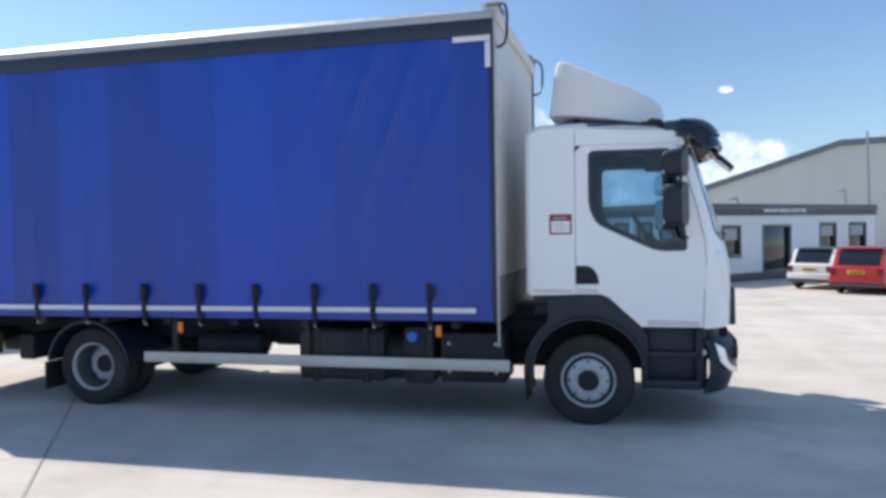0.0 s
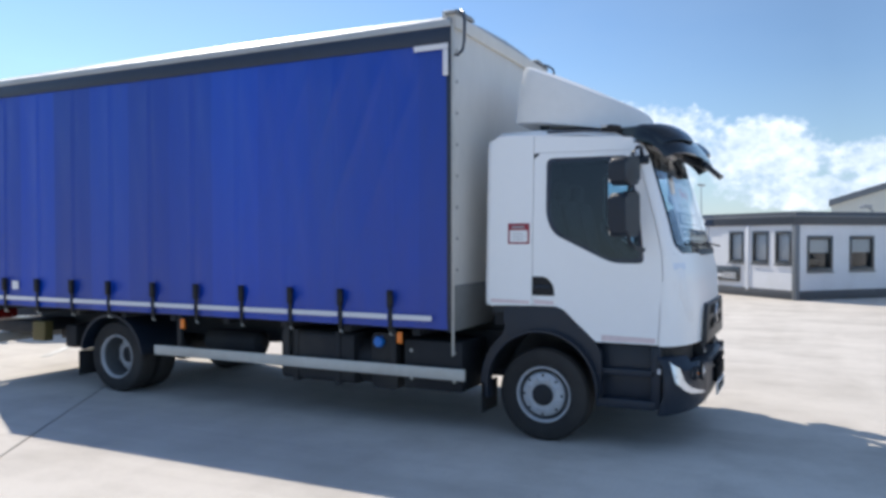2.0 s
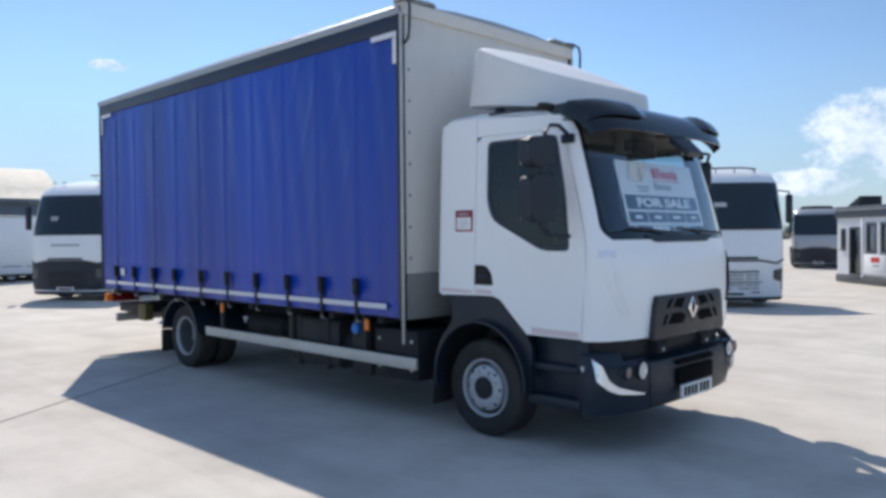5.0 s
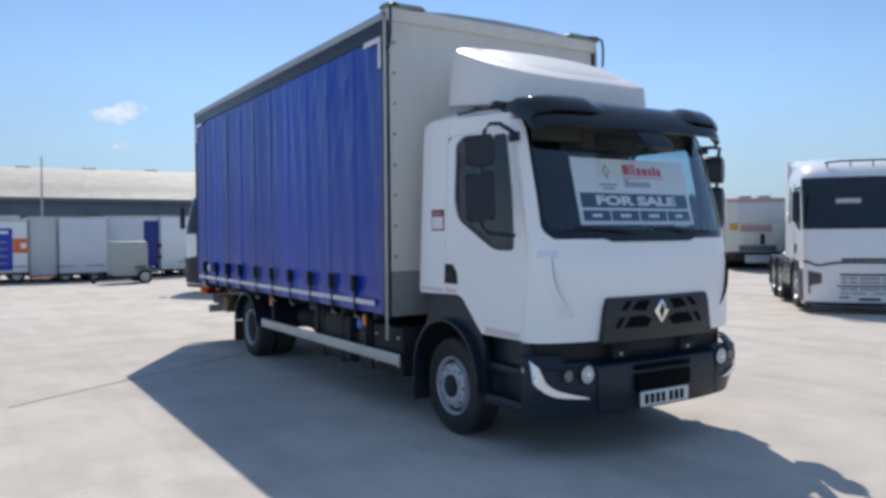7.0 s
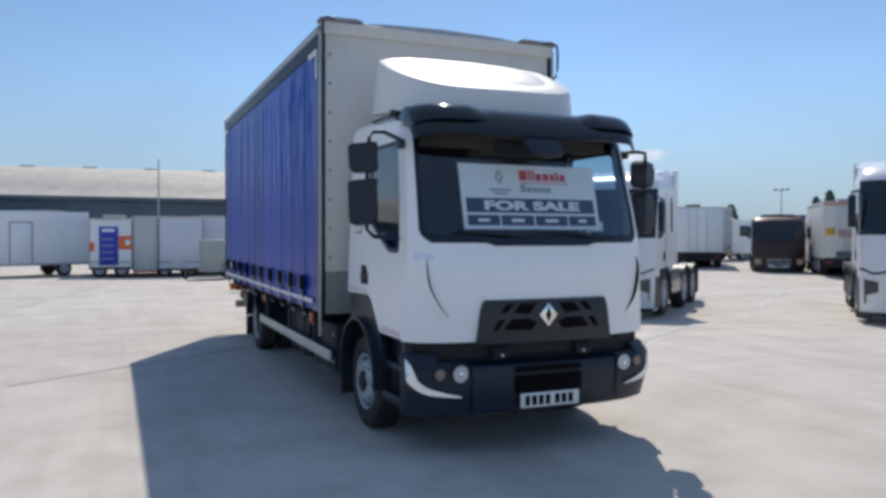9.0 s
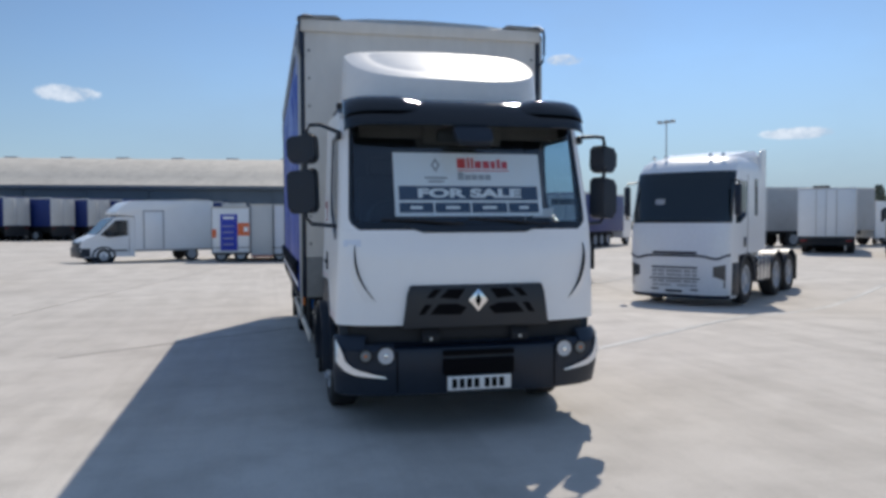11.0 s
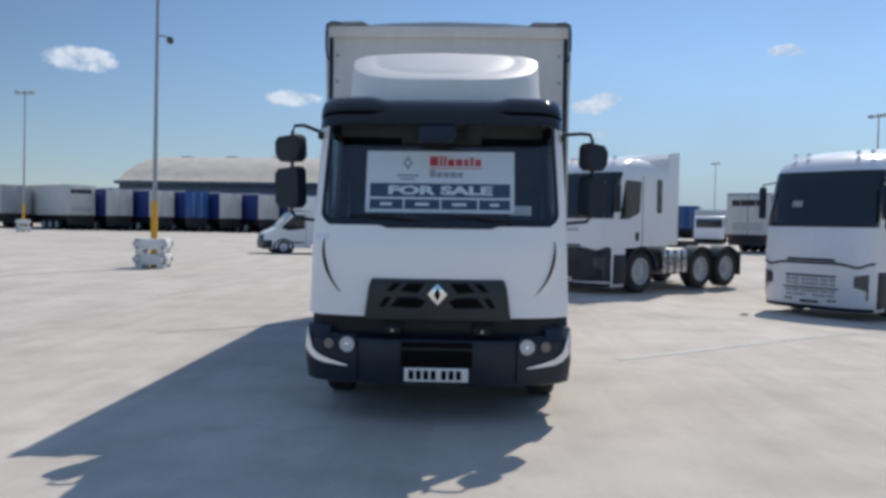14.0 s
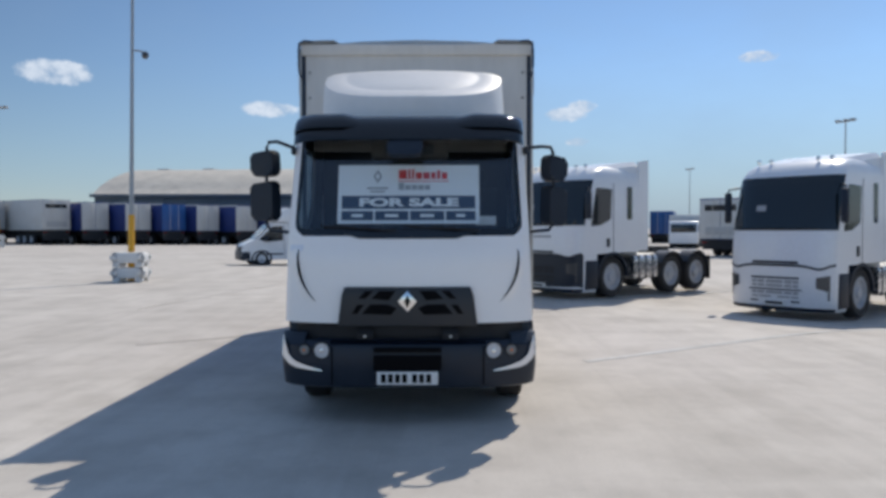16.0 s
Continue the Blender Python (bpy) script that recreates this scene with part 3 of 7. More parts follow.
part("body_floor", box(BX0, BX1, -BY + 0.07, BY - 0.07, 0.93, 1.06, 0.008), CHASSIS, truck, "dark load floor edge")
roof = part("roof", loft([[(x, -BY, 3.635), (x, -BY, 3.69 + e), (x, -BY + 0.05, 3.735 + e), (x, -0.6, 3.785 + e), (x, 0, 3.80 + e), (x, 0.6, 3.785 + e), (x, BY - 0.05, 3.735 + e), (x, BY, 3.69 + e), (x, BY, 3.635)] for x, e in [(BX0 + (BX1 - BX0) * k / 8, 0.022 * math.sin(math.pi * k / 8)) for k in range(9)]]), RAIL, truck, "pale translucent roof with aluminium edges")
for s in (-1, 1):
    part("curtain", curtain(s), BLUE, truck, "blue vinyl side curtain with upright pleats")
    part("cant_rail", prism(rounded([(s * (BY - 0.06), 3.635), (s * (BY + 0.022), 3.63), (s * (BY + 0.026), 3.695), (s * (BY - 0.06), 3.74)], 0.012, 3), "x", BX0, BX1), RAIL, truck, "pale aluminium cant rail")
    part("curtain_track", box(BX0 + 0.02, BX1 - 0.01, s * (BY - 0.03), s * (BY + 0.018), 3.49, 3.632, 0.006), DARKRAIL, truck, "black curtain track valance")
    for x0, x1, nm in ((BX1 - 0.05, BX1 + 0.0, "front_post"), (BX0, BX0 + 0.05, "rear_post")):
        part(nm, box(x0, x1, s * (BY - 0.05), s * (BY + 0.012), 0.93, 3.655, 0.008), DARKRAIL if nm == "front_post" else CHASSIS, truck)
    part("post_trim", box(BX1 + 0.0, BX1 + 0.02, s * (BY - 0.012), s * (BY + 0.014), 0.72, 3.655, 0.004), GALV, truck, "pale aluminium corner trim")
    # tape in lengths between the buckles
    xs = [-8.55, -8.15, -7.56, -6.96, -6.36, -5.68, -5.06, -4.45, -3.84, -3.255, -2.71, -2.25]
    for a, b in zip(xs, xs[1:]):
        part("reflective_tape", box(a + 0.03, b - 0.03, s * (BY + 0.026), s * (BY + 0.032), 1.02, 1.068, 0.002), STRIPE, truck, "white reflective tape")
    for x in xs[1:-1]:
        b = part("buckle", box(x - 0.026, x + 0.03, s * (BY + 0.012), s * (BY + 0.05), 1.125, 1.285, 0.010), STRAP, truck, "black over-centre curtain buckle")
        part("strap", box(x - 0.021, x + 0.021, s * (BY + 0.016), s * (BY + 0.028), 0.90, 1.14, 0.003), STRAP, b)
        part("lever", prism([(x - 0.012, 1.29), (x + 0.045, 1.25), (x + 0.05, 1.17), (x - 0.01, 1.14)], "y", s * (BY + 0.045), s * (BY + 0.066), 0.004), STRAP, b)
        part("hook", rod([(x, s * (BY + 0.02), 0.91), (x, s * (BY + 0.02), 0.88), (x, s * (BY - 0.02), 0.87)], 0.008, 6), GALV, b)
    # corner marks of tape
    for xa, dx in ((-2.115, -1), (-8.62, 1)):
        part("corner_tape", box(xa, xa + dx * 0.34, s * (BY + 0.022), s * (BY + 0.028), 3.435, 3.485, 0.002), STRIPE, truck, "white reflective corner tape")
        part("corner_tape", box(xa, xa + dx * 0.05, s * (BY + 0.022), s * (BY + 0.028), 3.20, 3.43, 0.002), STRIPE, truck, "white reflective corner tape")
part("small_label", box(-8.02, -7.90, -BY - 0.024, -BY - 0.018, 1.15, 1.25), STRIPE, truck, "small white label on the curtain")
bulk = part("front_bulkhead", box(BX1 - 0.03, BX1, -BY + 0.055, BY - 0.055, 1.34, 3.635, 0.006), BODY_WHITE, truck, "off-white ribbed front bulkhead panel")
part("kick_panel", box(BX1 - 0.03, BX1 + 0.004, -BY + 0.055, BY - 0.055, 0.93, 1.336, 0.006), KICK, truck, "scuffed grey kick panel")
part("front_top_rail", prism(rounded([(BX1 - 0.10, 3.625), (BX1 + 0.03, 3.625), (BX1 + 0.035, 3.745), (BX1 - 0.10, 3.785)], 0.015, 3), "y", -BY + 0.014, BY - 0.014), BODY_WHITE, truck, "grey front roof rail")
for s in (-1, 1):
    part("corner_cap", prism(rounded([(s * 0.86, 3.763), (s * (BY + 0.016), 3.735), (s * (BY + 0.016), 3.768), (s * (BY - 0.03), 3.785), (s * 0.91, 3.793)], [0.01, 0.01, 0.015, 0.03, 0.02]), "x", BX1 - 0.06, BX1 + 0.04, 0.004), KICK, truck, "dark grey roof corner cap")
    for k in range(9):
        z = 1.2 + 0.28 * k
        part("rivet", lathe([(0.0, 0.016), (0.008, 0.012), (0.010, 0.003)], (BX1 + 0.001, s * (BY - 0.10), z), axis="x", seg=8), KICK, bulk)
for s in (-1, 1):
    part("corner_bar", rod([(BX1 + 0.02, s * (BY - 0.16), 3.775), (BX1 + 0.07, s * (BY - 0.05), 3.775), (BX1 + 0.11, s * (BY - 0.005), 3.74), (BX1 + 0.125, s * BY, 3.66), (BX1 + 0.12, s * BY, 3.48), (BX1 + 0.10, s * (BY - 0.005), 3.41), (BX1 + 0.05, s * (BY - 0.02), 3.38), (BX1 - 0.005, s * (BY - 0.03), 3.39)], 0.013, 8), DARKRAIL, truck, "black bent corner bar")
part("rear_frame", box(BX0 - 0.03, BX0, -BY, BY, 0.93, 3.66, 0.01), BODY_WHITE, truck, "off-white rear door frame")
part("rear_doors", box(BX0 - 0.05, BX0 - 0.03, -BY + 0.08, BY - 0.08, 1.05, 3.55, 0.01), BODY_WHITE, truck)

# chassis and underside
for s in (-1, 1):
    part("chassis_rail", box(-8.7, -0.5, s * 0.36, s * 0.44, 0.62, 0.86, 0.01), CHASSIS, truck, "black chassis rail")
    part("side_guard", box(-5.76, -2.0, s * 1.195, s * 1.225, 0.485, 0.59, 0.008), GALV, truck, "pale side guard rail")
    for x in (-5.42, -3.98, -2.75):
        part("guard_post", box(x - 0.03, x + 0.03, s * 1.15, s * 1.192, 0.50, 0.93, 0.006), CHASSIS, truck)
    for x in (-5.32, -2.65):
        part("side_marker", box(x - 0.028, x + 0.028, s * 1.225, s * 1.25, 0.79, 0.90, 0.008), AMBER, truck, "amber side marker lamp")
    # rear wing
    pts = [(-6.43 + 0.50 * math.cos(radians(a)), 0.40 + 0.50 * math.sin(radians(a))) for a in range(8, 173, 9)]
    inner = [(-6.43 + 0.475 * math.cos(radians(a)), 0.40 + 0.475 * math.sin(radians(a))) for a in range(172, 7, -9)]
    part("rear_mudguard", prism(pts + inner, "y", s * 0.56, s * 1.235), PLASTIC, truck, "black plastic rear mudguard")
    part("mud_flap", box(-6.97, -6.95, s * 0.58, s * 1.22, 0.16, 0.45, 0.004), RUBBER, truck, "black rubber mud flap")
    add_wheel(truck, -6.43, s * 1.03, s, 0.405, 0.25, -0.075, 0.25, studs=8)
    add_wheel(truck, -6.43, s * 0.73, s, 0.405, 0.25, -0.06, 0.25, studs=4)
    add_wheel(truck, -1.317, s * 0.96, s, 0.405, 0.255, 0.125, 0.245, studs=8, rim=RIM)
for k in range(9):
    x = -8.5 + 0.75 * k
    part("floor_bearer", box(x - 0.04, x + 0.04, -1.2, 1.2, 0.865, 0.928, 0.006), CHASSIS, truck)
part("rear_axle", lathe([(-0.95, 0.06), (-0.25, 0.07), (-0.15, 0.19), (0.15, 0.19), (0.25, 0.07), (0.95, 0.06)], (-6.43, 0, 0.42), seg=20), CHASSIS, truck)
part("front_axle", box(-1.45, -1.30, -0.85, 0.85, 0.30, 0.42, 0.02), CHASSIS, truck)
part("prop_shaft", rod([(-6.3, 0, 0.5), (-2.4, 0, 0.68)], 0.05), CHASSIS, truck)
part("gearbox", box(-2.7, -0.7, -0.33, 0.33, 0.38, 1.0, 0.06), CHASSIS, truck)
tank = part("fuel_tank", prism(rounded([(-1.13, 0.34), (-0.55, 0.34), (-0.55, 0.84), (-1.13, 0.84)], 0.07), "x", -4.08, -3.22, 0.01), CHASSIS, truck, "black fuel tank")
for x in (-3.9, -3.4):
    part("tank_strap", box(x - 0.03, x + 0.03, -1.145, -0.54, 0.33, 0.852, 0.01), CHASSIS, tank)
part("silencer", lathe([(-0.01, 0.20), (0.0, 0.23), (0.36, 0.23), (0.37, 0.20)], (-3.30, -0.84, 0.55), axis="x", seg=24), CHASSIS, truck, "black round exhaust silencer")
urea = part("additive_tank", prism(rounded([(-3.02, 0.33), (-2.74, 0.33), (-2.74, 0.86), (-3.02, 0.86)], 0.04), "y", -1.12, -0.6, 0.01), CHASSIS, truck, "dark additive tank with blue cap")
part("filler_cap", lathe([(0.0, 0.055), (-0.03, 0.055), (-0.045, 0.045), (-0.045, 0.012)], (-2.93, -1.12, 0.78), seg=20), BLUECAP, urea, "bright blue filler cap")
batt = part("battery_box", box(-2.66, -2.06, -1.14, -0.6, 0.36, 0.82, 0.02), CHASSIS, truck, "black battery box")
for x in (-2.58, -2.14):
    for z in (0.46, 0.72):
        part("bolt", lathe([(0.0, 0.018), (-0.012, 0.014), (-0.014, 0.004)], (x, -1.14, z), seg=8), GALV, batt)
part("air_tank", lathe([(0.0, 0.06), (0.05, 0.13), (0.75, 0.13), (0.8, 0.06)], (-5.4, -0.75, 0.62), axis="x", seg=20), CHASSIS, truck)
part("nearside_locker", box(-5.2, -2.4, 0.6, 1.13, 0.40, 0.84, 0.02), CHASSIS, truck)
part("underrun_bar", box(-8.62, -8.54, -1.15, 1.15, 0.44, 0.56, 0.015), KICK, truck, "grey rear underrun bar")
lift = part("tail_lift", box(-8.72, -8.0, -1.05, 1.05, 0.58, 0.72, 0.02), CHASSIS, truck, "black folded tail lift under the rear")
for s in (-1, 1):
    part("lift_arm", box(-8.1, -7.35, s * 0.5, s * 0.58, 0.46, 0.62, 0.015), CHASSIS, lift)
    part("lift_plate", box(-7.95, -7.72, s * 0.98, s * 1.10, 0.50, 0.74, 0.01), mat("yellow_mark", (0.12, 0.095, 0.03), 0.6) if s < 0 else CHASSIS, lift)
    lamp = part("rear_lamp", box(-8.84, -8.76, s * 0.72, s * 1.12, 0.72, 0.86, 0.012), REDLENS, truck, "red and amber rear lamp cluster")
    part("indicator", box(-8.845, -8.77, s * 1.125, s * 1.22, 0.73, 0.85, 0.010), AMBER, lamp)
part("spare_wheel_carrier", box(-7.55, -7.35, -0.95, -0.35, 0.42, 0.70, 0.03), CHASSIS, truck)


# ---- cab ----
def lerp_table(table, z):
    for (a, u), (b, v) in zip(table, table[1:]):
        if z <= b:
            t = max(0.0, (z - a) / (b - a))
            return u + (v - u) * t
    return table[-1][1]


NOSE = [(0.3, -0.03), (0.88, -0.05), (1.2, -0.04), (1.45, -0.05), (1.65, -0.10), (1.9, -0.165), (2.27, -0.28), (2.48, -0.345), (2.58, -0.42), (2.66, -0.56), (2.70, -0.72)]
DEEP = [(0.3, 0.29), (1.3, 0.28), (1.65, 0.215), (2.5, 0.18), (2.7, 0.15)]


def half_width(z):
    return 1.09 - 0.042 * (z - 1.2)


def front_at(theta, z, out_by=0.0):
    """A point of the cab's rounded front; theta from -90 (right side) to 90 degrees (left side)."""
    a = radians(theta)
    n, d, w = lerp_table(NOSE, z), lerp_table(DEEP, z), half_width(z)
    y = math.copysign(abs(math.sin(a)) ** (2 / 3.2), a) * w
    x = n - d + d * math.cos(a)
    if out_by:
        q = Vector((math.cos(a) * 1.0, math.sin(a) * 0.9, 0)).normalized() * out_by
        x, y = x + q.x, y + q.y
    return (x, y, z)


def side_at(s):
    return lambda x, z: (x, s * half_width(z), z)


def steps(a, b, n):
    return [a + (b - a) * k / n for k in range(n + 1)]


def door_edge(z):
    return -0.335 if z < 1.55 else -0.335 - (z - 1.55) * 0.2


cab = part("cab", sheet([[front_at(t, z) for t in steps(-90, 90, 72)] for z in steps(0.885, 1.635, 12)], 0.025), WHITE, truck, "white steel tilt cab")
# window opening of the door
WINDOW = rounded([(-1.30, 2.455), (-0.59, 2.45), (-0.50, 2.0), (-0.455, 1.553), (-0.72, 1.553), (-1.235, 1.80), (-1.30, 1.95)], [0.06, 0.05, 0.1, 0.05, 0.08, 0.08, 0.08])
for s in (-1, 1):
    k = s * 0.028
    # corner panel behind the door
    part("rear_corner_panel", panel(rounded([(-1.815, 1.165), (-1.4185, 1.175), (-1.4185, 2.50), (-1.4185, 2.662), (-1.70, 2.672), (-1.79, 2.65), (-1.815, 2.5)], [0.02, 0.0, 0, 0, 0.05, 0.06, 0.06]), [], side_at(s), k), WHITE, cab, "white cab corner panel")
    roll = [[(-1.813 - 0.055 * math.sin(radians(q)), s * (half_width(z) - 0.055 + 0.055 * math.cos(radians(q)) - drop), z) for q in steps(0, 90, 6)] for z, drop in [(1.165, 0.03), (1.18, 0.008), (1.20, 0.0)] + [(z, 0.0) for z in steps(1.3, 2.5, 6)] + [(2.58, 0.006), (2.63, 0.03)]]
    part("corner_roll", sheet(roll, s * 0.012), WHITE, cab, "rounded rear corner of the cab")
    # door with its window opening
    arch = [(-1.413, 1.177), (-1.20, 1.177), (-1.13, 1.15), (-1.0, 1.03), (-0.85, 0.895)]
    door = part("door", ring_panel(arch + [(front_at(90, z)[0] - 0.006, z) for z in (0.895, 1.2, 1.45, 1.65, 1.9, 2.27, 2.49)] + [(-1.36, 2.50), (-1.413, 2.45)], WINDOW, (-0.88, 1.98), side_at(s), k), WHITE, cab, "white cab door")
    part("header_panel", panel([(-1.4135, 2.504), (-0.54, 2.494), (-0.565, 2.60), (-1.413, 2.66)], [], side_at(s), k), WHITE, cab)
    # black seal and glass
    cx, cz = -0.9, 2.05
    inner = [(cx + (x - cx) * 0.915, cz + (z - cz) * 0.93) for x, z in WINDOW]
    part("window_seal", ring_panel([(cx + (x - cx) * 1.004, cz + (z - cz) * 1.004) for x, z in WINDOW], inner, (-0.88, 2.0), lambda x, z: (x, s * (half_width(z) - 0.010), z), s * 0.012), DARKRAIL, door, "black window surround")
    pane = part("window_pane", panel(WINDOW, [], lambda x, z: (x, s * (half_width(z) - 0.016), z), 0), GLASS, door, "side window glass")
    pane.visible_shadow = False
    # recessed handle
    h = part("door_handle", panel(rounded([(-1.413, 1.265), (-1.21, 1.265), (-1.225, 1.36), (-1.29, 1.43), (-1.413, 1.43)], [0.0, 0.02, 0.04, 0.04, 0.0]), [], lambda x, z: (x, s * (half_width(z) + 0.004), z), s * 0.01), STRAP, door, "black recessed door handle")
    part("grip", box(-1.39, -1.25, s * (half_width(1.33) + 0.006), s * (half_width(1.33) + 0.022), 1.325, 1.355, 0.006), PLASTIC, h)
    # rubbing line low on the door
    part("mirror_base", box(-0.54, -0.42, s * (half_width(2.42) - 0.005), s * (half_width(2.42) + 0.03), 2.37, 2.44, 0.012), PLASTIC, cab, "black mirror bracket")
    # A pillar
    levels = [1.6355, 1.645, 1.66, 1.68, 1.70, 1.73] + steps(1.78, 2.55, 9)
    part("windscreen_pillar", sheet([[front_at(s * q, z) for q in steps(64 - 13 * max(0.0, 1 - (z - 1.6355) / 0.11) ** 2, 90, 10)] for z in levels], 0), WHITE, cab, "white windscreen pillar")
    # wheel arch moulding
    ring = [(-1.317 + 0.485 * math.cos(radians(a)), 0.47 + 0.485 * math.sin(radians(a))) for a in range(-6, 195, 8)]
    band = [(-1.317 + 0.575 * math.cos(radians(a)), 0.47 + 0.575 * math.sin(radians(a))) for a in range(194, 124, -8)]
    outer = band + [(-1.66, 0.985), (-1.675, 1.06), (-1.67, 1.162), (-1.20, 1.168), (-1.12, 1.135), (-0.98, 1.0), (-0.845, 0.88), (-0.80, 0.80), (-0.80, 0.42)]
    arch_plate = part("wheel_arch", panel(ring + outer, [], lambda x, z: (x, s * (1.105 - 0.04 * max(0.0, z - 1.0)), z), s * 0.05), PLASTIC, cab, "dark grey plastic wheel arch")
    lip_out = [(-1.317 + 0.505 * math.cos(radians(a)), 0.47 + 0.505 * math.sin(radians(a))) for a in range(-6, 195, 8)]
    part("arch_lip", prism(ring + lip_out[::-1], "y", s * 1.10, s * 1.172, 0.006), PLASTIC, arch_plate, "raised rim of the wheel arch")
    lin = [(-1.317 + 0.50 * math.cos(radians(a)), 0.47 + 0.50 * math.sin(radians(a))) for a in range(10, 171, 8)]
    lin2 = [(-1.317 + 0.485 * math.cos(radians(a)), 0.47 + 0.485 * math.sin(radians(a))) for a in range(170, 9, -8)]
    part("arch_liner", prism(lin + lin2, "y", s * 0.62, s * 1.10), CHASSIS, cab)
    part("front_mud_flap", box(-1.875, -1.86, s * 0.78, s * 1.14, 0.20, 0.47, 0.004), RUBBER, cab, "black rubber mud flap")
    # steps between arch and bumper
    st = part("cab_step", box(-0.86, -0.30, s * 0.90, s * 1.0, 0.36, 0.89, 0.01), PLASTIC, cab, "dark plastic cab steps")
    part("tread", box(-0.855, -0.36, s * 0.95, s * 1.085, 0.35, 0.43, 0.012), PLASTIC, st)
    part("tread", box(-0.855, -0.36, s * 0.95, s * 1.075, 0.62, 0.68, 0.012), PLASTIC, st)
    part("step_side", box(-0.40, -0.32, s * 0.93, s * 1.075, 0.36, 0.88, 0.012), PLASTIC, st)
    part("step_lamp", box(-0.345, -0.315, s * 1.07, s * 1.10, 0.655, 0.70, 0.006), LAMPGLASS, st, "small white step lamp")
    # grille slots beside the bonnet panel
    way = [(55.5 - 18.5 * (1 - k / 14) ** 2, 1.07 + 0.45 * k / 14, 0.030 * math.sin(math.pi * (0.03 + 0.94 * k / 14)) ** 0.7) for k in range(15)]
    # black face stands in for the shade inside the duct
    part("air_duct", sheet([[front_at(s * q, z, -0.002) for q, z, h in way], [front_at(s * q, z, h) for q, z, h in way]], 0), PRINT_RECESS, cab, "dark curved air duct slot")
    part("duct_vane", sheet([[front_at(s * q, z, h + 0.0005) for q, z, h in way], [front_at(s * (q + 3), z, h * 0.8) for q, z, h in way], [front_at(s * (q + 9), z, 0.001) for q, z, h in way]], 0), WHITE, cab, "white curved air vane")

# windscreen, surround, header and roof
bm = sheet([[front_at(t, z, -0.012) for t in steps(-66, 66, 48)] for z in steps(1.63, 2.60, 15)], 0)
ws = part("windscreen", bm, WSGLASS, cab, "large curved windscreen")
ws.visible_shadow = False
for z0, z1 in ((1.632, 1.70), (2.54, 2.60)):
    part("screen_border", sheet([[front_at(t, z, -0.004) for t in steps(-66, 66, 48)] for z in (z0, z1)], 0.006), GLOSSBLACK, cab, "black screen border")
for s in (-1, 1):
    part("screen_border", sheet([[front_at(s * t, z, -0.003) for t in steps(58.5 - 14 * max(0.0, 1 - (z - 1.6355) / 0.15) ** 2, 66, 6)] for z in [1.64, 1.66, 1.69, 1.72, 1.76] + steps(1.80, 2.55, 9)], 0), GLOSSBLACK, cab, "black screen border")
cowl = part("wiper_cowl", sheet([[front_at(t, z, 0.012) for t in steps(-w, w, 30)] for z, w in ((1.615, 13), (1.64, 17), (1.67, 21))], 0.02), PLASTIC, cab, "black wiper cowl")
for y0, y1, z1 in ((-0.75, -0.1, 1.71), (-0.05, 0.62, 1.71)):
    part("wiper", rod([(-0.055, y1, 1.68), (-0.10, (y0 + y1) / 2, 1.705), (-0.14, y0, 1.72)], 0.010, 6), STRAP, cowl, "black wiper arm")
part("header", sheet([[front_at(t, z) for t in steps(-90, 90, 50)] for z in steps(2.602, 2.66, 4)], 0.02), GLOSSBLACK, cab, "black header above the windscreen")
part("cab_roof", loft([[(x, -e, z - 0.055), (x, -e + 0.03, z - 0.02), (x, -0.93, z + 0.005), (x, -0.45, z + 0.03), (x, 0, z + 0.04), (x, 0.45, z + 0.03), (x, 0.93, z + 0.005), (x, e - 0.03, z - 0.02), (x, e, z - 0.055)] for x, z, e in ((-1.835, 2.60, 1.0), (-1.82, 2.66, 1.02), (-1.75, 2.705, 1.027), (-1.42, 2.712, 1.028), (-1.0, 2.695, 1.029), (-0.66, 2.66, 1.03), (-0.54, 2.62, 1.03))]), WHITE, cab, "white cab roof")
for s in (-1, 1):
    part("roof_gutter", rod([(-1.30, s * 1.012, 2.685), (-1.0, s * 1.012, 2.683), (-0.66, s * 1.01, 2.655)], 0.011, 6), DARKRAIL, cab, "black roof gutter strip")
part("cab_rear_wall", box(-1.83, -1.79, -1.03, 1.03, 1.15, 2.64, 0.01), WHITE, cab)
part("cab_floor", box(-1.80, -0.25, -1.0, 1.0, 0.98, 1.10, 0.01), CHASSIS, cab)
for s in (-1, 1):
    inner_door = [(-1.80, 1.10), (-0.40, 1.10), (-0.40, 1.50), (-0.56, 2.55), (-1.80, 2.62)]
    part("inner_trim", ring_panel(inner_door, [(cx + (x - cx) * 1.01, cz + (z - cz) * 1.01) for x, z in WINDOW], (-0.88, 2.0), lambda x, z: (x, s * (half_width(z) - 0.045), z), s * 0.004), INTERIOR, cab)
for s in (-1, 1):
    part("inner_trim", sheet([[front_at(s * q, z, -0.035) for q in steps(66, 90, 6)] + [(door_edge(z) - 0.06, s * (half_width(z) - 0.045), z)] for z in steps(1.60, 2.56, 8)], 0), INTERIOR, cab)
part("inner_trim", box(-1.788, -1.775, -1.0, 1.0, 1.12, 2.60), INTERIOR, cab)
part("inner_trim", sheet([[front_at(q, z, -0.035) for q in steps(-88, 88, 40)] for z in steps(1.0, 1.60, 3)], 0), INTERIOR, cab)
part("headlining", box(-1.78, -0.62, -0.95, 0.95, 2.58, 2.62, 0.01), CURTAIN_CLOTH, cab)
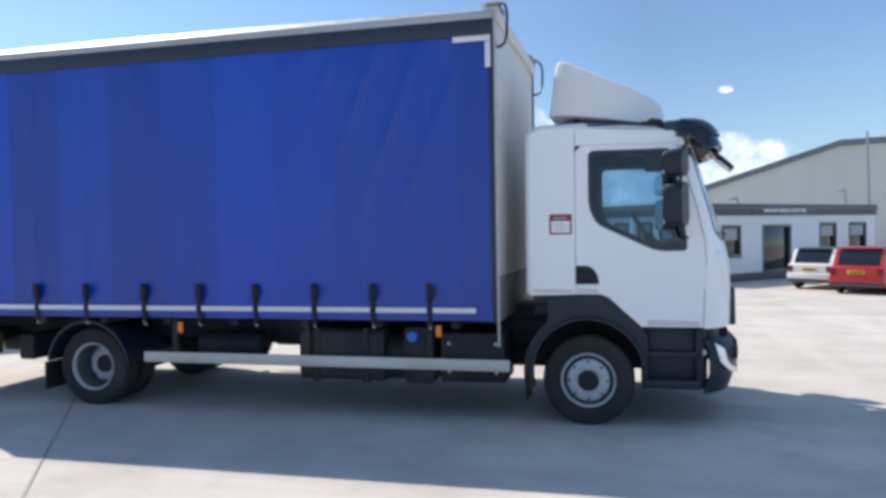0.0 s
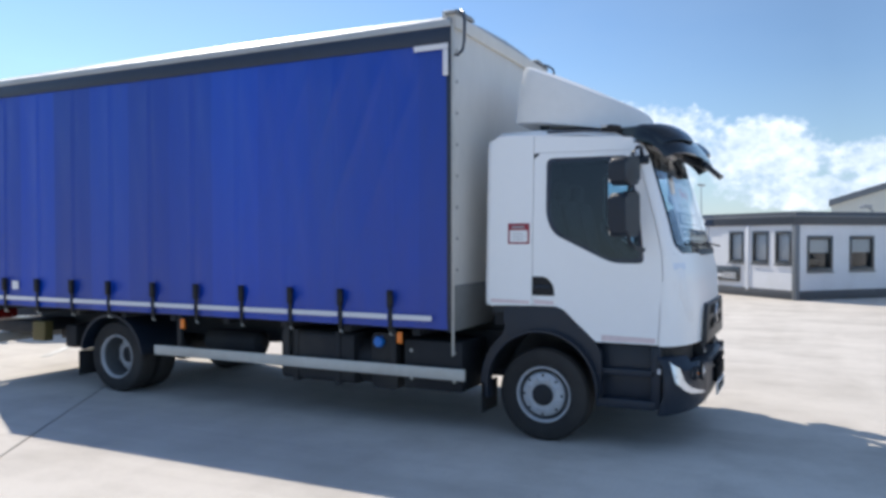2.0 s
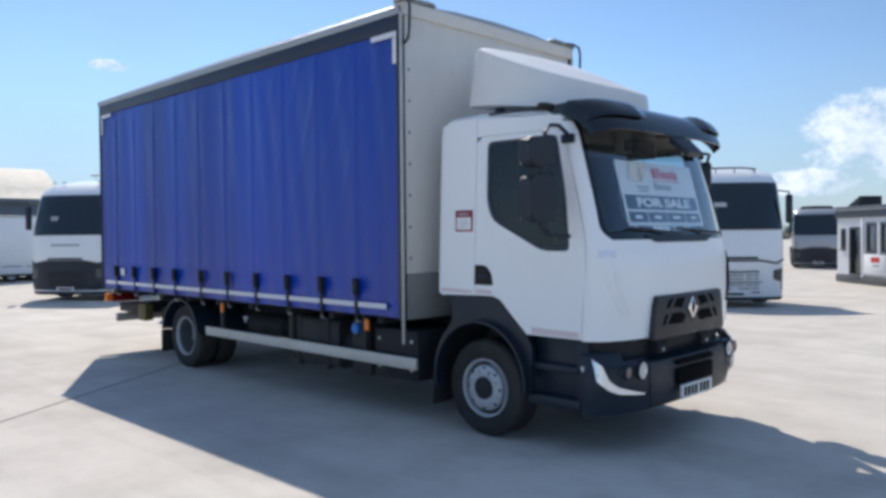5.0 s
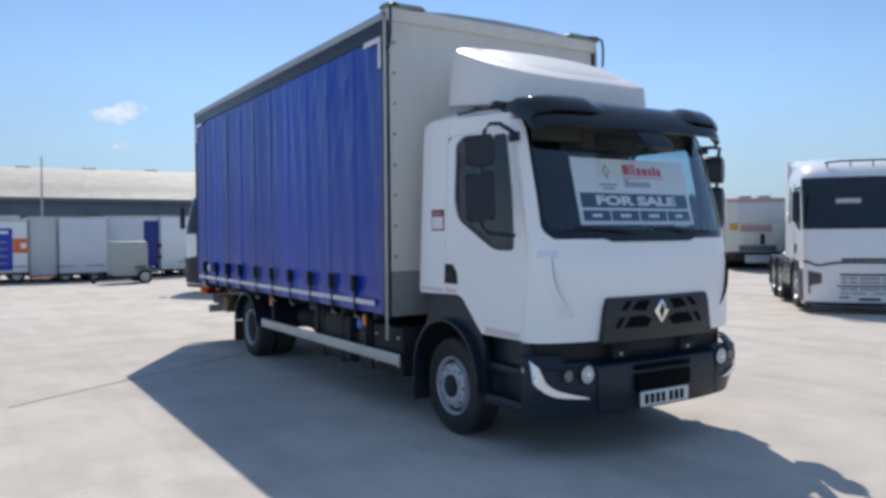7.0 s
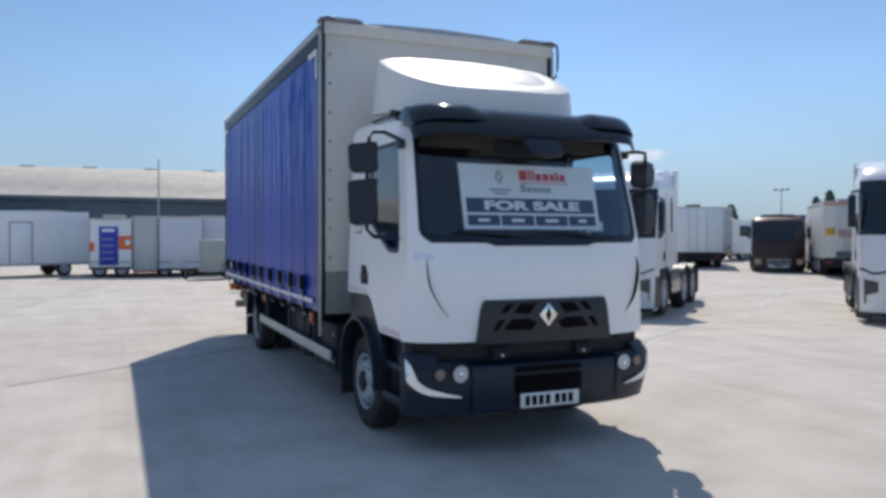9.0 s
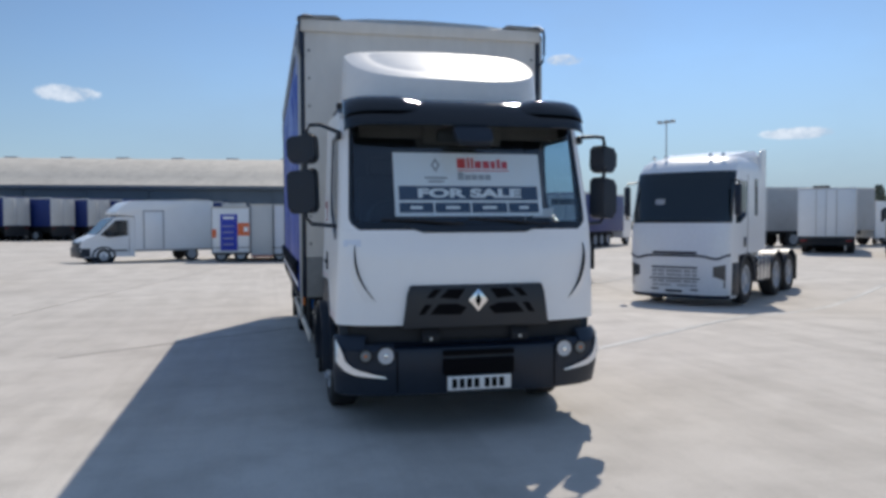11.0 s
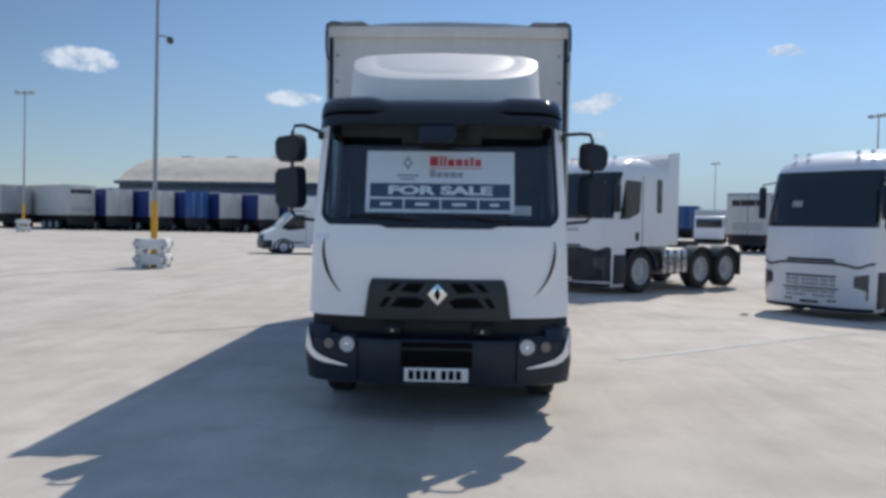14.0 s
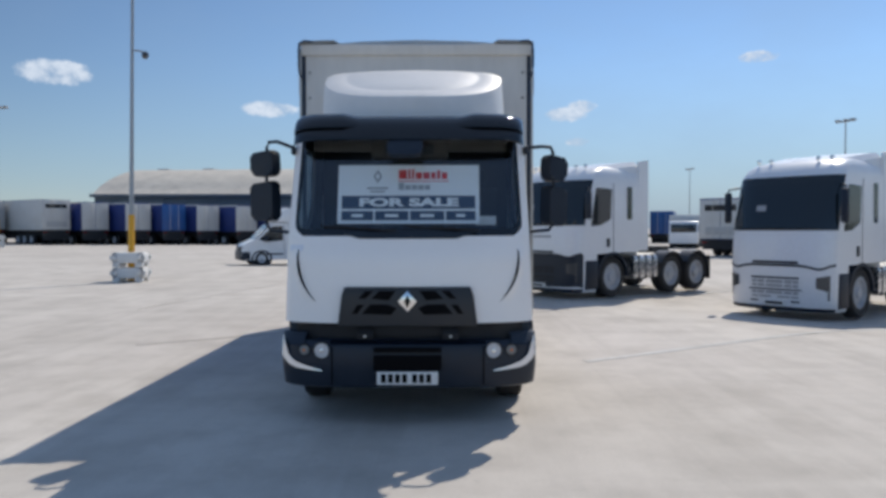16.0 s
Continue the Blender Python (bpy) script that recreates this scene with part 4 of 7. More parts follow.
part("dashboard", prism(rounded([(-0.75, 1.10), (-0.42, 1.10), (-0.30, 1.50), (-0.36, 1.62), (-0.62, 1.64), (-0.80, 1.52)], 0.04), "y", -0.95, 0.95), INTERIOR, cab, "dark dashboard")
for y in (-0.55, 0.1, 0.62):
    seat = part("seat", box(-1.45, -0.95, y - 0.24, y + 0.24, 1.30, 1.48, 0.05), SEATCLOTH, cab, "dark cloth seat")
    part("backrest", prism(rounded([(-1.40, 1.45), (-1.28, 1.45), (-1.42, 2.12), (-1.54, 2.12)], 0.04), "y", y - 0.23, y + 0.23, 0.02), SEATCLOTH, seat)
    part("headrest", box(-1.57, -1.46, y - 0.13, y + 0.13, 2.14, 2.32, 0.04), SEATCLOTH, seat)
    part("seat_base", box(-1.42, -1.0, y - 0.18, y + 0.18, 1.10, 1.31, 0.02), INTERIOR, seat)
wheel_pts = []
for k in range(33):
    a = 2 * math.pi * k / 32
    wheel_pts.append(Vector((-0.80, -0.55, 1.70)) + 0.22 * (math.cos(a) * Vector((0, 1, 0)) + math.sin(a) * Vector((-0.55, 0, 0.83))))
st = part("steering_wheel", rod(wheel_pts, 0.018, 8), INTERIOR, cab, "black steering wheel")
part("column", rod([(-0.80, -0.55, 1.70), (-0.58, -0.55, 1.45)], 0.04), INTERIOR, st)
part("overhead_console", box(-0.80, -0.50, -0.35, 0.35, 2.34, 2.56, 0.03), CURTAIN_CLOTH, cab, "grey overhead console")
part("sun_blind", box(-0.50, -0.48, -0.22, 0.22, 2.37, 2.47, 0.02), INTERIOR, cab)
part("sun_blind", box(-0.545, -0.525, -0.88, 0.88, 2.40, 2.53, 0.01), CURTAIN_CLOTH, cab, "grey cloth strip above the windscreen")
part("paper_disc", box(-0.40, -0.395, 0.60, 0.78, 1.73, 1.81, 0.002), SIGNWHITE, cab, "pale papers behind the windscreen")

# sun visor across the top of the windscreen: a closed shell with two raised wings
PROFILE = [(-0.16, 2.700), (-0.05, 2.705), (0.04, 2.698), (0.105, 2.672), (0.160, 2.634), (0.200, 2.590), (0.232, 2.540), (0.254, 2.490), (0.258, 2.468), (0.250, 2.462), (0.222, 2.500), (0.17, 2.548), (0.10, 2.590), (0.03, 2.604), (-0.06, 2.61), (-0.16, 2.62)]
BLADE = [(0.00, 2.716), (0.06, 2.722), (0.125, 2.704), (0.180, 2.668), (0.220, 2.622), (0.238, 2.590), (0.240, 2.578), (0.230, 2.574), (0.205, 2.592), (0.16, 2.634), (0.10, 2.672), (0.00, 2.690)]


def visor_ring(profile, t, inset=0.0, rise=1.0):
    x, y, _ = front_at(t, 2.50)
    reach = 1 - 0.16 * max(0.0, (abs(t) - 45) / 37) ** 1.5
    dip = 0.045 * max(0.0, (abs(t) - 40) / 42) ** 2
    return [(x + off * reach - inset, y * (0.985 + 0.02 * max(0.0, off)), 2.60 + (z - 2.60) * rise - dip * (1.0 if off > 0.02 else 0.4)) for off, z in profile]


visor = part("sun_visor", loft([visor_ring(PROFILE, t) for t in steps(-82, 82, 64)]), GLOSSBLACK, cab, "glossy black sun visor above the windscreen")
for s in (-1, 1):
    rings = []
    for k, t in enumerate(steps(14, 83, 30)):
        taper = min(1.0, 0.15 + k / 5.0)
        rings.append([(x, y, z) for x, y, z in visor_ring([(o, 2.60 + (z - 2.60) * (0.72 + 0.28 * taper)) for o, z in BLADE], s * t, 0.05 * (1 - taper))])
    part("visor_wing", loft(rings), GLOSSBLACK, visor, "raised glossy wing of the visor")
for s in (-1, 1):
    mk = part("roof_marker", prism(rounded([(-0.83, 2.668), (-0.64, 2.655), (-0.66, 2.70), (-0.74, 2.715), (-0.81, 2.705)], 0.015, 3), "y", s * 0.97, s * 1.035, 0.008), STRAP, cab, "small black roof marker lamp")
    part("lens", box(-0.83, -0.775, s * 0.99, s * 1.042, 2.69, 2.718, 0.008), LAMPGLASS, mk, "clear lens")

# kerb-view mirror on a short arm before the middle of the visor
slant = Matrix.Translation((-0.05, -0.02, 2.375)) @ Matrix.Rotation(radians(42), 4, "Y")
plate = prism(rounded([(-0.10, -0.16), (0.10, -0.14), (0.10, 0.14), (-0.10, 0.16)], 0.05), "z", -0.018, 0.026, 0.008)
plate.transform(slant)
front_mirror = part("front_mirror", plate, PLASTIC, cab, "dark front kerb-view mirror")
face = prism(rounded([(-0.085, -0.14), (0.085, -0.125), (0.085, 0.125), (-0.085, 0.14)], 0.04), "z", -0.022, -0.0185)
face.transform(slant)
part("mirror_face", face, CHROME, front_mirror)
part("mirror_arm", rod([(-0.10, -0.02, 2.43), (-0.18, -0.02, 2.53), (-0.34, -0.02, 2.58)], 0.014, 8), PLASTIC, front_mirror)

# roof wind deflector: a wedge rising to the rear
def deflector():
    w, deep, nose, tail = 0.925, 0.80, -0.60, -1.66
    plan = []
    for t in steps(-90, 90, 40):
        a = radians(t)
        plan.append((nose - deep + deep * math.cos(a) ** 0.9 if abs(t) < 90 else nose - deep, math.copysign(abs(math.sin(a)) ** 0.72, a) * w))
    plan = [(tail, -w + 0.12), (tail + 0.02, -w + 0.04), (tail + 0.09, -w)] + plan + [(tail + 0.09, w), (tail + 0.02, w - 0.04), (tail, w - 0.12), (tail, w * 0.5), (tail, 0), (tail, -w * 0.5)]

    def low(x):
        return 2.725 + 0.075 * min(1.0, max(0.0, (-0.9 - x) / 0.6))

    def high(x, y):
        return 2.965 + (-0.70 - x) * 0.46 - 0.045 * (y / w) ** 2

    cx = -1.25
    out_rings = [[(x, y, low(x)) for x, y in plan]]
    for f, pull in ((0.5, 0.012), (0.88, 0.022), (0.97, 0.032)):
        ring = []
        for x, y in plan:
            px, py = x - pull * (1 if x > tail + 0.1 else -3), y * (1 - pull)
            ring.append((px, py, low(x) + (high(px, py) - low(x)) * f))
        out_rings.append(ring)
    for k, lift in ((0.94, 0.0), (0.88, 0.004), (0.80, 0.006), (0.77, 0.001), (0.73, 0.002), (0.69, 0.011), (0.5, 0.020), (0.3, 0.026), (0.03, 0.028)):
        ring = []
        for x, y in plan:
            px = x - 0.032 * (1 if x > tail + 0.1 else -3)
            px, py = cx + (px - cx) * k, y * 0.968 * k
            ring.append((px, py, high(px, py) + lift))
        out_rings.append(ring)
    return loft(out_rings)


part("wind_deflector", deflector(), GELCOAT, cab, "white roof wind deflector")
for s in (-1, 1):
    part("deflector_foot", box(-1.45, -1.38, s * 0.70, s * 0.76, 2.66, 2.80, 0.008), PLASTIC, cab)

# bumper and front details
def bumper_at(theta, z, out_by=0.0):
    x, y, _ = front_at(theta, 0.6, out_by)
    lean = 0.045 if 0.34 < z < 0.72 else 0.0
    return (x + lean - 0.02, y, z)


bump = part("bumper", sheet([[bumper_at(t, z, o) for t in steps(-88, 88, 60)] for z, o in ((0.315, -0.05), (0.335, 0.0), (0.50, 0.012), (0.66, 0.012), (0.70, 0.0), (0.715, -0.06), (0.73, -0.14))], 0.02), PLASTIC, cab, "dark grey plastic bumper")
# black sheet stands in for the shade between cab and bumper
part("bumper_gap", sheet([[front_at(t, z, -0.10) for t in steps(-85, 85, 40)] for z in (0.70, 0.93)], 0.02), CHASSIS, cab, "black sheet filling the gap above the bumper")
for s in (-1, 1):
    part("bumper_corner", sheet([[bumper_at(s * t, z, o) for t in steps(44, 88, 20)] for z, o in ((0.70, 0.012), (0.78, 0.008), (0.80, -0.02))], s * 0.02), PLASTIC, bump)
    part("headlamp_recess", sheet([[bumper_at(s * t, z, 0.016) for t in steps(26, 60, 16)] for z in steps(0.545 , 0.735, 4)], s * 0.006), PLASTIC, bump, "black headlamp recess")
    for dy, r in ((0.0, 0.056), (0.155, 0.034)):
        yy = s * (0.738 + dy)
        xx = -0.062 - (0.030 if dy else 0)
        lens = part("headlamp", lathe([(-0.03, r + 0.012), (0.006, r + 0.010), (0.010, r + 0.002), (0.008, r * 0.9), (0.013, r * 0.45), (0.014, 0.004)], (xx + 0.022, yy, 0.655), axis="x", seg=24), LAMPGLASS if not dy else KICK, bump, "round headlamp" if not dy else "small dark lamp")
        part("bezel", lathe([(-0.02, r + 0.020), (0.012, r + 0.019), (0.014, r + 0.010), (-0.01, r + 0.009)], (xx + 0.022, yy, 0.655), axis="x", seg=24, caps=(False, False)), CHASSIS, lens, "black lamp bezel")
        part("bulb_cover", lathe([(0.008, r * 0.34), (0.020, r * 0.30), (0.023, 0.004)], (xx + 0.022, yy, 0.655), axis="x", seg=16), CHROME if not dy else AMBER, lens)
    pts_top, pts_low = [], []
    for q in steps(0, 1, 14):
        t = 72 - q * 42
        top = lerp_table([(0, 0.765), (0.12, 0.735), (0.3, 0.60), (0.5, 0.553), (1, 0.487)], q)
        low = lerp_table([(0, 0.60), (0.12, 0.575), (0.3, 0.53), (0.5, 0.503), (1, 0.478)], q)
        pts_top.append(bumper_at(s * t, max(top, low + 0.006), 0.024))
        pts_low.append(bumper_at(s * t, low, 0.026))
    dl = part("daylight_lamp", sheet([pts_low, pts_top], s * 0.012), DAYLAMP, bump, "silvery daytime lamp strip")
    ind = [bumper_at(s * a, z, 0.030) for a, z in ((70.5, 0.60), (66.5, 0.59), (66.5, 0.635), (70.5, 0.66))]
    part("indicator", sheet([ind[:2], ind[3:1:-1]], 0), REDLENS, dl, "small red-brown indicator lens")
# flat black blocks stand in for the shade in the slots
part("bumper_slot", box(-0.02, 0.0275, -0.29, 0.29, 0.492, 0.618, 0.006), PRINT_RECESS, bump, "flat black block for a shaded air slot")
part("bumper_slot", box(-0.02, 0.0275, -0.29, 0.29, 0.645, 0.685, 0.006), PRINT_RECESS, bump, "flat black block for a shaded air slot")
for s in (-1, 1):
    part("towing_cover", sheet([[bumper_at(s * t, z, 0.0145) for t in (24.2, 25.0)] for z in (0.36, 0.69)], 0), PRINT_RECESS, bump, "dark seam of the towing cover")
plate = part("number_plate", box(0.014, 0.032, -0.26, 0.26, 0.37, 0.481, 0.004), PLATE, bump, "white front number plate with black marks")
for k, y in enumerate((-0.205, -0.145, -0.085, -0.025, 0.06, 0.12, 0.18)):
    part("mark", box(0.032, 0.0335, y - 0.02, y + 0.022, 0.388, 0.463), PRINT_RECESS, plate)
grille = part("grille", prism([(-0.60, 0.862), (0.60, 0.862), (0.565, 1.13), (0.54, 1.20), (-0.54, 1.20), (-0.565, 1.13)], "x", -0.09, -0.018, 0.012), GRILLE, cab, "dark grey grille panel")
for s in (-1, 1):
    for pts in ([(0.10, 1.168), (0.24, 1.168), (0.31, 1.10), (0.16, 1.085)], [(0.09, 1.02), (0.17, 1.052), (0.32, 1.052), (0.39, 0.97), (0.14, 0.962)], [(0.29, 1.168), (0.36, 1.168), (0.42, 1.10), (0.36, 1.10)], [(0.37, 1.05), (0.43, 1.05), (0.48, 0.97), (0.43, 0.97)]):
        # flat black pieces painted as shaded openings
        part("grille_opening", prism([(s * a, b) for a, b in pts], "x", -0.05, -0.0155, 0.003), PRINT_RECESS, grille)
part("badge", prism([(0.0, 0.983), (0.082, 1.078), (0.0, 1.173), (-0.082, 1.078)], "x", -0.02, 0.0, 0.006), CHROME, grille, "chrome diamond badge")
part("badge_centre", prism([(0.0, 1.02), (0.026, 1.078), (0.0, 1.136), (-0.026, 1.078)], "x", -0.004, 0.003, 0.001), PRINT_RECESS, grille)
part("tow_eye_bar", box(-0.17, -0.12, -0.35, 0.35, 0.76, 0.86, 0.01), CHASSIS, bump)
for s in (-1, 1):
    br = part("cab_bracket", prism(rounded([(-0.16, 0.74), (-0.075, 0.74), (-0.065, 0.79), (-0.10, 0.85), (-0.16, 0.85)], 0.012, 3), "y", s * 0.30, s * 0.44, 0.006), CHASSIS, bump, "black cab mounting bracket")
    part("bolt", lathe([(0.0, 0.016), (0.012, 0.013), (0.014, 0.004)], (-0.075, s * 0.37, 0.77), axis="x", seg=8), GALV, br)
part("step_ledge", sheet([[front_at(t, z, o) for t in steps(-38, 38, 24)] for z, o in ((0.725, -0.035), (0.735, -0.02), (0.745, -0.05))], 0.012), PLASTIC, bump, "narrow ledge over the bumper")

# mirrors
for s in (-1, 1):
    dz, wide, swing = (0.03, 0.225, 18) if s < 0 else (-0.02, 0.195, 30)
    arm = part("mirror_arm", rod([(-0.48, s * 1.04, 2.43), (-0.46, s * 1.20, 2.46 + dz), (-0.47, s * 1.28, 2.455 + dz), (-0.50, s * 1.305, 2.41 + dz), (-0.53, s * 1.315, 2.10), (-0.53, s * 1.315, 1.74), (-0.50, s * 1.27, 1.685), (-0.46, s * 1.06, 1.665)], 0.016), PLASTIC, cab, "black mirror arm")
    for z0, z1 in ((2.145 + dz, 2.385 + dz), (1.735 + dz, 2.105 + dz)):
        a, b = 1.335 - wide * 0.5, 1.335 + wide * 0.5
        m = part("mirror_housing", prism(rounded([(s * a, z0 + 0.012), (s * b, z0), (s * (b + 0.012), z1 - 0.025), (s * (a + 0.012), z1)], [0.05, 0.06, 0.04, 0.03]), "x", -0.63, -0.475, 0.026), PLASTIC, arm, "black mirror housing")
        turn = Matrix.Translation((-0.53, s * 1.31, 0)) @ Matrix.Rotation(radians(s * swing), 4, "Z") @ Matrix.Translation((0.53, -s * 1.31, 0))
        m.data.transform(turn)
        mg = part("mirror_glass", prism(rounded([(s * (a + 0.015), z0 + 0.025), (s * (b - 0.012), z0 + 0.018), (s * (b - 0.004), z1 - 0.04), (s * (a + 0.025), z1 - 0.018)], 0.025), "x", -0.634, -0.626), CHROME, m, "mirror glass")
        mg.data.transform(turn)

# warning label on the cab side
lab = part("warning_label", box(-1.645, -1.447, -1.0705, -1.066, 1.712, 1.892, 0.001), LABELRED, cab, "white label with dark red border and heading")
part("label_field", box(-1.628, -1.464, -1.0725, -1.0700, 1.728, 1.832), SIGNWHITE, lab)
for k in range(3):
    part("print_line", box(-1.60, -1.50 + 0.02 * (k % 2), -1.0735, -1.0724, 1.80 - 0.025 * k, 1.806 - 0.025 * k), SIGNGREY, lab)
part("print_line", box(-1.61, -1.49, -1.0725, -1.0704, 1.85, 1.868), SIGNGREY, lab)

# scuffs and a faint blue mark on the paint
SCUFF = mat("pinkish_scuff", (0.74, 0.62, 0.62), 0.45, vary=0.12, fine=30.0)
BLUEMARK = mat("faint_blue_mark", (0.74, 0.79, 0.88), 0.35, vary=0.08, fine=25.0)
for x0, x1, z0, z1 in ((-1.80, -1.44, 1.19, 1.225), (-1.40, -1.22, 1.19, 1.23), (-0.80, -0.36, 0.905, 0.955)):
    part("scuff_mark", panel([(x0, z0), (x1, z0), (x1, z1 - 0.008), (x0, z1)], [], lambda x, z: (x, -half_width(z) - 0.0015, z), 0), SCUFF, cab, "faint pinkish scuff along the panel edge")
part("blue_smear", sheet([[front_at(q, z, 0.0015) for q in steps(-71, -50, 10)] for z in (1.505, 1.53, 1.56)], 0), BLUEMARK, cab, "faint blue mark on the white paint")

# for-sale board behind the windscreen
board = thing("sale_board", "white and navy for sale board leaning inside the windscreen", "sign")
board.matrix_basis = Matrix.Translation((-0.215, 0, 1.742)) @ Matrix.Rotation(radians(-14.5), 4, "Y")


def on_board(name, y0, y1, z0, z1, material, d=0.0):
    return part(name, box(-0.004, 0.002 + d, y0, y1, z0, z1), material, board)


on_board("panel", -0.625, 0.625, 0.0, 0.54, SIGNWHITE)
on_board("navy_band", -0.59, 0.59, 0.135, 0.255, SIGNNAVY, 0.002)
for y0, y1 in ((-0.59, -0.31), (-0.295, 0.0), (0.015, 0.315), (0.33, 0.59)):
    on_board("navy_box", y0, y1, 0.03, 0.115, SIGNNAVY, 0.002)
    on_board("print_bar", y0 + 0.09, y1 - 0.09, 0.06, 0.085, SIGNWHITE, 0.003)
y = -0.09
for w, h in ((0.072, 0.085), (0.022, 0.09), (0.022, 0.09), (0.055, 0.062), (0.058, 0.062), (0.04, 0.062), (0.03, 0.08), (0.05, 0.062)):
    on_board("red_bar", y, y + w, 0.41, 0.41 + h, SIGNRED, 0.002)
    y += w + 0.012
on_board("red_line", -0.09, 0.36, 0.385, 0.393, SIGNRED, 0.002)
for k in range(5):
    y = -0.09 + 0.058 * k
    on_board("grey_bar", y, y + 0.050, 0.31, 0.355 + (0.02 if k == 0 else 0), SIGNGREY, 0.002)
part("diamond_mark", prism([(-0.275, 0.37), (-0.235, 0.435), (-0.275, 0.50), (-0.315, 0.435)], "x", 0.0, 0.004), SIGNGREY, board)
part("diamond_mark", prism([(-0.275, 0.405), (-0.257, 0.435), (-0.275, 0.465), (-0.293, 0.435)], "x", 0.003, 0.006), SIGNWHITE, board)
on_board("grey_bar", -0.37, -0.18, 0.315, 0.335, SIGNGREY, 0.002)
on_board("grey_bar", -0.34, -0.21, 0.285, 0.303, SIGNGREY, 0.002)
words("FOR SALE", 0.100, Matrix.Translation((0.0085, 0, 0.190)) @ Matrix(((0, 0, 1, 0), (1, 0, 0, 0), (0, 1, 0, 0), (0, 0, 0, 1))) @ Matrix.Diagonal((2.05, 1, 1, 1)), SIGNWHITE, board, bold=0.045)


# ---- the yard round about ----
SILVER = mat("polished_tank", (0.62, 0.62, 0.63), 0.22, metal=0.9, vary=0.08)
FLEETWHITE = mat("white_fleet_paint", (0.82, 0.83, 0.84), 0.3, vary=0.05, coat=0.3)
DARKGLASS = mat("dark_cab_glass", (0.012, 0.018, 0.022), 0.06, vary=0.1, coat=0.4)
UTILGREY = mat("grey_green_panel", (0.40, 0.43, 0.40), 0.5, vary=0.08)
OFFWHITE = mat("off_white_box_panel", (0.54, 0.545, 0.54), 0.5, vary=0.06, dirt=(0.4, 0.38, 0.34), dirt_amount=0.3)
GREYBOX = mat("grey_box_panel", (0.40, 0.41, 0.42), 0.5, vary=0.08, dirt=(0.25, 0.24, 0.22), dirt_amount=0.3)
NAVY = mat("navy_trailer_curtain", (0.012, 0.03, 0.16), 0.5, vary=0.15)
REDBROWN = mat("dark_red_lorry_paint", (0.032, 0.010, 0.013), 0.4, vary=0.15)
FASCIA = mat("charcoal_fascia", (0.075, 0.083, 0.095), 0.5, vary=0.1)
CLADGREY = mat("grey_fascia_cladding", (0.17, 0.185, 0.20), 0.5, vary=0.08)
WALLWHITE = mat("white_cabin_wall", (0.72, 0.73, 0.75), 0.6, vary=0.05, dirt=(0.5, 0.48, 0.44), dirt_amount=0.2)
SKIRT = mat("grey_plinth", (0.10, 0.105, 0.11), 0.7, vary=0.1)
BEIGE = mat("beige_profiled_cladding", (0.66, 0.65, 0.58), 0.55, vary=0.06, streak=(1, 1, 0.15))
ARCHROOF = mat("weathered_arched_roof", (0.56, 0.52, 0.45), 0.7, vary=0.12, dirt=(0.30, 0.28, 0.25), dirt_amount=0.4)
SHEDWALL = mat("blue_grey_shed_wall", (0.10, 0.13, 0.165), 0.6, vary=0.12)
POLE = mat("galvanised_pole", (0.36, 0.38, 0.40), 0.45, metal=0.5, vary=0.1)
PINKBAND = mat("faded_pink_band", (0.46, 0.27, 0.27), 0.5, vary=0.1)
YELLOW = mat("yellow_paint", (0.68, 0.36, 0.02), 0.5, vary=0.12, dirt=(0.3, 0.2, 0.05), dirt_amount=0.3)
BARRIER = mat("pale_concrete_barrier", (0.72, 0.73, 0.72), 0.75, vary=0.10, dirt=(0.42, 0.43, 0.42), dirt_amount=0.3, bump=0.004, bump_scale=30)
# leaf colour lifted to hold the haze of distance
FOLIAGE = mat("hazed_foliage", (0.19, 0.22, 0.17), 0.9, vary=0.3, fine=3.0)
CARWHITE = mat("white_car_paint", (0.72, 0.72, 0.70), 0.25, vary=0.04, coat=0.6)
CARRED = mat("red_car_paint", (0.42, 0.012, 0.02), 0.25, vary=0.05, coat=0.6)
CARSILVER = mat("silver_grey_paint", (0.36, 0.37, 0.39), 0.3, metal=0.3, vary=0.05, coat=0.4)
CARGREY = mat("dark_grey_paint", (0.05, 0.055, 0.06), 0.3, vary=0.05, coat=0.5)
TANLENS = mat("dull_tan_lens", (0.42, 0.34, 0.20), 0.35, vary=0.1)
PLATEYELLOW = mat("yellow_number_plate", (0.7, 0.52, 0.03), 0.4, vary=0.03)
# white panel with its bluish shade put into the colour
SHADEDWHITE = mat("shaded_white_panel", (0.66, 0.68, 0.74), 0.45, vary=0.05, dirt=(0.45, 0.44, 0.42), dirt_amount=0.15)
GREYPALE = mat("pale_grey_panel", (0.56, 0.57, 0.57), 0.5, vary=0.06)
REDFOOT = mat("faded_red_sill", (0.48, 0.17, 0.13), 0.6, vary=0.15)
NAVYPANEL = mat("navy_panel", (0.015, 0.03, 0.22), 0.4, vary=0.08)
POSTERBLUE = mat("blue_poster", (0.03, 0.05, 0.42), 0.5, vary=0.05)
POSTERORANGE = mat("orange_poster", (0.72, 0.16, 0.05), 0.5, vary=0.05)
LORRYBLUE = mat("blue_lorry_paint", (0.02, 0.09, 0.30), 0.35, vary=0.1)


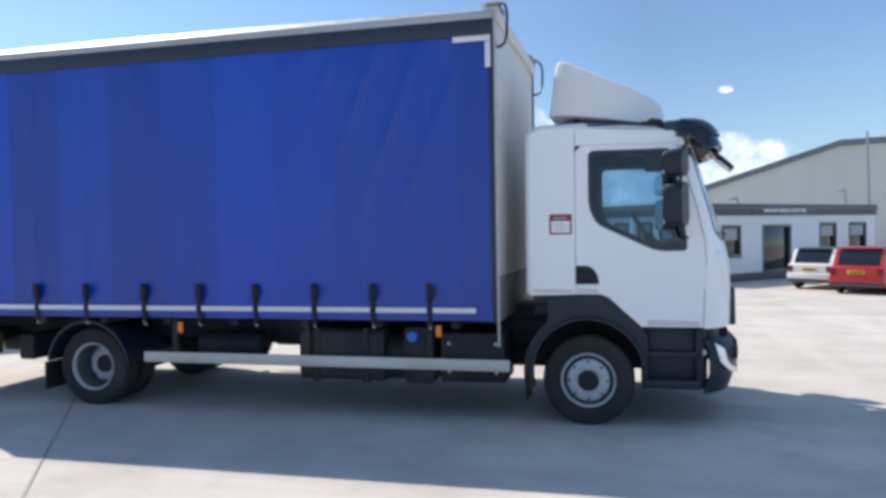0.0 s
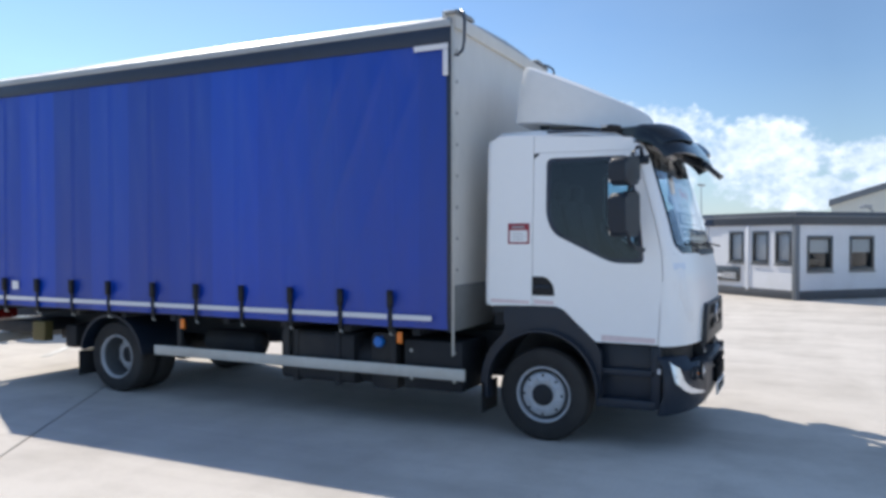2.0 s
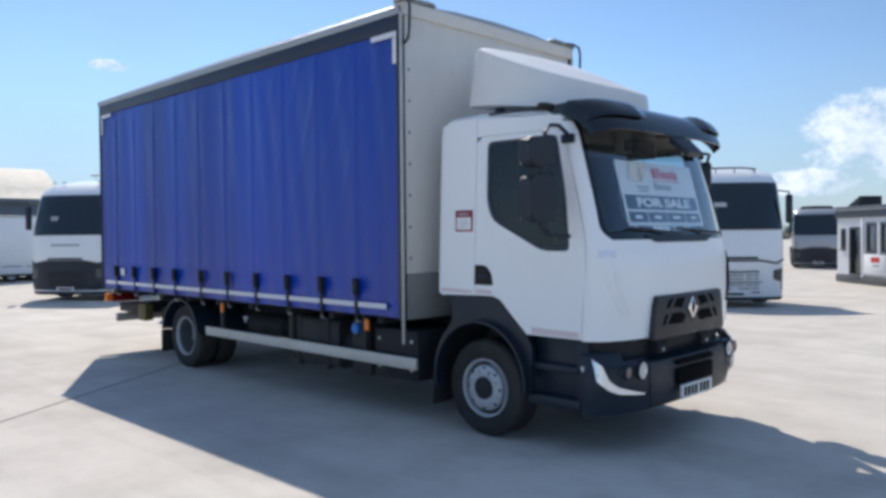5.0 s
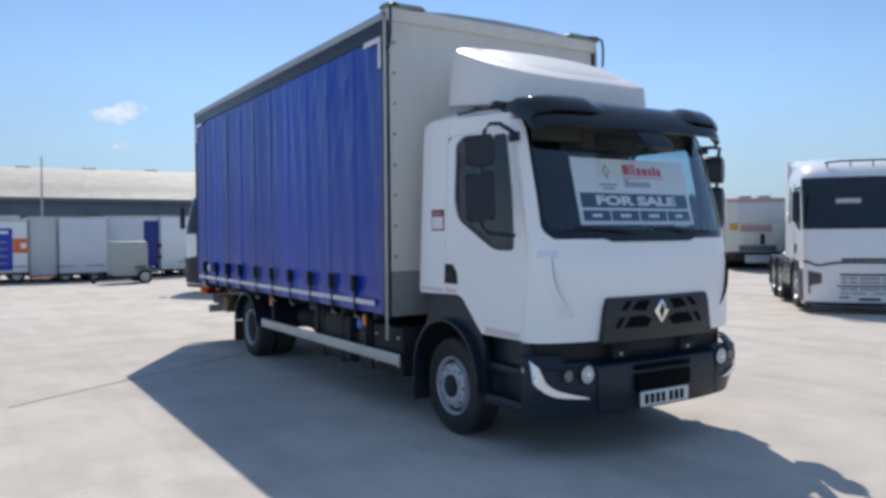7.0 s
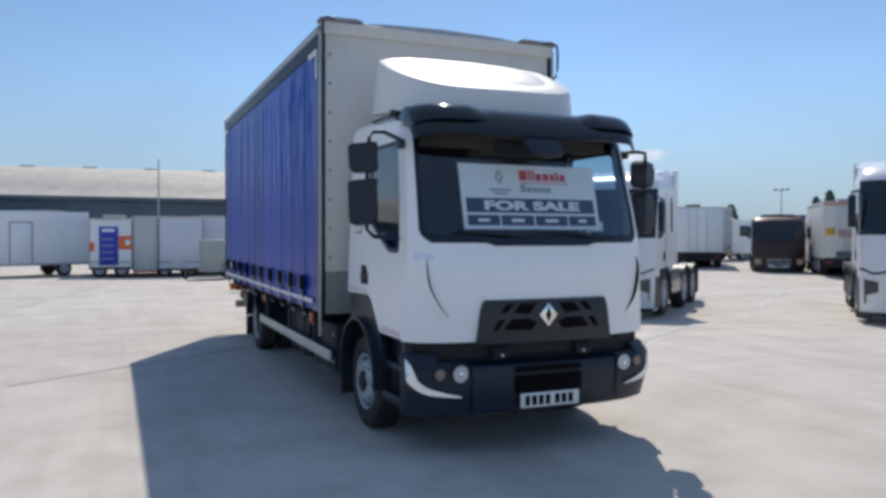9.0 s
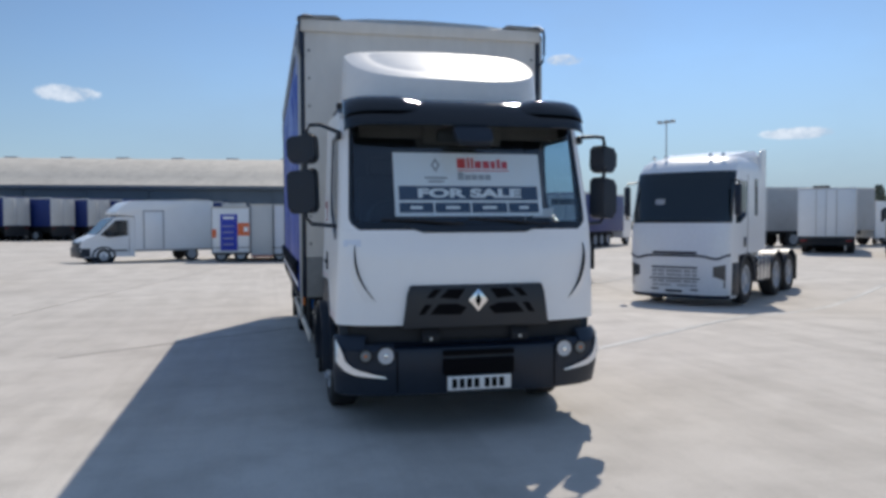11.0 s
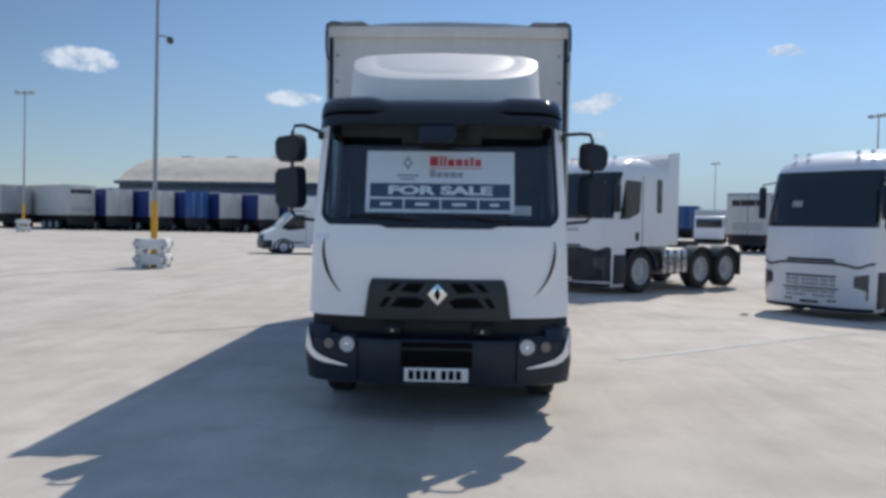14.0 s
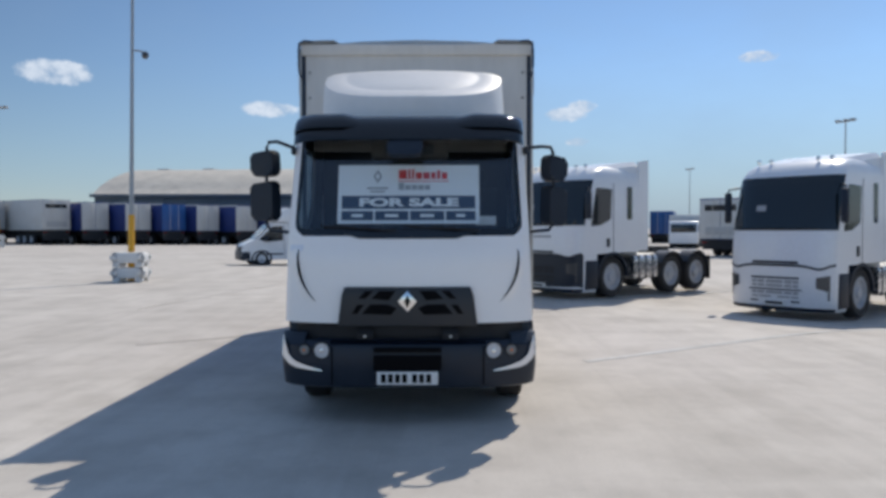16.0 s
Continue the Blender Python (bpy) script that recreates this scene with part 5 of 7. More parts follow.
def pale_wheel(parent, x, y, s, r, width=0.30, rim=None, name="wheel"):
    w = part(name, lathe([(-s * width / 2, r * 0.6), (-s * width / 2, r * 0.92), (-s * width * 0.35, r), (s * width * 0.35, r), (s * width / 2, r * 0.9), (s * width * 0.46, r * 0.64)], (x, y, r), seg=28, caps=(True, False)), RUBBER, parent)
    part("rim", lathe([(s * width * 0.44, r * 0.65), (s * width * 0.46, r * 0.58), (s * width * 0.2, r * 0.5), (s * width * 0.28, r * 0.25), (s * width * 0.45, r * 0.2), (s * width * 0.46, 0.01)], (x, y, r), seg=24, caps=(False, True)), rim or RIM, w)
    return w


# ---- tractor units ----
def tractor(paint, lower, label, roof="lamps", crown=None):
    """A three-axle tractor unit facing +x, its front at x = 0; roof lamps or a light bar; the deflector may have its own colour."""
    t = thing("tractor_unit", label, "tractor unit", group="parked tractor units")

    def plan(z, n, d, w, th):
        a = radians(th)
        return (n - d + d * math.cos(a), math.copysign(abs(math.sin(a)) ** (2 / 3.4), a) * w, z)

    levels = [(0.17, -0.06, 0.35, 1.16), (0.27, -0.01, 0.36, 1.20), (1.10, 0.0, 0.36, 1.215), (1.13, 0.0, 0.36, 1.215), (1.5, -0.02, 0.36, 1.215), (1.85, -0.08, 0.34, 1.215), (2.7, -0.33, 0.34, 1.205), (2.93, -0.42, 0.34, 1.195), (3.10, -0.58, 0.36, 1.17), (3.22, -0.82, 0.40, 1.08), (3.28, -1.15, 0.45, 0.95)]
    rings = []
    for z, n, d, w in levels:
        ring = [plan(z, n, d, w, q) for q in steps(-90, 90, 32)]
        back_x = -2.50 if z > 1.12 else -0.84
        rings.append(ring + [(back_x, w, z), (back_x, -w, z)])
    cabin = part("cab", loft(rings), paint, t, "white sleeper cab" if paint is FLEETWHITE else "")

    def wrap(name, z0, z1, n0, n1, t0, t1, material, out_by=0.012, label_="", k=5):
        rows_ = []
        for f in steps(0, 1, k):
            row = []
            for q in steps(t0, t1, 28):
                z = (z0(q) if callable(z0) else z0) * (1 - f) + (z1(q) if callable(z1) else z1) * f
                n, d, w = (lerp_table([(l[0], l[i]) for l in levels], z) for i in (1, 2, 3))
                p = plan(z, n, d, w, q)
                row.append((p[0] + out_by * math.cos(radians(q)), p[1] + math.copysign(out_by, q) * abs(math.sin(radians(q))), p[2]))
            rows_.append(row)
        return part(name, sheet(rows_, 0), material, cabin, label_)

    wrap("windscreen", 1.80, 2.91, 0, 0, -82, 82, DARKGLASS, 0.012, "dark reflective windscreen", 8)

    def lip(q):
        u = abs(q) / 78
        return 1.07 - 0.075 * math.exp(-((u - 0.52) / 0.2) ** 2) + 0.02 * u

    wrap("front_line", lip, lambda q: lip(q) + 0.045, 0, 0, -78, 78, PLASTIC, 0.014, "dark wavy line across the front")
    if lower is not paint:
        wrap("lower_front", 0.24, lip, 0, 0, -84, 84, lower, 0.010, "dark lower front")
    wrap("grille_slot", 1.13, 1.18, 0, 0, -14, 14, PLASTIC, 0.016, "dark grille slot", 2)
    wrap("grille_slot", 0.82, 0.855, 0, 0, -15, 15, PLASTIC, 0.022, "dark grille slot", 2)
    for z0, z1, n_ in ((0.73, 0.79, 5), (0.65, 0.70, 5), (0.51, 0.56, 5), (0.43, 0.47, 4)):
        for k_ in range(n_):
            a0 = -15 + 30.0 * k_ / n_
            wrap("grille_mesh", z0, z1, 0, 0, a0 + 0.5, a0 + 30.0 / n_ - 0.5, GREYBOX if lower is paint else CHASSIS, 0.020, "", 1)
    wrap("grille_slot", 0.585, 0.61, 0, 0, -18, 18, PLASTIC, 0.020, "", 2)
    for a0 in (-16, -4, 8):
        wrap("grille_slot", 0.345, 0.375, 0, 0, a0, a0 + 8, PLASTIC, 0.020, "", 1)
    wrap("brand_bar", 1.50, 1.56, 0, 0, -10, 10, GREYBOX, 0.012, "grey plain brand bar", 1) if lower is not paint else None
    # pale rectangle laid flat on the glass
    if roof == "bar":
        wrap("screen_paper", 2.34, 2.44, 0, 0, -17, -1, OFFWHITE, 0.0135, "pale strip on the windscreen", 2)
    elif roof == "lamps":
        wrap("screen_paper", 2.20, 2.32, 0, 0, -15, -6, GREYBOX, 0.0135, "pale patch on the windscreen", 2)
    wrap("wiper", 1.815, 1.85, 0, 0, -30, 34, STRAP, 0.03, "black wipers", 1)
    wrap("bumper_lip", 0.175, 0.25, 0, 0, -80, 80, PLASTIC, 0.02, "", 2)
    for s in (-1, 1):
        a, b = sorted((s * 36, s * 62))
        wrap("headlamp", lambda q: 0.64 - 0.003 * (abs(q) - 40), lambda q: 0.87 + 0.002 * (abs(q) - 40), 0, 0, a, b, CARGREY, 0.016, "dark slanting headlamp", 3)
        a, b = sorted((s * 57, s * 61))
        wrap("headlamp_strip", 0.42, 0.84, 0, 0, a, b, CARGREY, 0.02, "", 3)
        part("side_window", panel(rounded([(-0.60, 1.78), (-0.95, 1.80), (-1.35, 1.95), (-1.40, 2.70), (-0.80, 2.72)], 0.05), [], lambda x, z: (x, s * 1.222, z), s * 0.01), DARKGLASS, cabin, "dark side window")
        part("rear_side_window", panel(rounded([(-2.02, 1.95), (-2.22, 1.95), (-2.22, 2.78), (-2.02, 2.78)], 0.04), [], lambda x, z: (x, s * 1.222, z), s * 0.01), DARKGLASS, cabin)
        part("door_handle", box(-1.32, -1.20, s * 1.215, s * 1.24, 1.27, 1.48, 0.01), PLASTIC, cabin)
        part("door_seam", box(-1.475, -1.465, s * 1.214, s * 1.222, 1.14, 2.85), PLASTIC, cabin)
        part("mirror", box(-0.40, -0.28, s * 1.28, s * 1.43, 1.95, 2.62, 0.04), PLASTIC, cabin, "door mirror")
        part("mirror_arm", rod([(-0.55, s * 1.18, 2.72), (-0.36, s * 1.36, 2.68), (-0.34, s * 1.36, 2.58)], 0.02, 6), PLASTIC, cabin)
        part("wing", prism([(-1.46 + 0.62 * math.cos(radians(q)), 0.52 + 0.62 * math.sin(radians(q))) for q in range(0, 181, 15)] + [(-1.46 + 0.55 * math.cos(radians(q)), 0.52 + 0.55 * math.sin(radians(q))) for q in range(180, -1, -15)], "y", s * 0.80, s * 1.235), PLASTIC, cabin, "dark wheel arch")
        part("step_panel", box(-0.88, -0.40, s * 1.16, s * 1.228, 0.24, 0.95, 0.03), PLASTIC if lower is paint else lower, cabin, "dark step well")
        tk = part("fuel_tank", prism(rounded([(s * 0.62, 0.42), (s * 1.2, 0.42), (s * 1.2, 1.02), (s * 0.62, 1.02)], 0.09), "x", -3.35, -2.35), SILVER, t, "polished aluminium fuel tank")
        for x in (-2.55, -2.85, -3.15):
            part("tank_strap", box(x - 0.03, x + 0.03, s * 0.6, s * 1.212, 0.41, 1.03, 0.02), PLASTIC, tk)
        pale_wheel(t, -1.46, s * 1.04, s, 0.52, 0.33)
        for x in (-4.0, -5.2):
            pale_wheel(t, x, s * 1.02, s, 0.51, 0.36)
            part("half_wing", prism([(x + 0.60 * math.cos(radians(q)), 0.52 + 0.60 * math.sin(radians(q))) for q in range(30, 151, 15)] + [(x + 0.57 * math.cos(radians(q)), 0.52 + 0.57 * math.sin(radians(q))) for q in range(150, 29, -15)], "y", s * 0.8, s * 1.24), PLASTIC, t)
        part("chassis_rail", box(-5.75, -1.0, s * 0.37, s * 0.45, 0.72, 0.98, 0.01), CHASSIS, t)
        if crown is None:
            fair = [(-2.50, 1.15), (-2.92, 1.15), (-2.92, 3.50), (-2.50, 3.44)]
            part("side_fairing", prism(rounded(fair, 0.05), "y", s * 1.155, s * 1.205), paint, t, "tall side air fairing")
        part("mud_flap", box(-5.86, -5.82, s * 0.8, s * 1.22, 0.3, 0.95, 0.005), RUBBER, t)
    part("catwalk", box(-5.6, -2.4, -0.9, 0.9, 0.98, 1.04, 0.01), GALV, t)
    part("fifth_wheel", prism(rounded([(-5.05, -0.45), (-4.2, -0.3), (-4.2, 0.3), (-5.05, 0.45)], 0.15), "z", 1.06, 1.22), CHASSIS, t, "black fifth-wheel coupling")
    if crown is None:
        prof_ = [(-1.05, 3.25, 0.90), (-1.6, 3.33, 1.06), (-2.3, 3.43, 1.15), (-2.56, 3.45, 1.165)]
    else:
        prof_ = [(-0.95, 3.24, 0.92), (-1.0, 3.36, 0.88), (-1.7, 3.40, 0.86), (-2.3, 3.34, 0.86)]
    part("roof_deflector", loft([[(x, -w, 3.05), (x, -w + 0.02, z - 0.12), (x, -w + 0.14, z), (x, 0, z + 0.02), (x, w - 0.14, z), (x, w - 0.02, z - 0.12), (x, w, 3.05)] for x, z, w in prof_]), crown or paint, t, "roof deflector")
    part("rear_wall", box(-2.52, -2.49, -1.16, 1.16, 1.0, 3.2, 0.01), paint, t)
    if roof == "lamps":
        for y in (-0.85, -0.55, 0.55, 0.85):
            lamp = part("roof_lamp", lathe([(0, 0.045), (0.06, 0.045), (0.07, 0.03), (0.07, 0.01)], (-0.84, y, 3.275), axis="x", seg=14), CHROME, t, "chrome roof spot lamp")
            part("stalk", rod([(-0.81, y, 3.12), (-0.81, y, 3.245)], 0.012, 6), CHROME, lamp)
    elif roof == "bar":
        bar = part("light_bar", rod([(-0.72, -0.72, 3.24), (-0.66, -0.4, 3.27), (-0.66, 0.4, 3.27), (-0.72, 0.72, 3.24)], 0.022, 8), PLASTIC, t, "black tubular light bar")
        for y in (-0.68, -0.22, 0.22, 0.68):
            part("bar_foot", rod([(-0.70, y, 3.05), (-0.68, y, 3.25)], 0.014, 6), PLASTIC, bar)
    pl = part("number_plate", box(0.0, 0.02, -0.26, 0.26, 0.27, 0.38, 0.004), PLATE, t)
    part("mark", box(0.02, 0.022, -0.2, 0.2, 0.30, 0.35), PRINT_RECESS, pl)
    return t


def facing(x, y, degrees):
    return Matrix.Translation((x, y, ground_z(x, y))) @ Matrix.Rotation(radians(degrees), 4, "Z")


# true upright, seen from the sloping yard
PLUMB = Vector((0, 0, 1)).rotation_difference(Vector((-0.0165, 0.010, 1))).to_matrix().to_4x4()


def plumb(x, y, degrees):
    return Matrix.Translation((x, y, ground_z(x, y))) @ PLUMB @ Matrix.Rotation(radians(degrees), 4, "Z")


tr = tractor(FLEETWHITE, FLEETWHITE, "white three-axle tractor unit with roof lamps, parked on the yard")
tr.matrix_basis = facing(-9.65, 7.25, -52) @ Matrix.Diagonal((0.95, 0.95, 1.03, 1))
tr2 = tractor(FLEETWHITE, PLASTIC, "white tractor unit with a black lower front, parked on the yard")
tr2.matrix_basis = facing(-12.25, 2.57, -50.6) @ Matrix.Diagonal((0.97, 0.97, 0.98, 1))
copy_thing(tr2, facing(-18.6, 1.6, -55))
tr3 = tractor(FLEETWHITE, FLEETWHITE, "white tractor unit with a black light bar over its windscreen", roof="bar")
tr3.matrix_basis = facing(-4.65, 11.36, -48.2)
tr4 = tractor(CARSILVER, PLASTIC, "silver-grey tractor unit with a black roof blade beside the cabin", roof="plain", crown=CHASSIS)
tr4.matrix_basis = facing(-9.5, 31.3, -68) @ Matrix.Diagonal((0.85, 0.85, 0.86, 1))


# ---- box vans ----
def box_van(label, length=6.3, box_h=2.15):
    """A Luton van facing +x, its nose at x = 0."""
    t = thing("box_van", label, "van", group="vans by the far fence")
    prof_ = [(-0.05, 0.30), (0.02, 0.55), (-0.02, 0.98), (-0.14, 1.12), (-0.60, 1.36), (-1.20, 2.15), (-1.55, 2.22), (-1.98, 2.2), (-1.98, 0.30)]
    c = part("cab", prism(rounded(prof_, [0.05, 0.08, 0.08, 0.1, 0.1, 0.12, 0.05, 0, 0.02]), "y", -0.98, 0.98, 0.04), FLEETWHITE, t, "white van cab")
    part("bumper", box(-0.40, 0.06, -0.985, 0.985, 0.26, 0.78, 0.08, 3), PLASTIC, c, "black bumper")
    part("windscreen", prism([(-0.61, 1.38), (-1.16, 2.11), (-1.22, 2.11), (-0.67, 1.38)], "y", -0.90, 0.90), DARKGLASS, c).location.x = 0.035
    part("grille", box(-0.06, 0.04, -0.6, 0.6, 0.74, 0.98, 0.01), PLASTIC, c)
    for s in (-1, 1):
        part("side_window", panel(rounded([(-0.70, 1.34), (-1.05, 1.22), (-1.72, 1.30), (-1.72, 2.04), (-1.28, 2.04)], 0.04), [], lambda x, z: (x, s * 0.984, z), s * 0.008), DARKGLASS, c)
        part("headlamp", box(-0.22, -0.0, s * 0.64, s * 0.95, 0.82, 1.06, 0.03), LAMPGLASS, c)
        part("mirror", box(-1.08, -0.92, s * 1.02, s * 1.2, 1.25, 1.52, 0.03), PLASTIC, c)
        part("side_strip", box(-1.7, -1.0, s * 0.98, s * 0.995, 0.55, 0.63, 0.005), PLASTIC, c)
        pale_wheel(t, -0.82, s * 0.90, s, 0.35, 0.22)
        pale_wheel(t, -length + 1.15, s * 0.93, s, 0.35, 0.22)
        part("wheel_arch", lathe([(s * 0.70, 0.44), (s * 0.992, 0.44), (s * 0.992, 0.36), (s * 0.70, 0.36)], (-0.82, 0, 0.36), seg=28), PLASTIC, c, "dark wheel arch")
        part("door_seam", box(-1.78, -1.765, s * 0.976, s * 0.99, 0.42, 2.10), PLASTIC, c)
    b = part("box_body", prism(rounded([(-length, 0.62), (-1.98, 0.62), (-1.98, 2.22), (-1.15, 2.30), (-1.12, 2.45), (-1.75, 2.98), (-length, 3.0)], [0.02, 0.02, 0.02, 0.08, 0.15, 0.3, 0.03]), "y", -1.06, 1.06, 0.025), FLEETWHITE, t, "white box body")
    part("floor_rail", box(-length, -1.98, -1.05, 1.05, 0.52, 0.618, 0.01), GREYBOX, b)
    for s in (-1, 1):
        d = part("side_door", box(-3.35, -2.45, s * 1.058, s * 1.075, 0.72, 2.45, 0.008), FLEETWHITE, b, "white side door")
        for x0, x1, z0, z1 in ((-3.42, -3.35, 0.66, 2.52), (-2.45, -2.38, 0.66, 2.52), (-3.35, -2.45, 2.45, 2.52)):
            part("door_frame", box(x0, x1, s * 1.058, s * 1.082, z0, z1, 0.004), GREYBOX, d)
    # the cab is stretched to fit the camera's view and the box follows it
    longer = 1.27
    for ob in [c, *c.children]:
        ob.data.transform(Matrix.Diagonal((longer, 1, 1, 1)))
    for ob in t.children:
        if ob.name.startswith("wheel"):
            front_one = ob.data.vertices[0].co.x > -1.6
            for piece in [ob, *ob.children]:
                piece.data.transform(Matrix.Translation((-0.22 if front_one else -0.53, 0, 0)))
    for piece in [b, *b.children, *[q for d_ in b.children for q in d_.children]]:
        piece.data.transform(Matrix.Translation((-0.53, 0, 0)))
    return t


van = box_van("white box van with a side door, parked on the concrete", length=6.0)
van.matrix_basis = facing(-31.4, -9.95, -66) @ Matrix.Diagonal((0.91, 0.95, 0.945, 1))


# ---- box trailers and rigid boxes ----
def box_trailer(label, length, height, side_mat, rear_mat, low=1.3, group="parked trailers", bars=False):
    """A box trailer with its rear doors at x = 0 facing +x."""
    t = thing("box_trailer", label, "trailer", group=group)
    b = part("box_body", box(-length, 0, -1.26, 1.26, low, height, 0.03), side_mat, t)
    for s in (-1, 1):
        d = part("rear_door", box(0.0, 0.03, s * 0.02, s * 1.2, low + 0.06, height - 0.08, 0.01), rear_mat, b, "rear door")
        part("lock_rod", rod([(0.045, s * 0.45, low + 0.05), (0.045, s * 0.45, height - 0.1)], 0.018, 6), GALV, d)
        part("corner_post", box(-0.08, 0.035, s * 1.205, s * 1.27, low, height + 0.01, 0.01), rear_mat, b)
        part("cant_rail", box(-length, 0, s * 1.23, s * 1.275, height - 0.12, height + 0.012, 0.01), OFFWHITE, b)
        part("rear_lamp", box(-0.02, 0.03, s * 0.85, s * 1.15, low - 0.22, low - 0.10, 0.01), REDLENS, t)
        for x in (-2.0, -3.2, -4.4):
            pale_wheel(t, x, s * 1.04, s, 0.48, 0.36)
        part("side_guard", box(-length + 2.5, -5.4, s * 1.18, s * 1.22, 0.55, 0.95, 0.01), CHASSIS, t)
    part("chassis", box(-length + 0.4, -0.1, -0.55, 0.55, 0.75, low, 0.02), CHASSIS, t, "black chassis frame")
    part("underrun_bar", box(-0.15, -0.05, -1.15, 1.15, 0.42, 0.56, 0.02), CHASSIS, t)
    # black sheet added in place of the shade beneath the body
    part("rear_panel", box(-0.14, -0.04, -1.2, 1.2, 0.56, low - 0.1, 0.01), CHASSIS, t, "black sheet for the shade under the doors")
    part("landing_leg", box(-length + 2.4, -length + 2.6, -0.7, 0.7, 0.0, 0.8, 0.02), CHASSIS, t)
    part("door_sill", box(-0.10, 0.05, -1.25, 1.25, low - 0.1, low + 0.02, 0.01), CHASSIS, t)
    if bars:
        part("dark_band", box(0.032, 0.045, -0.95, 0.95, height - 0.75, height - 0.4, 0.002), CHASSIS, b, "dark lettering band")
        part("pale_band", box(0.032, 0.045, -0.9, 0.9, low + 0.3, low + 0.75, 0.002), GREYBOX, b)
    return t


navy_trailer = box_trailer("navy curtain-sided trailer with white rear doors", 13.0, 3.85, NAVY, OFFWHITE)
blue_rear = box_trailer("navy curtain-sided trailer with blue rear doors", 13.0, 3.85, NAVY, LORRYBLUE)
white_trailer = box_trailer("white box trailer with a dark band on its doors", 13.0, 4.0, OFFWHITE, OFFWHITE, bars=True)
grey_trailer = box_trailer("grey box trailer on the far side of the yard", 13.0, 3.9, GREYBOX, GREYBOX)
kinds = [grey_trailer, white_trailer, navy_trailer, navy_trailer, blue_rear, navy_trailer, navy_trailer, navy_trailer, blue_rear, navy_trailer, white_trailer, navy_trailer]
used = set()
for k, src in enumerate(kinds):
    p = Vector((-62.5 - 1.58 * (k - 2), -31.0 + 2.92 * (k - 2), 0)) - Vector((0.574, 0.819, 0)) * (4.5 if k == 0 else 0.3 * (k % 3))
    m = facing(p.x, p.y, 55)
    if src in used:
        copy_thing(src, m)
    else:
        src.matrix_basis = m
        used.add(src)


def rigid_box(label, length, height, side_mat, rear_mat, place, low=1.0, cab_paint=None, bars=False):
    """A rigid box lorry with its rear at x = 0 facing +x."""
    t = box_trailer(label, length, height, side_mat, rear_mat, low, group="parked box lorries", bars=bars)
    t.name = "box_lorry"
    t["category"] = "lorry"
    c = part("cab", prism(rounded([(-length - 0.15, 0.5), (-length - 2.1, 0.5), (-length - 2.15, 1.6), (-length - 1.85, 2.8), (-length - 0.15, 2.9)], 0.12), "y", -1.15, 1.15, 0.05), cab_paint or FLEETWHITE, t)
    part("windscreen", box(-length - 2.14, -length - 2.0, -1.0, 1.0, 1.65, 2.5, 0.02), DARKGLASS, c)
    for s in (-1, 1):
        part("side_window", box(-length - 1.75, -length - 0.8, s * 1.15, s * 1.165, 1.7, 2.45, 0.005), DARKGLASS, c)
        pale_wheel(t, -length - 1.2, s * 1.0, s, 0.48, 0.3)
    t.matrix_basis = place
    return t


rigid_box("white box lorry with navy sides, seen from its rear doors", 7.5, 3.45, NAVY, OFFWHITE, facing(-38.5, 16.4, -44), bars=True)
lor2 = rigid_box("plain white box lorry with closed rear doors", 7.0, 3.25, OFFWHITE, FLEETWHITE, facing(-26.6, 25.2, -42), low=0.82)
part("roof_unit", box(-0.9, -0.15, -0.62, 0.12, 3.26, 3.38, 0.03), CHASSIS, lor2, "black roof unit")
cream = rigid_box("cream box lorry with pink and yellow patches on its rear", 6.0, 3.22, OFFWHITE, BEIGE, facing(-17.3, 25.3, -43), low=0.80)
for name_, y0, y1, z0, z1, m_ in (("grey_panel", -0.78, 1.16, 2.12, 2.98, GREYPALE), ("pink_band", -0.70, 0.60, 1.72, 2.02, PINKBAND), ("yellow_patch", -1.16, -0.82, 1.80, 2.10, YELLOW), ("dark_bumper", -0.76, 0.80, 0.86, 1.12, SHEDWALL), ("door_catch", 0.12, 0.32, 1.16, 1.62, CHASSIS), ("header", -1.24, 1.24, 3.05, 3.20, PINKBAND)):
    part(name_, box(0.055, 0.075, y0, y1, z0, z1, 0.004), m_, cream)
part("low_panel", box(-0.035, -0.02, -0.5, 1.1, 0.34, 0.70, 0.01), OFFWHITE, cream, "white panel under the doors")
for y0 in (-0.7, 0.1):
    part("roof_unit", box(-0.8, -0.1, y0, y0 + 0.5, 3.23, 3.33, 0.03), GREYBOX, cream)
rigid_box("grey box lorry parked along the yard", 8.0, 3.7, GREYBOX, OFFWHITE, facing(-36.9, 28.4, -89))
rigid_box("white lorry facing across the yard with a dark windscreen", 7.0, 3.5, OFFWHITE, OFFWHITE, facing(-65.0, 22.9, 160) @ Matrix.Diagonal((1, 1, 0.8, 1)))
rigid_box("blue box lorry far across the yard", 6.0, 3.6, LORRYBLUE, LORRYBLUE, facing(-80.0, 24.6, -20))
tr6 = tractor(REDBROWN, REDBROWN, "dark maroon tractor unit with a black roof blade", roof="plain", crown=CHASSIS)
tr6.matrix_basis = facing(-21.7, 25.7, -44) @ Matrix.Diagonal((1, 0.96, 0.82, 1))
for s in (-1, 1):
    part("fog_lamp", lathe([(0, 0.17), (0.04, 0.165), (0.06, 0.10), (0.06, 0.01)], (-0.10, s * 0.93, 0.62), axis="x", seg=18), TANLENS, tr6, "dull tan front lamp")
    part("marker_plate", box(0.0, 0.03, s * 0.34 - 0.13, s * 0.34 + 0.13, 0.29, 0.41, 0.01), PLATE, tr6, "small white plate")
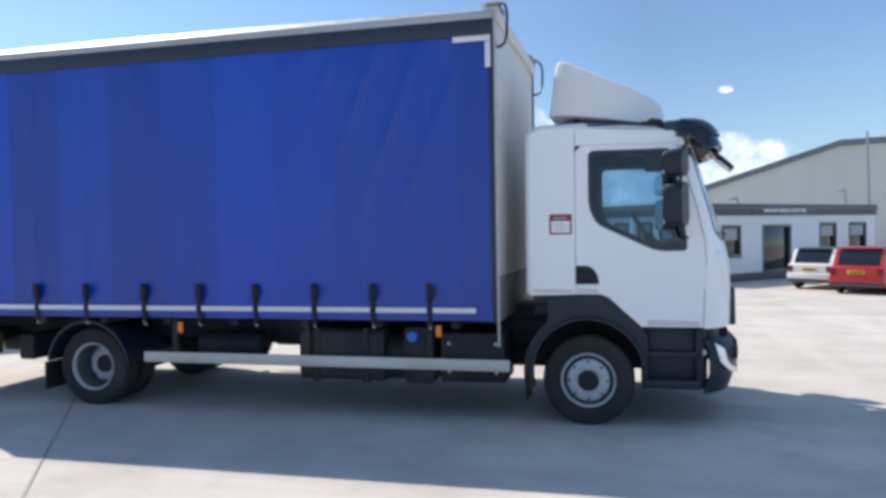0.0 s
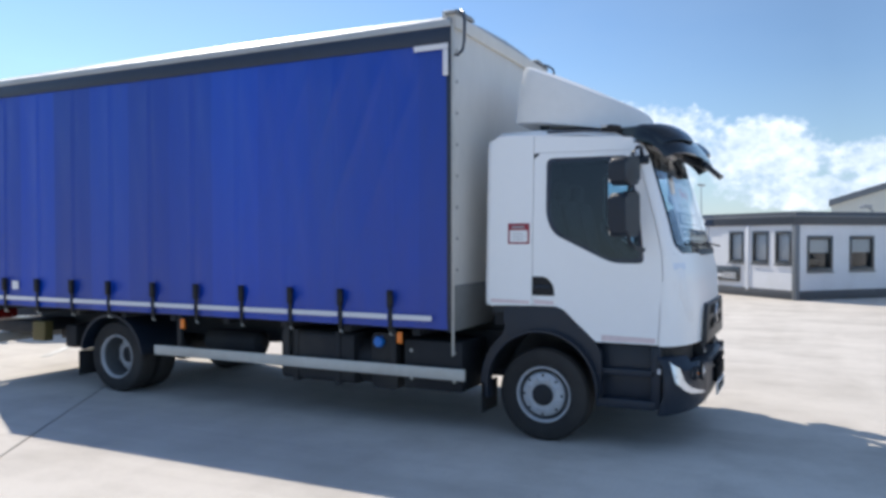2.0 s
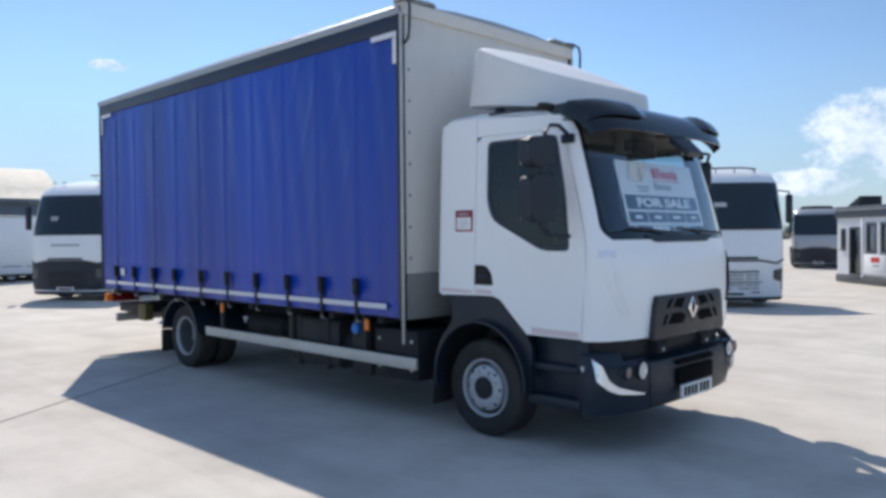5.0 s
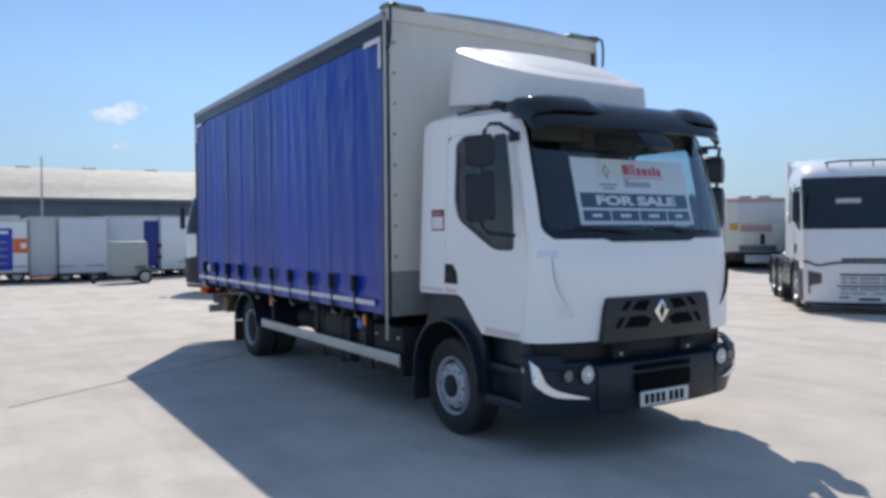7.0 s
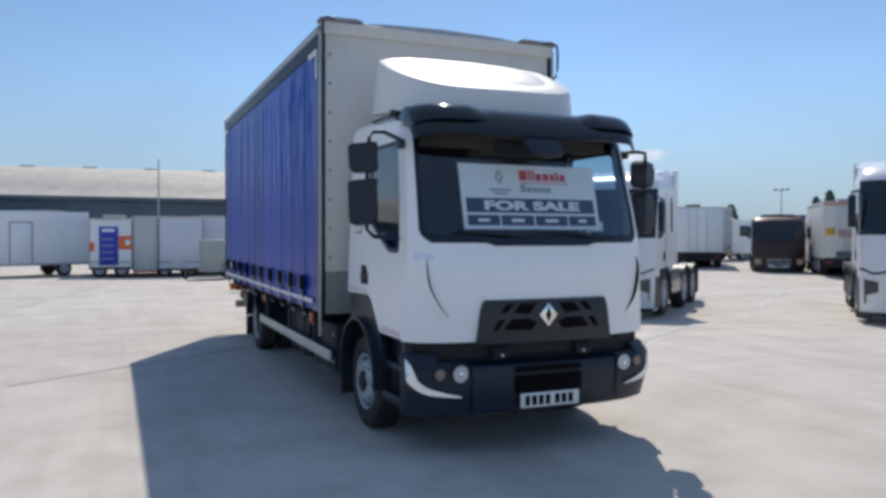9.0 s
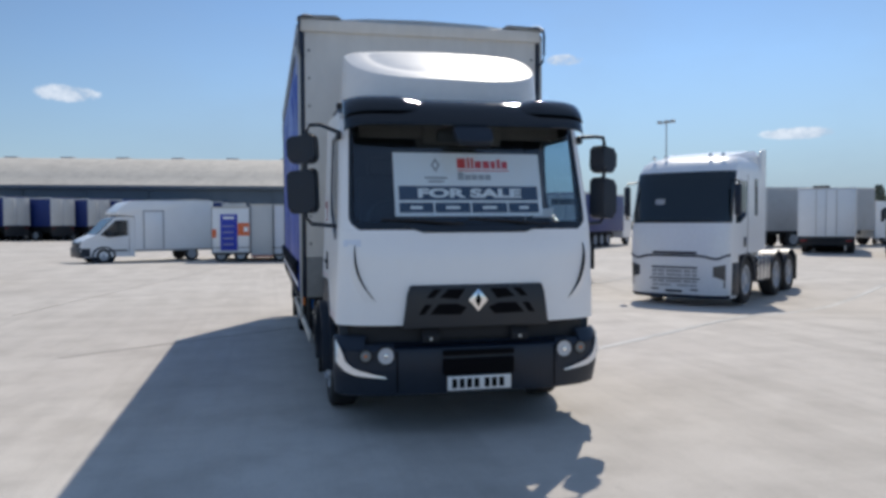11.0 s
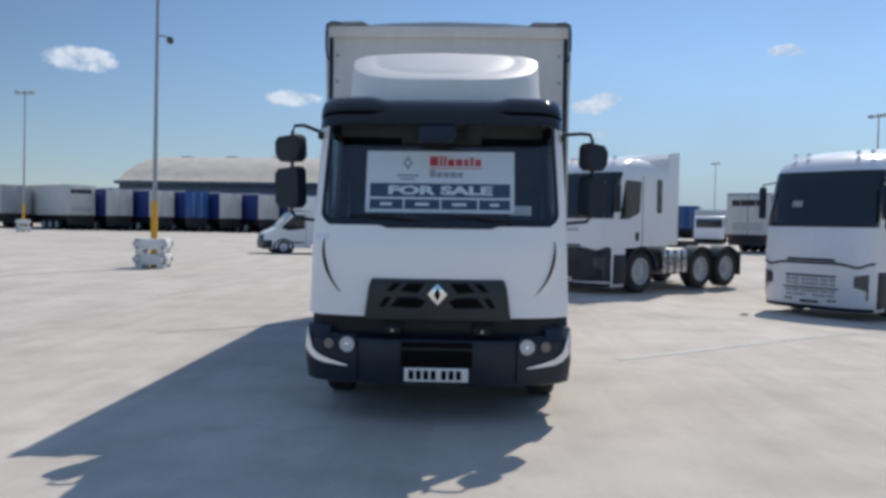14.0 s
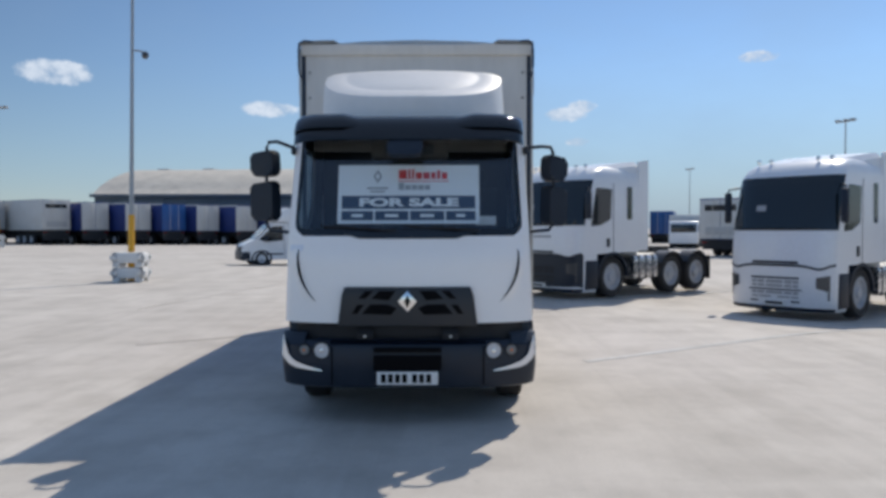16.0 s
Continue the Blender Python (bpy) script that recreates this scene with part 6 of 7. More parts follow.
rigid_box("red box lorry far across the yard", 5.0, 3.0, CARRED, CARRED, facing(-46.0, 47.5, -45))
far_van = box_van("pale van far off between the lorries", length=4.6)
far_van.matrix_basis = facing(-40.6, 41.8, 138) @ Matrix.Diagonal((0.8, 0.85, 0.66, 1))
copy_thing(navy_trailer, facing(-41.5, 68.0, 40))


def small_trailer(label, wide, low, top, paint, place, wheels=(), deep=3.6, foot=CHASSIS):
    """A low twin-axle box trailer, its long side at x = 0 facing +x and running from y = 0 to y = wide."""
    t = thing("small_box_trailer", label, "trailer", place, group="small trailers in a row")
    b = part("box_body", box(-deep, 0, 0.0, wide, low, top, 0.04), paint, t)
    part("top_trim", box(-deep + 0.02, 0.012, 0.01, wide - 0.01, top - 0.07, top + 0.012, 0.01), GALV, b, "thin bright roof trim")
    for y in (0.0, wide - 0.05):
        part("corner_trim", box(-0.05, 0.012, y, y + 0.05, low, top - 0.07, 0.008), GREYBOX, b)
    part("sill", box(-deep + 0.02, 0.01, 0.02, wide - 0.02, low - 0.09, low - 0.002, 0.01), foot, t, "chassis sill")
    for y in wheels:
        for x, s_ in ((-0.16, 1), (-deep + 0.16, -1)):
            bm = lathe([(-0.10, 0.18), (-0.10, 0.28), (-0.07, 0.31), (0.07, 0.31), (0.10, 0.28), (0.09, 0.19)], (x, y, 0.31), axis="x", seg=22, caps=(True, True))
            w = part("wheel", bm, RUBBER, t)
            part("rim", lathe([(0.0, 0.19), (s_ * 0.02, 0.17), (s_ * 0.02, 0.01)], (x + s_ * 0.092, y, 0.31), axis="x", seg=18), RIM, w)
        part("mudguard", box(-0.26, 0.02, y - 0.36, y + 0.36, 0.64, 0.67, 0.01), PLASTIC, t)
    part("prop_leg", box(-deep * 0.5 - 0.04, -deep * 0.5 + 0.04, wide * 0.12, wide * 0.12 + 0.08, 0.0, low, 0.01), GALV, t)
    part("prop_leg", box(-deep * 0.5 - 0.04, -deep * 0.5 + 0.04, wide * 0.86, wide * 0.86 + 0.08, 0.0, low, 0.01), GALV, t)
    return t, b


ROWX = -30.6
poster, pb = small_trailer("small white twin-axle trailer carrying a blue poster", 1.72, 0.42, 2.52, FLEETWHITE, facing(ROWX, -4.06, 0), (0.42, 1.30))
sheet_ = part("poster", box(0.013, 0.022, 0.40, 1.16, 0.52, 2.18, 0.002), POSTERBLUE, pb, "blue poster with white print")
part("print_bar", box(0.022, 0.026, 0.52, 1.02, 1.96, 2.08), SIGNWHITE, sheet_)
for k in range(4):
    part("print_bar", box(0.022, 0.026, 0.50, 0.98, 1.62 - 0.28 * k, 1.66 - 0.28 * k), GREYBOX, sheet_)
part("sticker", box(0.013, 0.022, 0.03, 0.22, 1.12, 1.50, 0.002), POSTERORANGE, pb, "orange square")
st = part("sticker", box(0.013, 0.022, 1.17, 1.70, 1.20, 1.78, 0.002), POSTERORANGE, pb, "orange square with a white mark")
part("print_bar", box(0.022, 0.026, 1.44, 1.64, 1.38, 1.60), SIGNWHITE, st)
part("roof_hatch", box(-1.9, -1.0, 0.55, 1.5, 2.52, 2.70, 0.04), OFFWHITE, poster, "cream roof hatch")
small_trailer("plain pale grey box trailer on a reddish chassis", 1.02, 0.30, 2.66, GREYPALE, facing(ROWX - 0.1, -2.32, 0), (), foot=REDFOOT)
small_trailer("plain white twin-axle box trailer beside the others", 1.88, 0.36, 2.66, SHADEDWHITE, facing(ROWX, -1.27, 0), (0.26, 1.36))
eb = small_trailer("white box trailer with a navy end panel", 2.12, 0.34, 2.72, SHADEDWHITE, facing(ROWX - 0.6, 0.64, 0), (0.5,))[1]
part("end_panel", box(0.013, 0.024, 1.50, 2.10, 0.40, 2.52, 0.004), NAVYPANEL, eb, "navy end panel")
lb = small_trailer("pale box trailer at the end of the row", 3.4, 0.34, 2.70, FLEETWHITE, facing(ROWX - 0.5, 2.80, 0), (1.1, 2.0))[1]
for z in (1.30, 0.80):
    part("side_lamp", box(0.0, 0.03, -0.10, 0.06, z, z + 0.18, 0.01), REDLENS, lb)


# ---- cars ----
def car(label, paint, place, roof_paint=None, length=3.9, width=1.74, height=1.45):
    """A small hatchback seen from behind: its tail at x = 0 facing +x."""
    t = thing("car", label, "car", place, group="cars by the sales cabin")
    w = width / 2
    rings = []
    for x, zb, zs, k in ((0.0, 0.35, 0.85, 0.90), (-0.12, 0.24, 0.92, 0.97), (-0.9, 0.2, 0.94, 1.0), (-2.6, 0.2, 0.92, 1.0), (-length + 0.35, 0.22, 0.84, 0.96), (-length, 0.32, 0.66, 0.82)):
        rings.append([(x, -w * k, zb), (x, -w * k, (zb + zs) / 2), (x, -w * k * 0.97, zs - 0.05), (x, -w * k * 0.85, zs), (x, w * k * 0.85, zs), (x, w * k * 0.97, zs - 0.05), (x, w * k, (zb + zs) / 2), (x, w * k, zb)])
    b = part("body", loft(rings), paint, t)
    top = [(-0.16, 0.90, 0.86), (-0.42, height - 0.10, 0.76), (-0.62, height, 0.72), (-2.0, height - 0.01, 0.72), (-2.75, 0.92, 0.84)]
    part("glasshouse", loft([[(x, -w * k, z - 0.02), (x, -w * k * 0.9, z), (x, w * k * 0.9, z), (x, w * k, z - 0.02), (x, w * 0.9, 0.86), (x, -w * 0.9, 0.86)] for x, z, k in top]), DARKGLASS, b, "dark windows")
    part("roof", loft([[(x, -w * 0.70, z), (x, -w * 0.5, z + 0.022), (x, w * 0.5, z + 0.022), (x, w * 0.70, z)] for x, z in ((-0.40, height - 0.06), (-0.62, height), (-2.0, height - 0.01), (-2.2, height - 0.09))]), roof_paint or paint, b)
    for s in (-1, 1):
        part("rear_lamp", box(-0.10, 0.02, s * w * 0.68, s * w * 0.90, 0.62, 0.84, 0.02), REDLENS, b, "red rear lamp")
        part("rear_pillar", prism([(-0.14, 0.88), (-0.46, height - 0.04), (-0.60, height - 0.02), (-0.36, 0.88)], "y", s * w * 0.72, s * w * 0.86), paint, b)
        pale_wheel(t, -0.72, s * (w - 0.12), s, 0.31, 0.21)
        pale_wheel(t, -length + 0.75, s * (w - 0.12), s, 0.31, 0.21)
    part("bumper", box(-0.25, 0.06, -w * 0.93, w * 0.93, 0.36, 0.58, 0.05), paint, b)
    part("bumper_skirt", box(-0.3, 0.045, -w * 0.88, w * 0.88, 0.24, 0.37, 0.03), CARGREY, b, "dark bumper skirt")
    part("spoiler", box(-0.62, -0.34, -w * 0.66, w * 0.66, height - 0.05, height + 0.005, 0.015), roof_paint or paint, b)
    pl = part("number_plate", box(0.0, 0.03, -0.26, 0.26, 0.66, 0.77, 0.004), PLATEYELLOW, b, "yellow rear number plate")
    part("mark", box(0.03, 0.032, -0.2, 0.2, 0.69, 0.74), PRINT_RECESS, pl)
    return t


car("white hatchback with a black roof parked tail out", CARWHITE, facing(3.72, 15.1, -128) @ Matrix.Scale(0.79, 4), roof_paint=CARGREY)
car("red hatchback parked tail out beside the white one", CARRED, facing(4.45, 13.3, -125) @ Matrix.Scale(0.79, 4), length=4.2, width=1.8, height=1.5)
car("blue van-like car parked behind the tractor units", LORRYBLUE, facing(-14.2, 24.2, -55), length=4.6, width=1.95, height=2.1)
car("white car far off among the lorries", CARWHITE, facing(-32.3, 40.2, -45), length=4.3)
car("grey car far off among the lorries", CARGREY, facing(-39.0, 49.6, -45), length=4.3)


# ---- sales cabin: an L of two long faces under a dark fascia ----
OFF = facing(0.32, 16.5, 46.8)
cabin = thing("sales_cabin", "white single-storey sales cabin with a dark grey fascia and black-framed windows", "building", OFF, kind="structure")
LONG, SHORT, HIGH, FOOT, TOP = 8.5, 11.13, 2.53, 0.26, 2.15


def cabin_wall(name, u0, u1, holes, place, thick):
    return part(name, panel([(u0, FOOT), (u1, FOOT), (u1, TOP), (u0, TOP)], [[(a, c), (b, c), (b, d), (a, d)] for a, b, c, d in holes], place, thick), WALLWHITE, cabin, "white cabin wall")


front_holes = [(0.46, 1.33, 0.87, 1.79), (2.09, 2.97, 0.87, 1.79), (4.21, 5.70, 0.28, 1.79), (7.51, 8.47, 0.92, 1.84), (9.40, 10.47, 0.92, 1.84)]
side_holes = [(0.20, 0.72, 1.07, 1.93), (1.07, 1.63, 1.07, 1.93), (2.09, 2.62, 1.07, 1.93), (3.85, 4.42, 1.07, 1.93), (4.65, 5.13, 1.07, 1.93), (5.62, 6.02, 1.07, 1.93), (6.34, 6.77, 1.07, 1.93), (7.19, 7.73, 0.28, 1.80), (8.03, 8.22, 1.15, 1.75)]
w_front = cabin_wall("wall", 0, SHORT, front_holes, lambda u, v: (u, 0, v), -0.12)
w_side = cabin_wall("wall", 0, LONG, side_holes, lambda u, v: (0, u, v), 0.12)
part("wall", box(SHORT - 0.12, SHORT, 0.13, LONG, FOOT, TOP), WALLWHITE, cabin)
part("wall", box(0.13, SHORT - 0.13, LONG - 0.12, LONG, FOOT, TOP), WALLWHITE, cabin)
part("roof", box(-0.1, SHORT + 0.1, -0.1, LONG + 0.1, HIGH - 0.16, HIGH - 0.10, 0.01), CLADGREY, cabin, "flat grey roof")
part("ceiling", box(0.1, SHORT - 0.1, 0.1, LONG - 0.1, TOP + 0.01, TOP + 0.08), WALLWHITE, cabin)
part("floor", box(0.1, SHORT - 0.1, 0.1, LONG - 0.1, 0.18, FOOT), SKIRT, cabin)
for x0, x1, y0, y1 in ((-0.06, SHORT + 0.06, -0.06, 0.0), (-0.06, 0.0, 0.0, LONG + 0.06), (SHORT, SHORT + 0.06, 0.0, LONG + 0.06)):
    part("fascia", box(x0, x1, y0, y1, TOP, HIGH, 0.01), FASCIA, cabin, "dark grey fascia board")
    part("plinth", box(x0 + 0.03, x1 - 0.002, y0 + 0.03, y1, 0.0, FOOT, 0.01), SKIRT, cabin, "dark grey plinth skirt")
part("corner_post", box(-0.05, 0.10, -0.05, 0.10, 0.0, TOP, 0.01), CLADGREY, cabin)
for u in (1.86, 3.70, 5.37, 7.02):
    part("joint_cover", box(-0.04, 0.0, u - 0.06, u + 0.06, 0.2, TOP, 0.005), WALLWHITE, cabin)


BLIND = mat("pale_blind", (0.40, 0.42, 0.42), 0.7, vary=0.08)
# flat grey, set before each side pane for its pale tone
PANEGREY = mat("grey_pane_sheet", (0.33, 0.36, 0.385), 0.35, vary=0.12, coat=0.3)


def window(parent, a, b, c, d, front):
    """A black-framed window with its pane, set in an opening of the cabin."""
    def bx(u0, u1, v0, v1, z0, z1):
        return box(u0, u1, v0, v1, z0, z1, 0.004) if front else box(v0, v1, u0, u1, z0, z1, 0.004)

    f = part("window", bx(a, b, 0.06, 0.075, c, d), DARKGLASS, parent, "dark window pane")
    for u0, u1, z0, z1 in ((a - 0.05, a + 0.03, c - 0.05, d + 0.05), (b - 0.03, b + 0.05, c - 0.05, d + 0.05), (a + 0.03, b - 0.03, c - 0.05, c + 0.03), (a + 0.03, b - 0.03, d - 0.03, d + 0.05)):
        part("frame", bx(u0, u1, -0.025, 0.07, z0, z1), CARGREY, f)
    part("sill", bx(a - 0.08, b + 0.08, -0.05, -0.026, c - 0.10, c - 0.062), CARGREY, f)
    if d - c < 1.2 and not front:
        part("blind", bx(a + 0.035, b - 0.035, 0.052, 0.057, c + 0.035, d - 0.035), PANEGREY, f, "grey sheet before the pane")
    elif d - c < 1.2:
        part("blind", bx(a + 0.055, b - 0.055, 0.052, 0.057, (c + d) / 2 + 0.02, d - 0.055), BLIND, f, "pale roller blind")


for a, b, c, d in front_holes:
    window(w_front, a, b, c, d, True)
for a, b, c, d in side_holes:
    window(w_side, a, b, c, d, False)
sgn = part("sign_board", box(3.50, 7.15, -0.085, -0.062, 2.17, 2.47, 0.004), FASCIA, cabin, "dark sign board with white lettering")
words("GROUP SALES CENTRE", 0.175, Matrix.Translation((5.32, -0.088, 2.32)) @ Matrix.Rotation(radians(90), 4, "X") @ Matrix.Diagonal((1.35, 1, 1, 1)), SIGNWHITE, sgn)
sgn2 = part("sign_board", box(-0.085, -0.062, 3.35, 5.85, 2.17, 2.51, 0.004), SIGNNAVY, cabin, "dark sign board with white marks")
for k in range(10):
    part("mark", box(-0.092, -0.085, 3.70 + 0.19 * k, 3.83 + 0.19 * k, 2.28, 2.41), SIGNWHITE, sgn2)
for u0, u1 in ((2.18, 3.30), (3.96, 5.03)):
    ad = part("poster", box(-0.05, -0.02, u0, u1, 0.42, 0.88, 0.004), CARGREY, cabin, "dark advert panel with white print")
    part("print_bar", box(-0.054, -0.05, u0 + 0.15, u1 - 0.38, 0.50, 0.70), GREYBOX, ad)
    part("print_bar", box(-0.054, -0.05, u0 + 0.30, u1 - 0.15, 0.56, 0.64), SIGNWHITE, ad)
red_ad = part("poster", box(-0.05, -0.02, 5.75, 6.90, 0.34, 0.98, 0.004), SIGNWHITE, cabin, "white panel with red print")
part("print_bar", box(-0.054, -0.05, 6.05, 6.50, 0.72, 0.88), SIGNRED, red_ad)
part("print_bar", box(-0.054, -0.05, 6.10, 6.40, 0.58, 0.64), GREYBOX, red_ad)
part("roof_hood", prism([(8.15, HIGH - 0.1), (7.20, HIGH - 0.1), (7.20, 2.86)], "x", 0.0, 0.75, 0.01), CHASSIS, cabin, "black wedge-shaped roof hood")

# ---- beige shed with a low-pitched gable behind the cabin ----
SHED = plumb(1.6, 36.0, -4.5)
shed = thing("portal_shed", "large beige clad shed with a grey-trimmed gable", "building", SHED, kind="structure")
gable = [(0, 0), (27, 0), (27, 3.6), (12.4, 5.85), (7.8, 5.80), (0, 3.5)]
part("wall", prism(gable, "y", 0, 30), BEIGE, shed, "beige profiled cladding")
for k in range(44):
    x = 0.3 + 0.6 * k
    top = 3.5 + x * 2.3 / 7.8 if x < 7.8 else (5.78 if x < 12.4 else 5.78 - (x - 12.4) * 2.25 / 14.6)
    part("cladding_rib", box(x - 0.05, x + 0.05, -0.012, -0.002, 0.05, top - 0.3), BEIGE, shed)
for (x0, z0), (x1, z1) in (((-0.1, 3.46), (7.8, 5.82)), ((7.8, 5.82), (12.4, 5.87)), ((12.4, 5.87), (27.2, 3.56))):
    part("verge_trim", prism([(x0, z0 - 0.1), (x1, z1 - 0.1), (x1, z1 + 0.22), (x0, z0 + 0.22)], "y", -0.15, 30.1), CLADGREY, shed, "grey verge trim")

# ---- long arched warehouse beyond the trailers ----
WARE = Matrix.Translation((-82.3, -40.6, 0.15)) @ PLUMB @ Matrix.Rotation(radians(81), 4, "Z")
ware = thing("arched_warehouse", "long warehouse with a weathered arched roof and blue-grey wall", "building", WARE, kind="structure")
WL, WD, EAVE, RIDGE = 61.0, 24.0, 5.55, 9.4
arc = [(WD * k / 16, EAVE + (RIDGE - EAVE) * math.sin(math.pi * k / 16) ** 0.8) for k in range(17)]
part("wall", box(0, WL, 0, WD, 0, EAVE, 0.02), SHEDWALL, ware, "blue-grey long wall")
part("roof", prism([(-0.4, EAVE - 0.05)] + arc + [(WD + 0.4, EAVE - 0.05)], "x", -0.3, WL + 0.3), ARCHROOF, ware, "weathered pale arched roof")
part("gutter", box(-0.3, WL + 0.3, -0.55, -0.15, EAVE - 0.35, EAVE + 0.02, 0.03), SHEDWALL, ware)
for k in range(9):
    x = 2.3 + 6.3 * k
    part("roof_vent", box(x - 0.7, x + 0.7, WD * 0.46, WD * 0.54, RIDGE - 0.05, RIDGE + 0.16, 0.05), GREYBOX, ware, "grey ridge ventilator")
    part("wall_post", box(x - 0.1, x + 0.1, -0.1, -0.002, 0, EAVE - 0.4), SHEDWALL, ware)
annex = thing("flat_annex", "flat-roofed grey block beside the arched warehouse", "building", WARE, kind="structure")
part("wall", box(-26, -0.8, 6, 20, 0, 4.0, 0.02), SHEDWALL, annex)
part("block", box(-2.4, -0.7, 6.5, 12, 0, 7.8, 0.02), SHEDWALL, annex, "pale grey stair block")
part("parapet", box(-26.2, -0.7, 5.8, 20.2, 4.0, 4.4, 0.02), CLADGREY, annex)


# ---- lamp posts and barriers ----
def lamp_post(x, y, height, heads=True, turn=0.0, lower_yellow=False):
    t = thing("lamp_post", "tall galvanised yard light column" if heads else ("tall grey camera post with a yellow foot" if lower_yellow else "slim plain grey pole"), "lamp post", plumb(x, y, turn), group="yard lamp posts")
    p = part("pole", lathe([(0.0, 0.085), (height * 0.3, 0.07), (height, 0.045)], (0, 0, 0), axis="z", seg=14), POLE, t)
    part("base_plate", box(-0.2, 0.2, -0.2, 0.2, 0, 0.03, 0.005), POLE, t)
    if heads:
        part("crossbar", box(-0.08, 0.08, -0.75, 0.75, height - 0.02, height + 0.06, 0.01), POLE, t)
        for y0 in (-0.72, -0.1, 0.42):
            part("floodlight", box(-0.12, 0.22, y0, y0 + 0.32, height + 0.06, height + 0.18, 0.02), GREYBOX, t, "floodlight head")
    if lower_yellow:
        part("yellow_sleeve", lathe([(0.95, 0.105), (2.15, 0.095), (2.16, 0.075)], (0, 0, 0), axis="z", seg=16), YELLOW, t, "yellow painted sleeve")
        part("yellow_sleeve", lathe([(0.03, 0.105), (0.94, 0.105)], (0, 0, 0), axis="z", seg=16), YELLOW, t)
    return t


post = lamp_post(-18.15, -9.85, 10.5, heads=False, lower_yellow=True)
arm = part("camera_arm", rod([(0.0, 0.0, 7.45), (0.05, 0.25, 7.42), (0.08, 0.42, 7.36)], 0.03, 8), POLE, post)
part("dome_camera", lathe([(0.0, 0.03), (-0.05, 0.10), (-0.15, 0.115), (-0.22, 0.08), (-0.25, 0.01)], (0.08, 0.45, 7.40), axis="z", seg=16), CARGREY, arm, "dark dome camera")
lamp_post(-51.2, -33.6, 10.5, lower_yellow=True)
for x, y, h, turn in ((-10.4, 51.0, 8.9, -15), (-10.5, 82.0, 7.5, -15), (-49.4, 29.3, 9.4, -60), (-103.0, 35.0, 10.0, -60), (-51.7, 58.2, 6.3, -49)):
    lamp_post(x, y, h, turn=turn)
lamp_post(-52.0, -0.2, 7.0, heads=False)
lamp_post(8.16, 26.0, 5.55, heads=False)


def barrier_stack(x, y, turn):
    """Two courses of interlocking barrier blocks, four a course, round the foot of a post."""
    t = thing("barrier_stack", "pale stacked crash-barrier blocks round a post", "barrier", facing(x, y, turn), group="barrier stacks")
    for z in (0.0, 0.52):
        for k in range(4):
            a = Matrix.Rotation(radians(90 * k), 4, "Z")
            bm = box(-0.62, 0.62, 0.36, 0.62, z + 0.14, z + 0.5, 0.05)
            box(-0.55, -0.32, 0.37, 0.61, z, z + 0.15, 0.02, bm=bm)
            box(0.32, 0.55, 0.37, 0.61, z, z + 0.15, 0.02, bm=bm)
            box(-0.72, -0.60, 0.42, 0.56, z + 0.24, z + 0.40, 0.03, bm=bm)
            box(0.60, 0.72, 0.42, 0.56, z + 0.24, z + 0.40, 0.03, bm=bm)
            bm.transform(Matrix.Diagonal((0.76, 0.76, 0.93, 1)) @ a)
            part("barrier_block", bm, BARRIER, t)
    return t


barrier_stack(-18.15, -9.85, 8)
barrier_stack(-51.2, -33.6, 30)

# ---- painted bay lines and slab joints ----
LINE = mat("worn_white_line", (0.55, 0.54, 0.51), 0.8, vary=0.25, dirt=(0.36, 0.34, 0.31), dirt_amount=0.9, fine=8.0)
JOINT = mat("dark_joint_filler", (0.37, 0.345, 0.31), 0.9, vary=0.3, dirt=(0.2, 0.19, 0.17), dirt_amount=0.6)


def strip(name, a, b, width, material, label):
    a, b = Vector((*a, 0)), Vector((*b, 0))
    d = (b - a).normalized()
    n = Vector((-d.y, d.x, 0)) * width / 2
    bm = bmesh.new()
    count = max(2, int((b - a).length / 0.6))
    rails = []
    for k in range(count + 1):
        p = a + (b - a) * (k / count)
        z = ground_z(p.x, p.y)
        rails.append([bm.verts.new((q.x, q.y, z + dz)) for q, dz in ((p - n, 0.001), (p - n, 0.006), (p + n, 0.006), (p + n, 0.001))])
    for p, q in zip(rails, rails[1:]):
        for i in range(3):
            bm.faces.new((p[i], p[i + 1], q[i + 1], q[i]))
    bm.faces.new(rails[0]), bm.faces.new(rails[-1])
    return solo(name, bm, material, label, "marking", "structure")


strip("bay_line", (-3.2, 2.1), (-13.0, 17.0), 0.12, LINE, "faded white bay line on concrete")
strip("bay_line", (-9.5, 0.2), (-22.0, 19.0), 0.12, LINE, "faded white bay line on concrete")
strip("slab_joint", (-4.6, -4.2), (-9.5, 2.9), 0.018, JOINT, "dark joint between concrete slabs")
strip("slab_joint", (-9.6, -6.2), (-30.0, -2.0), 0.016, JOINT, "dark joint between concrete slabs")

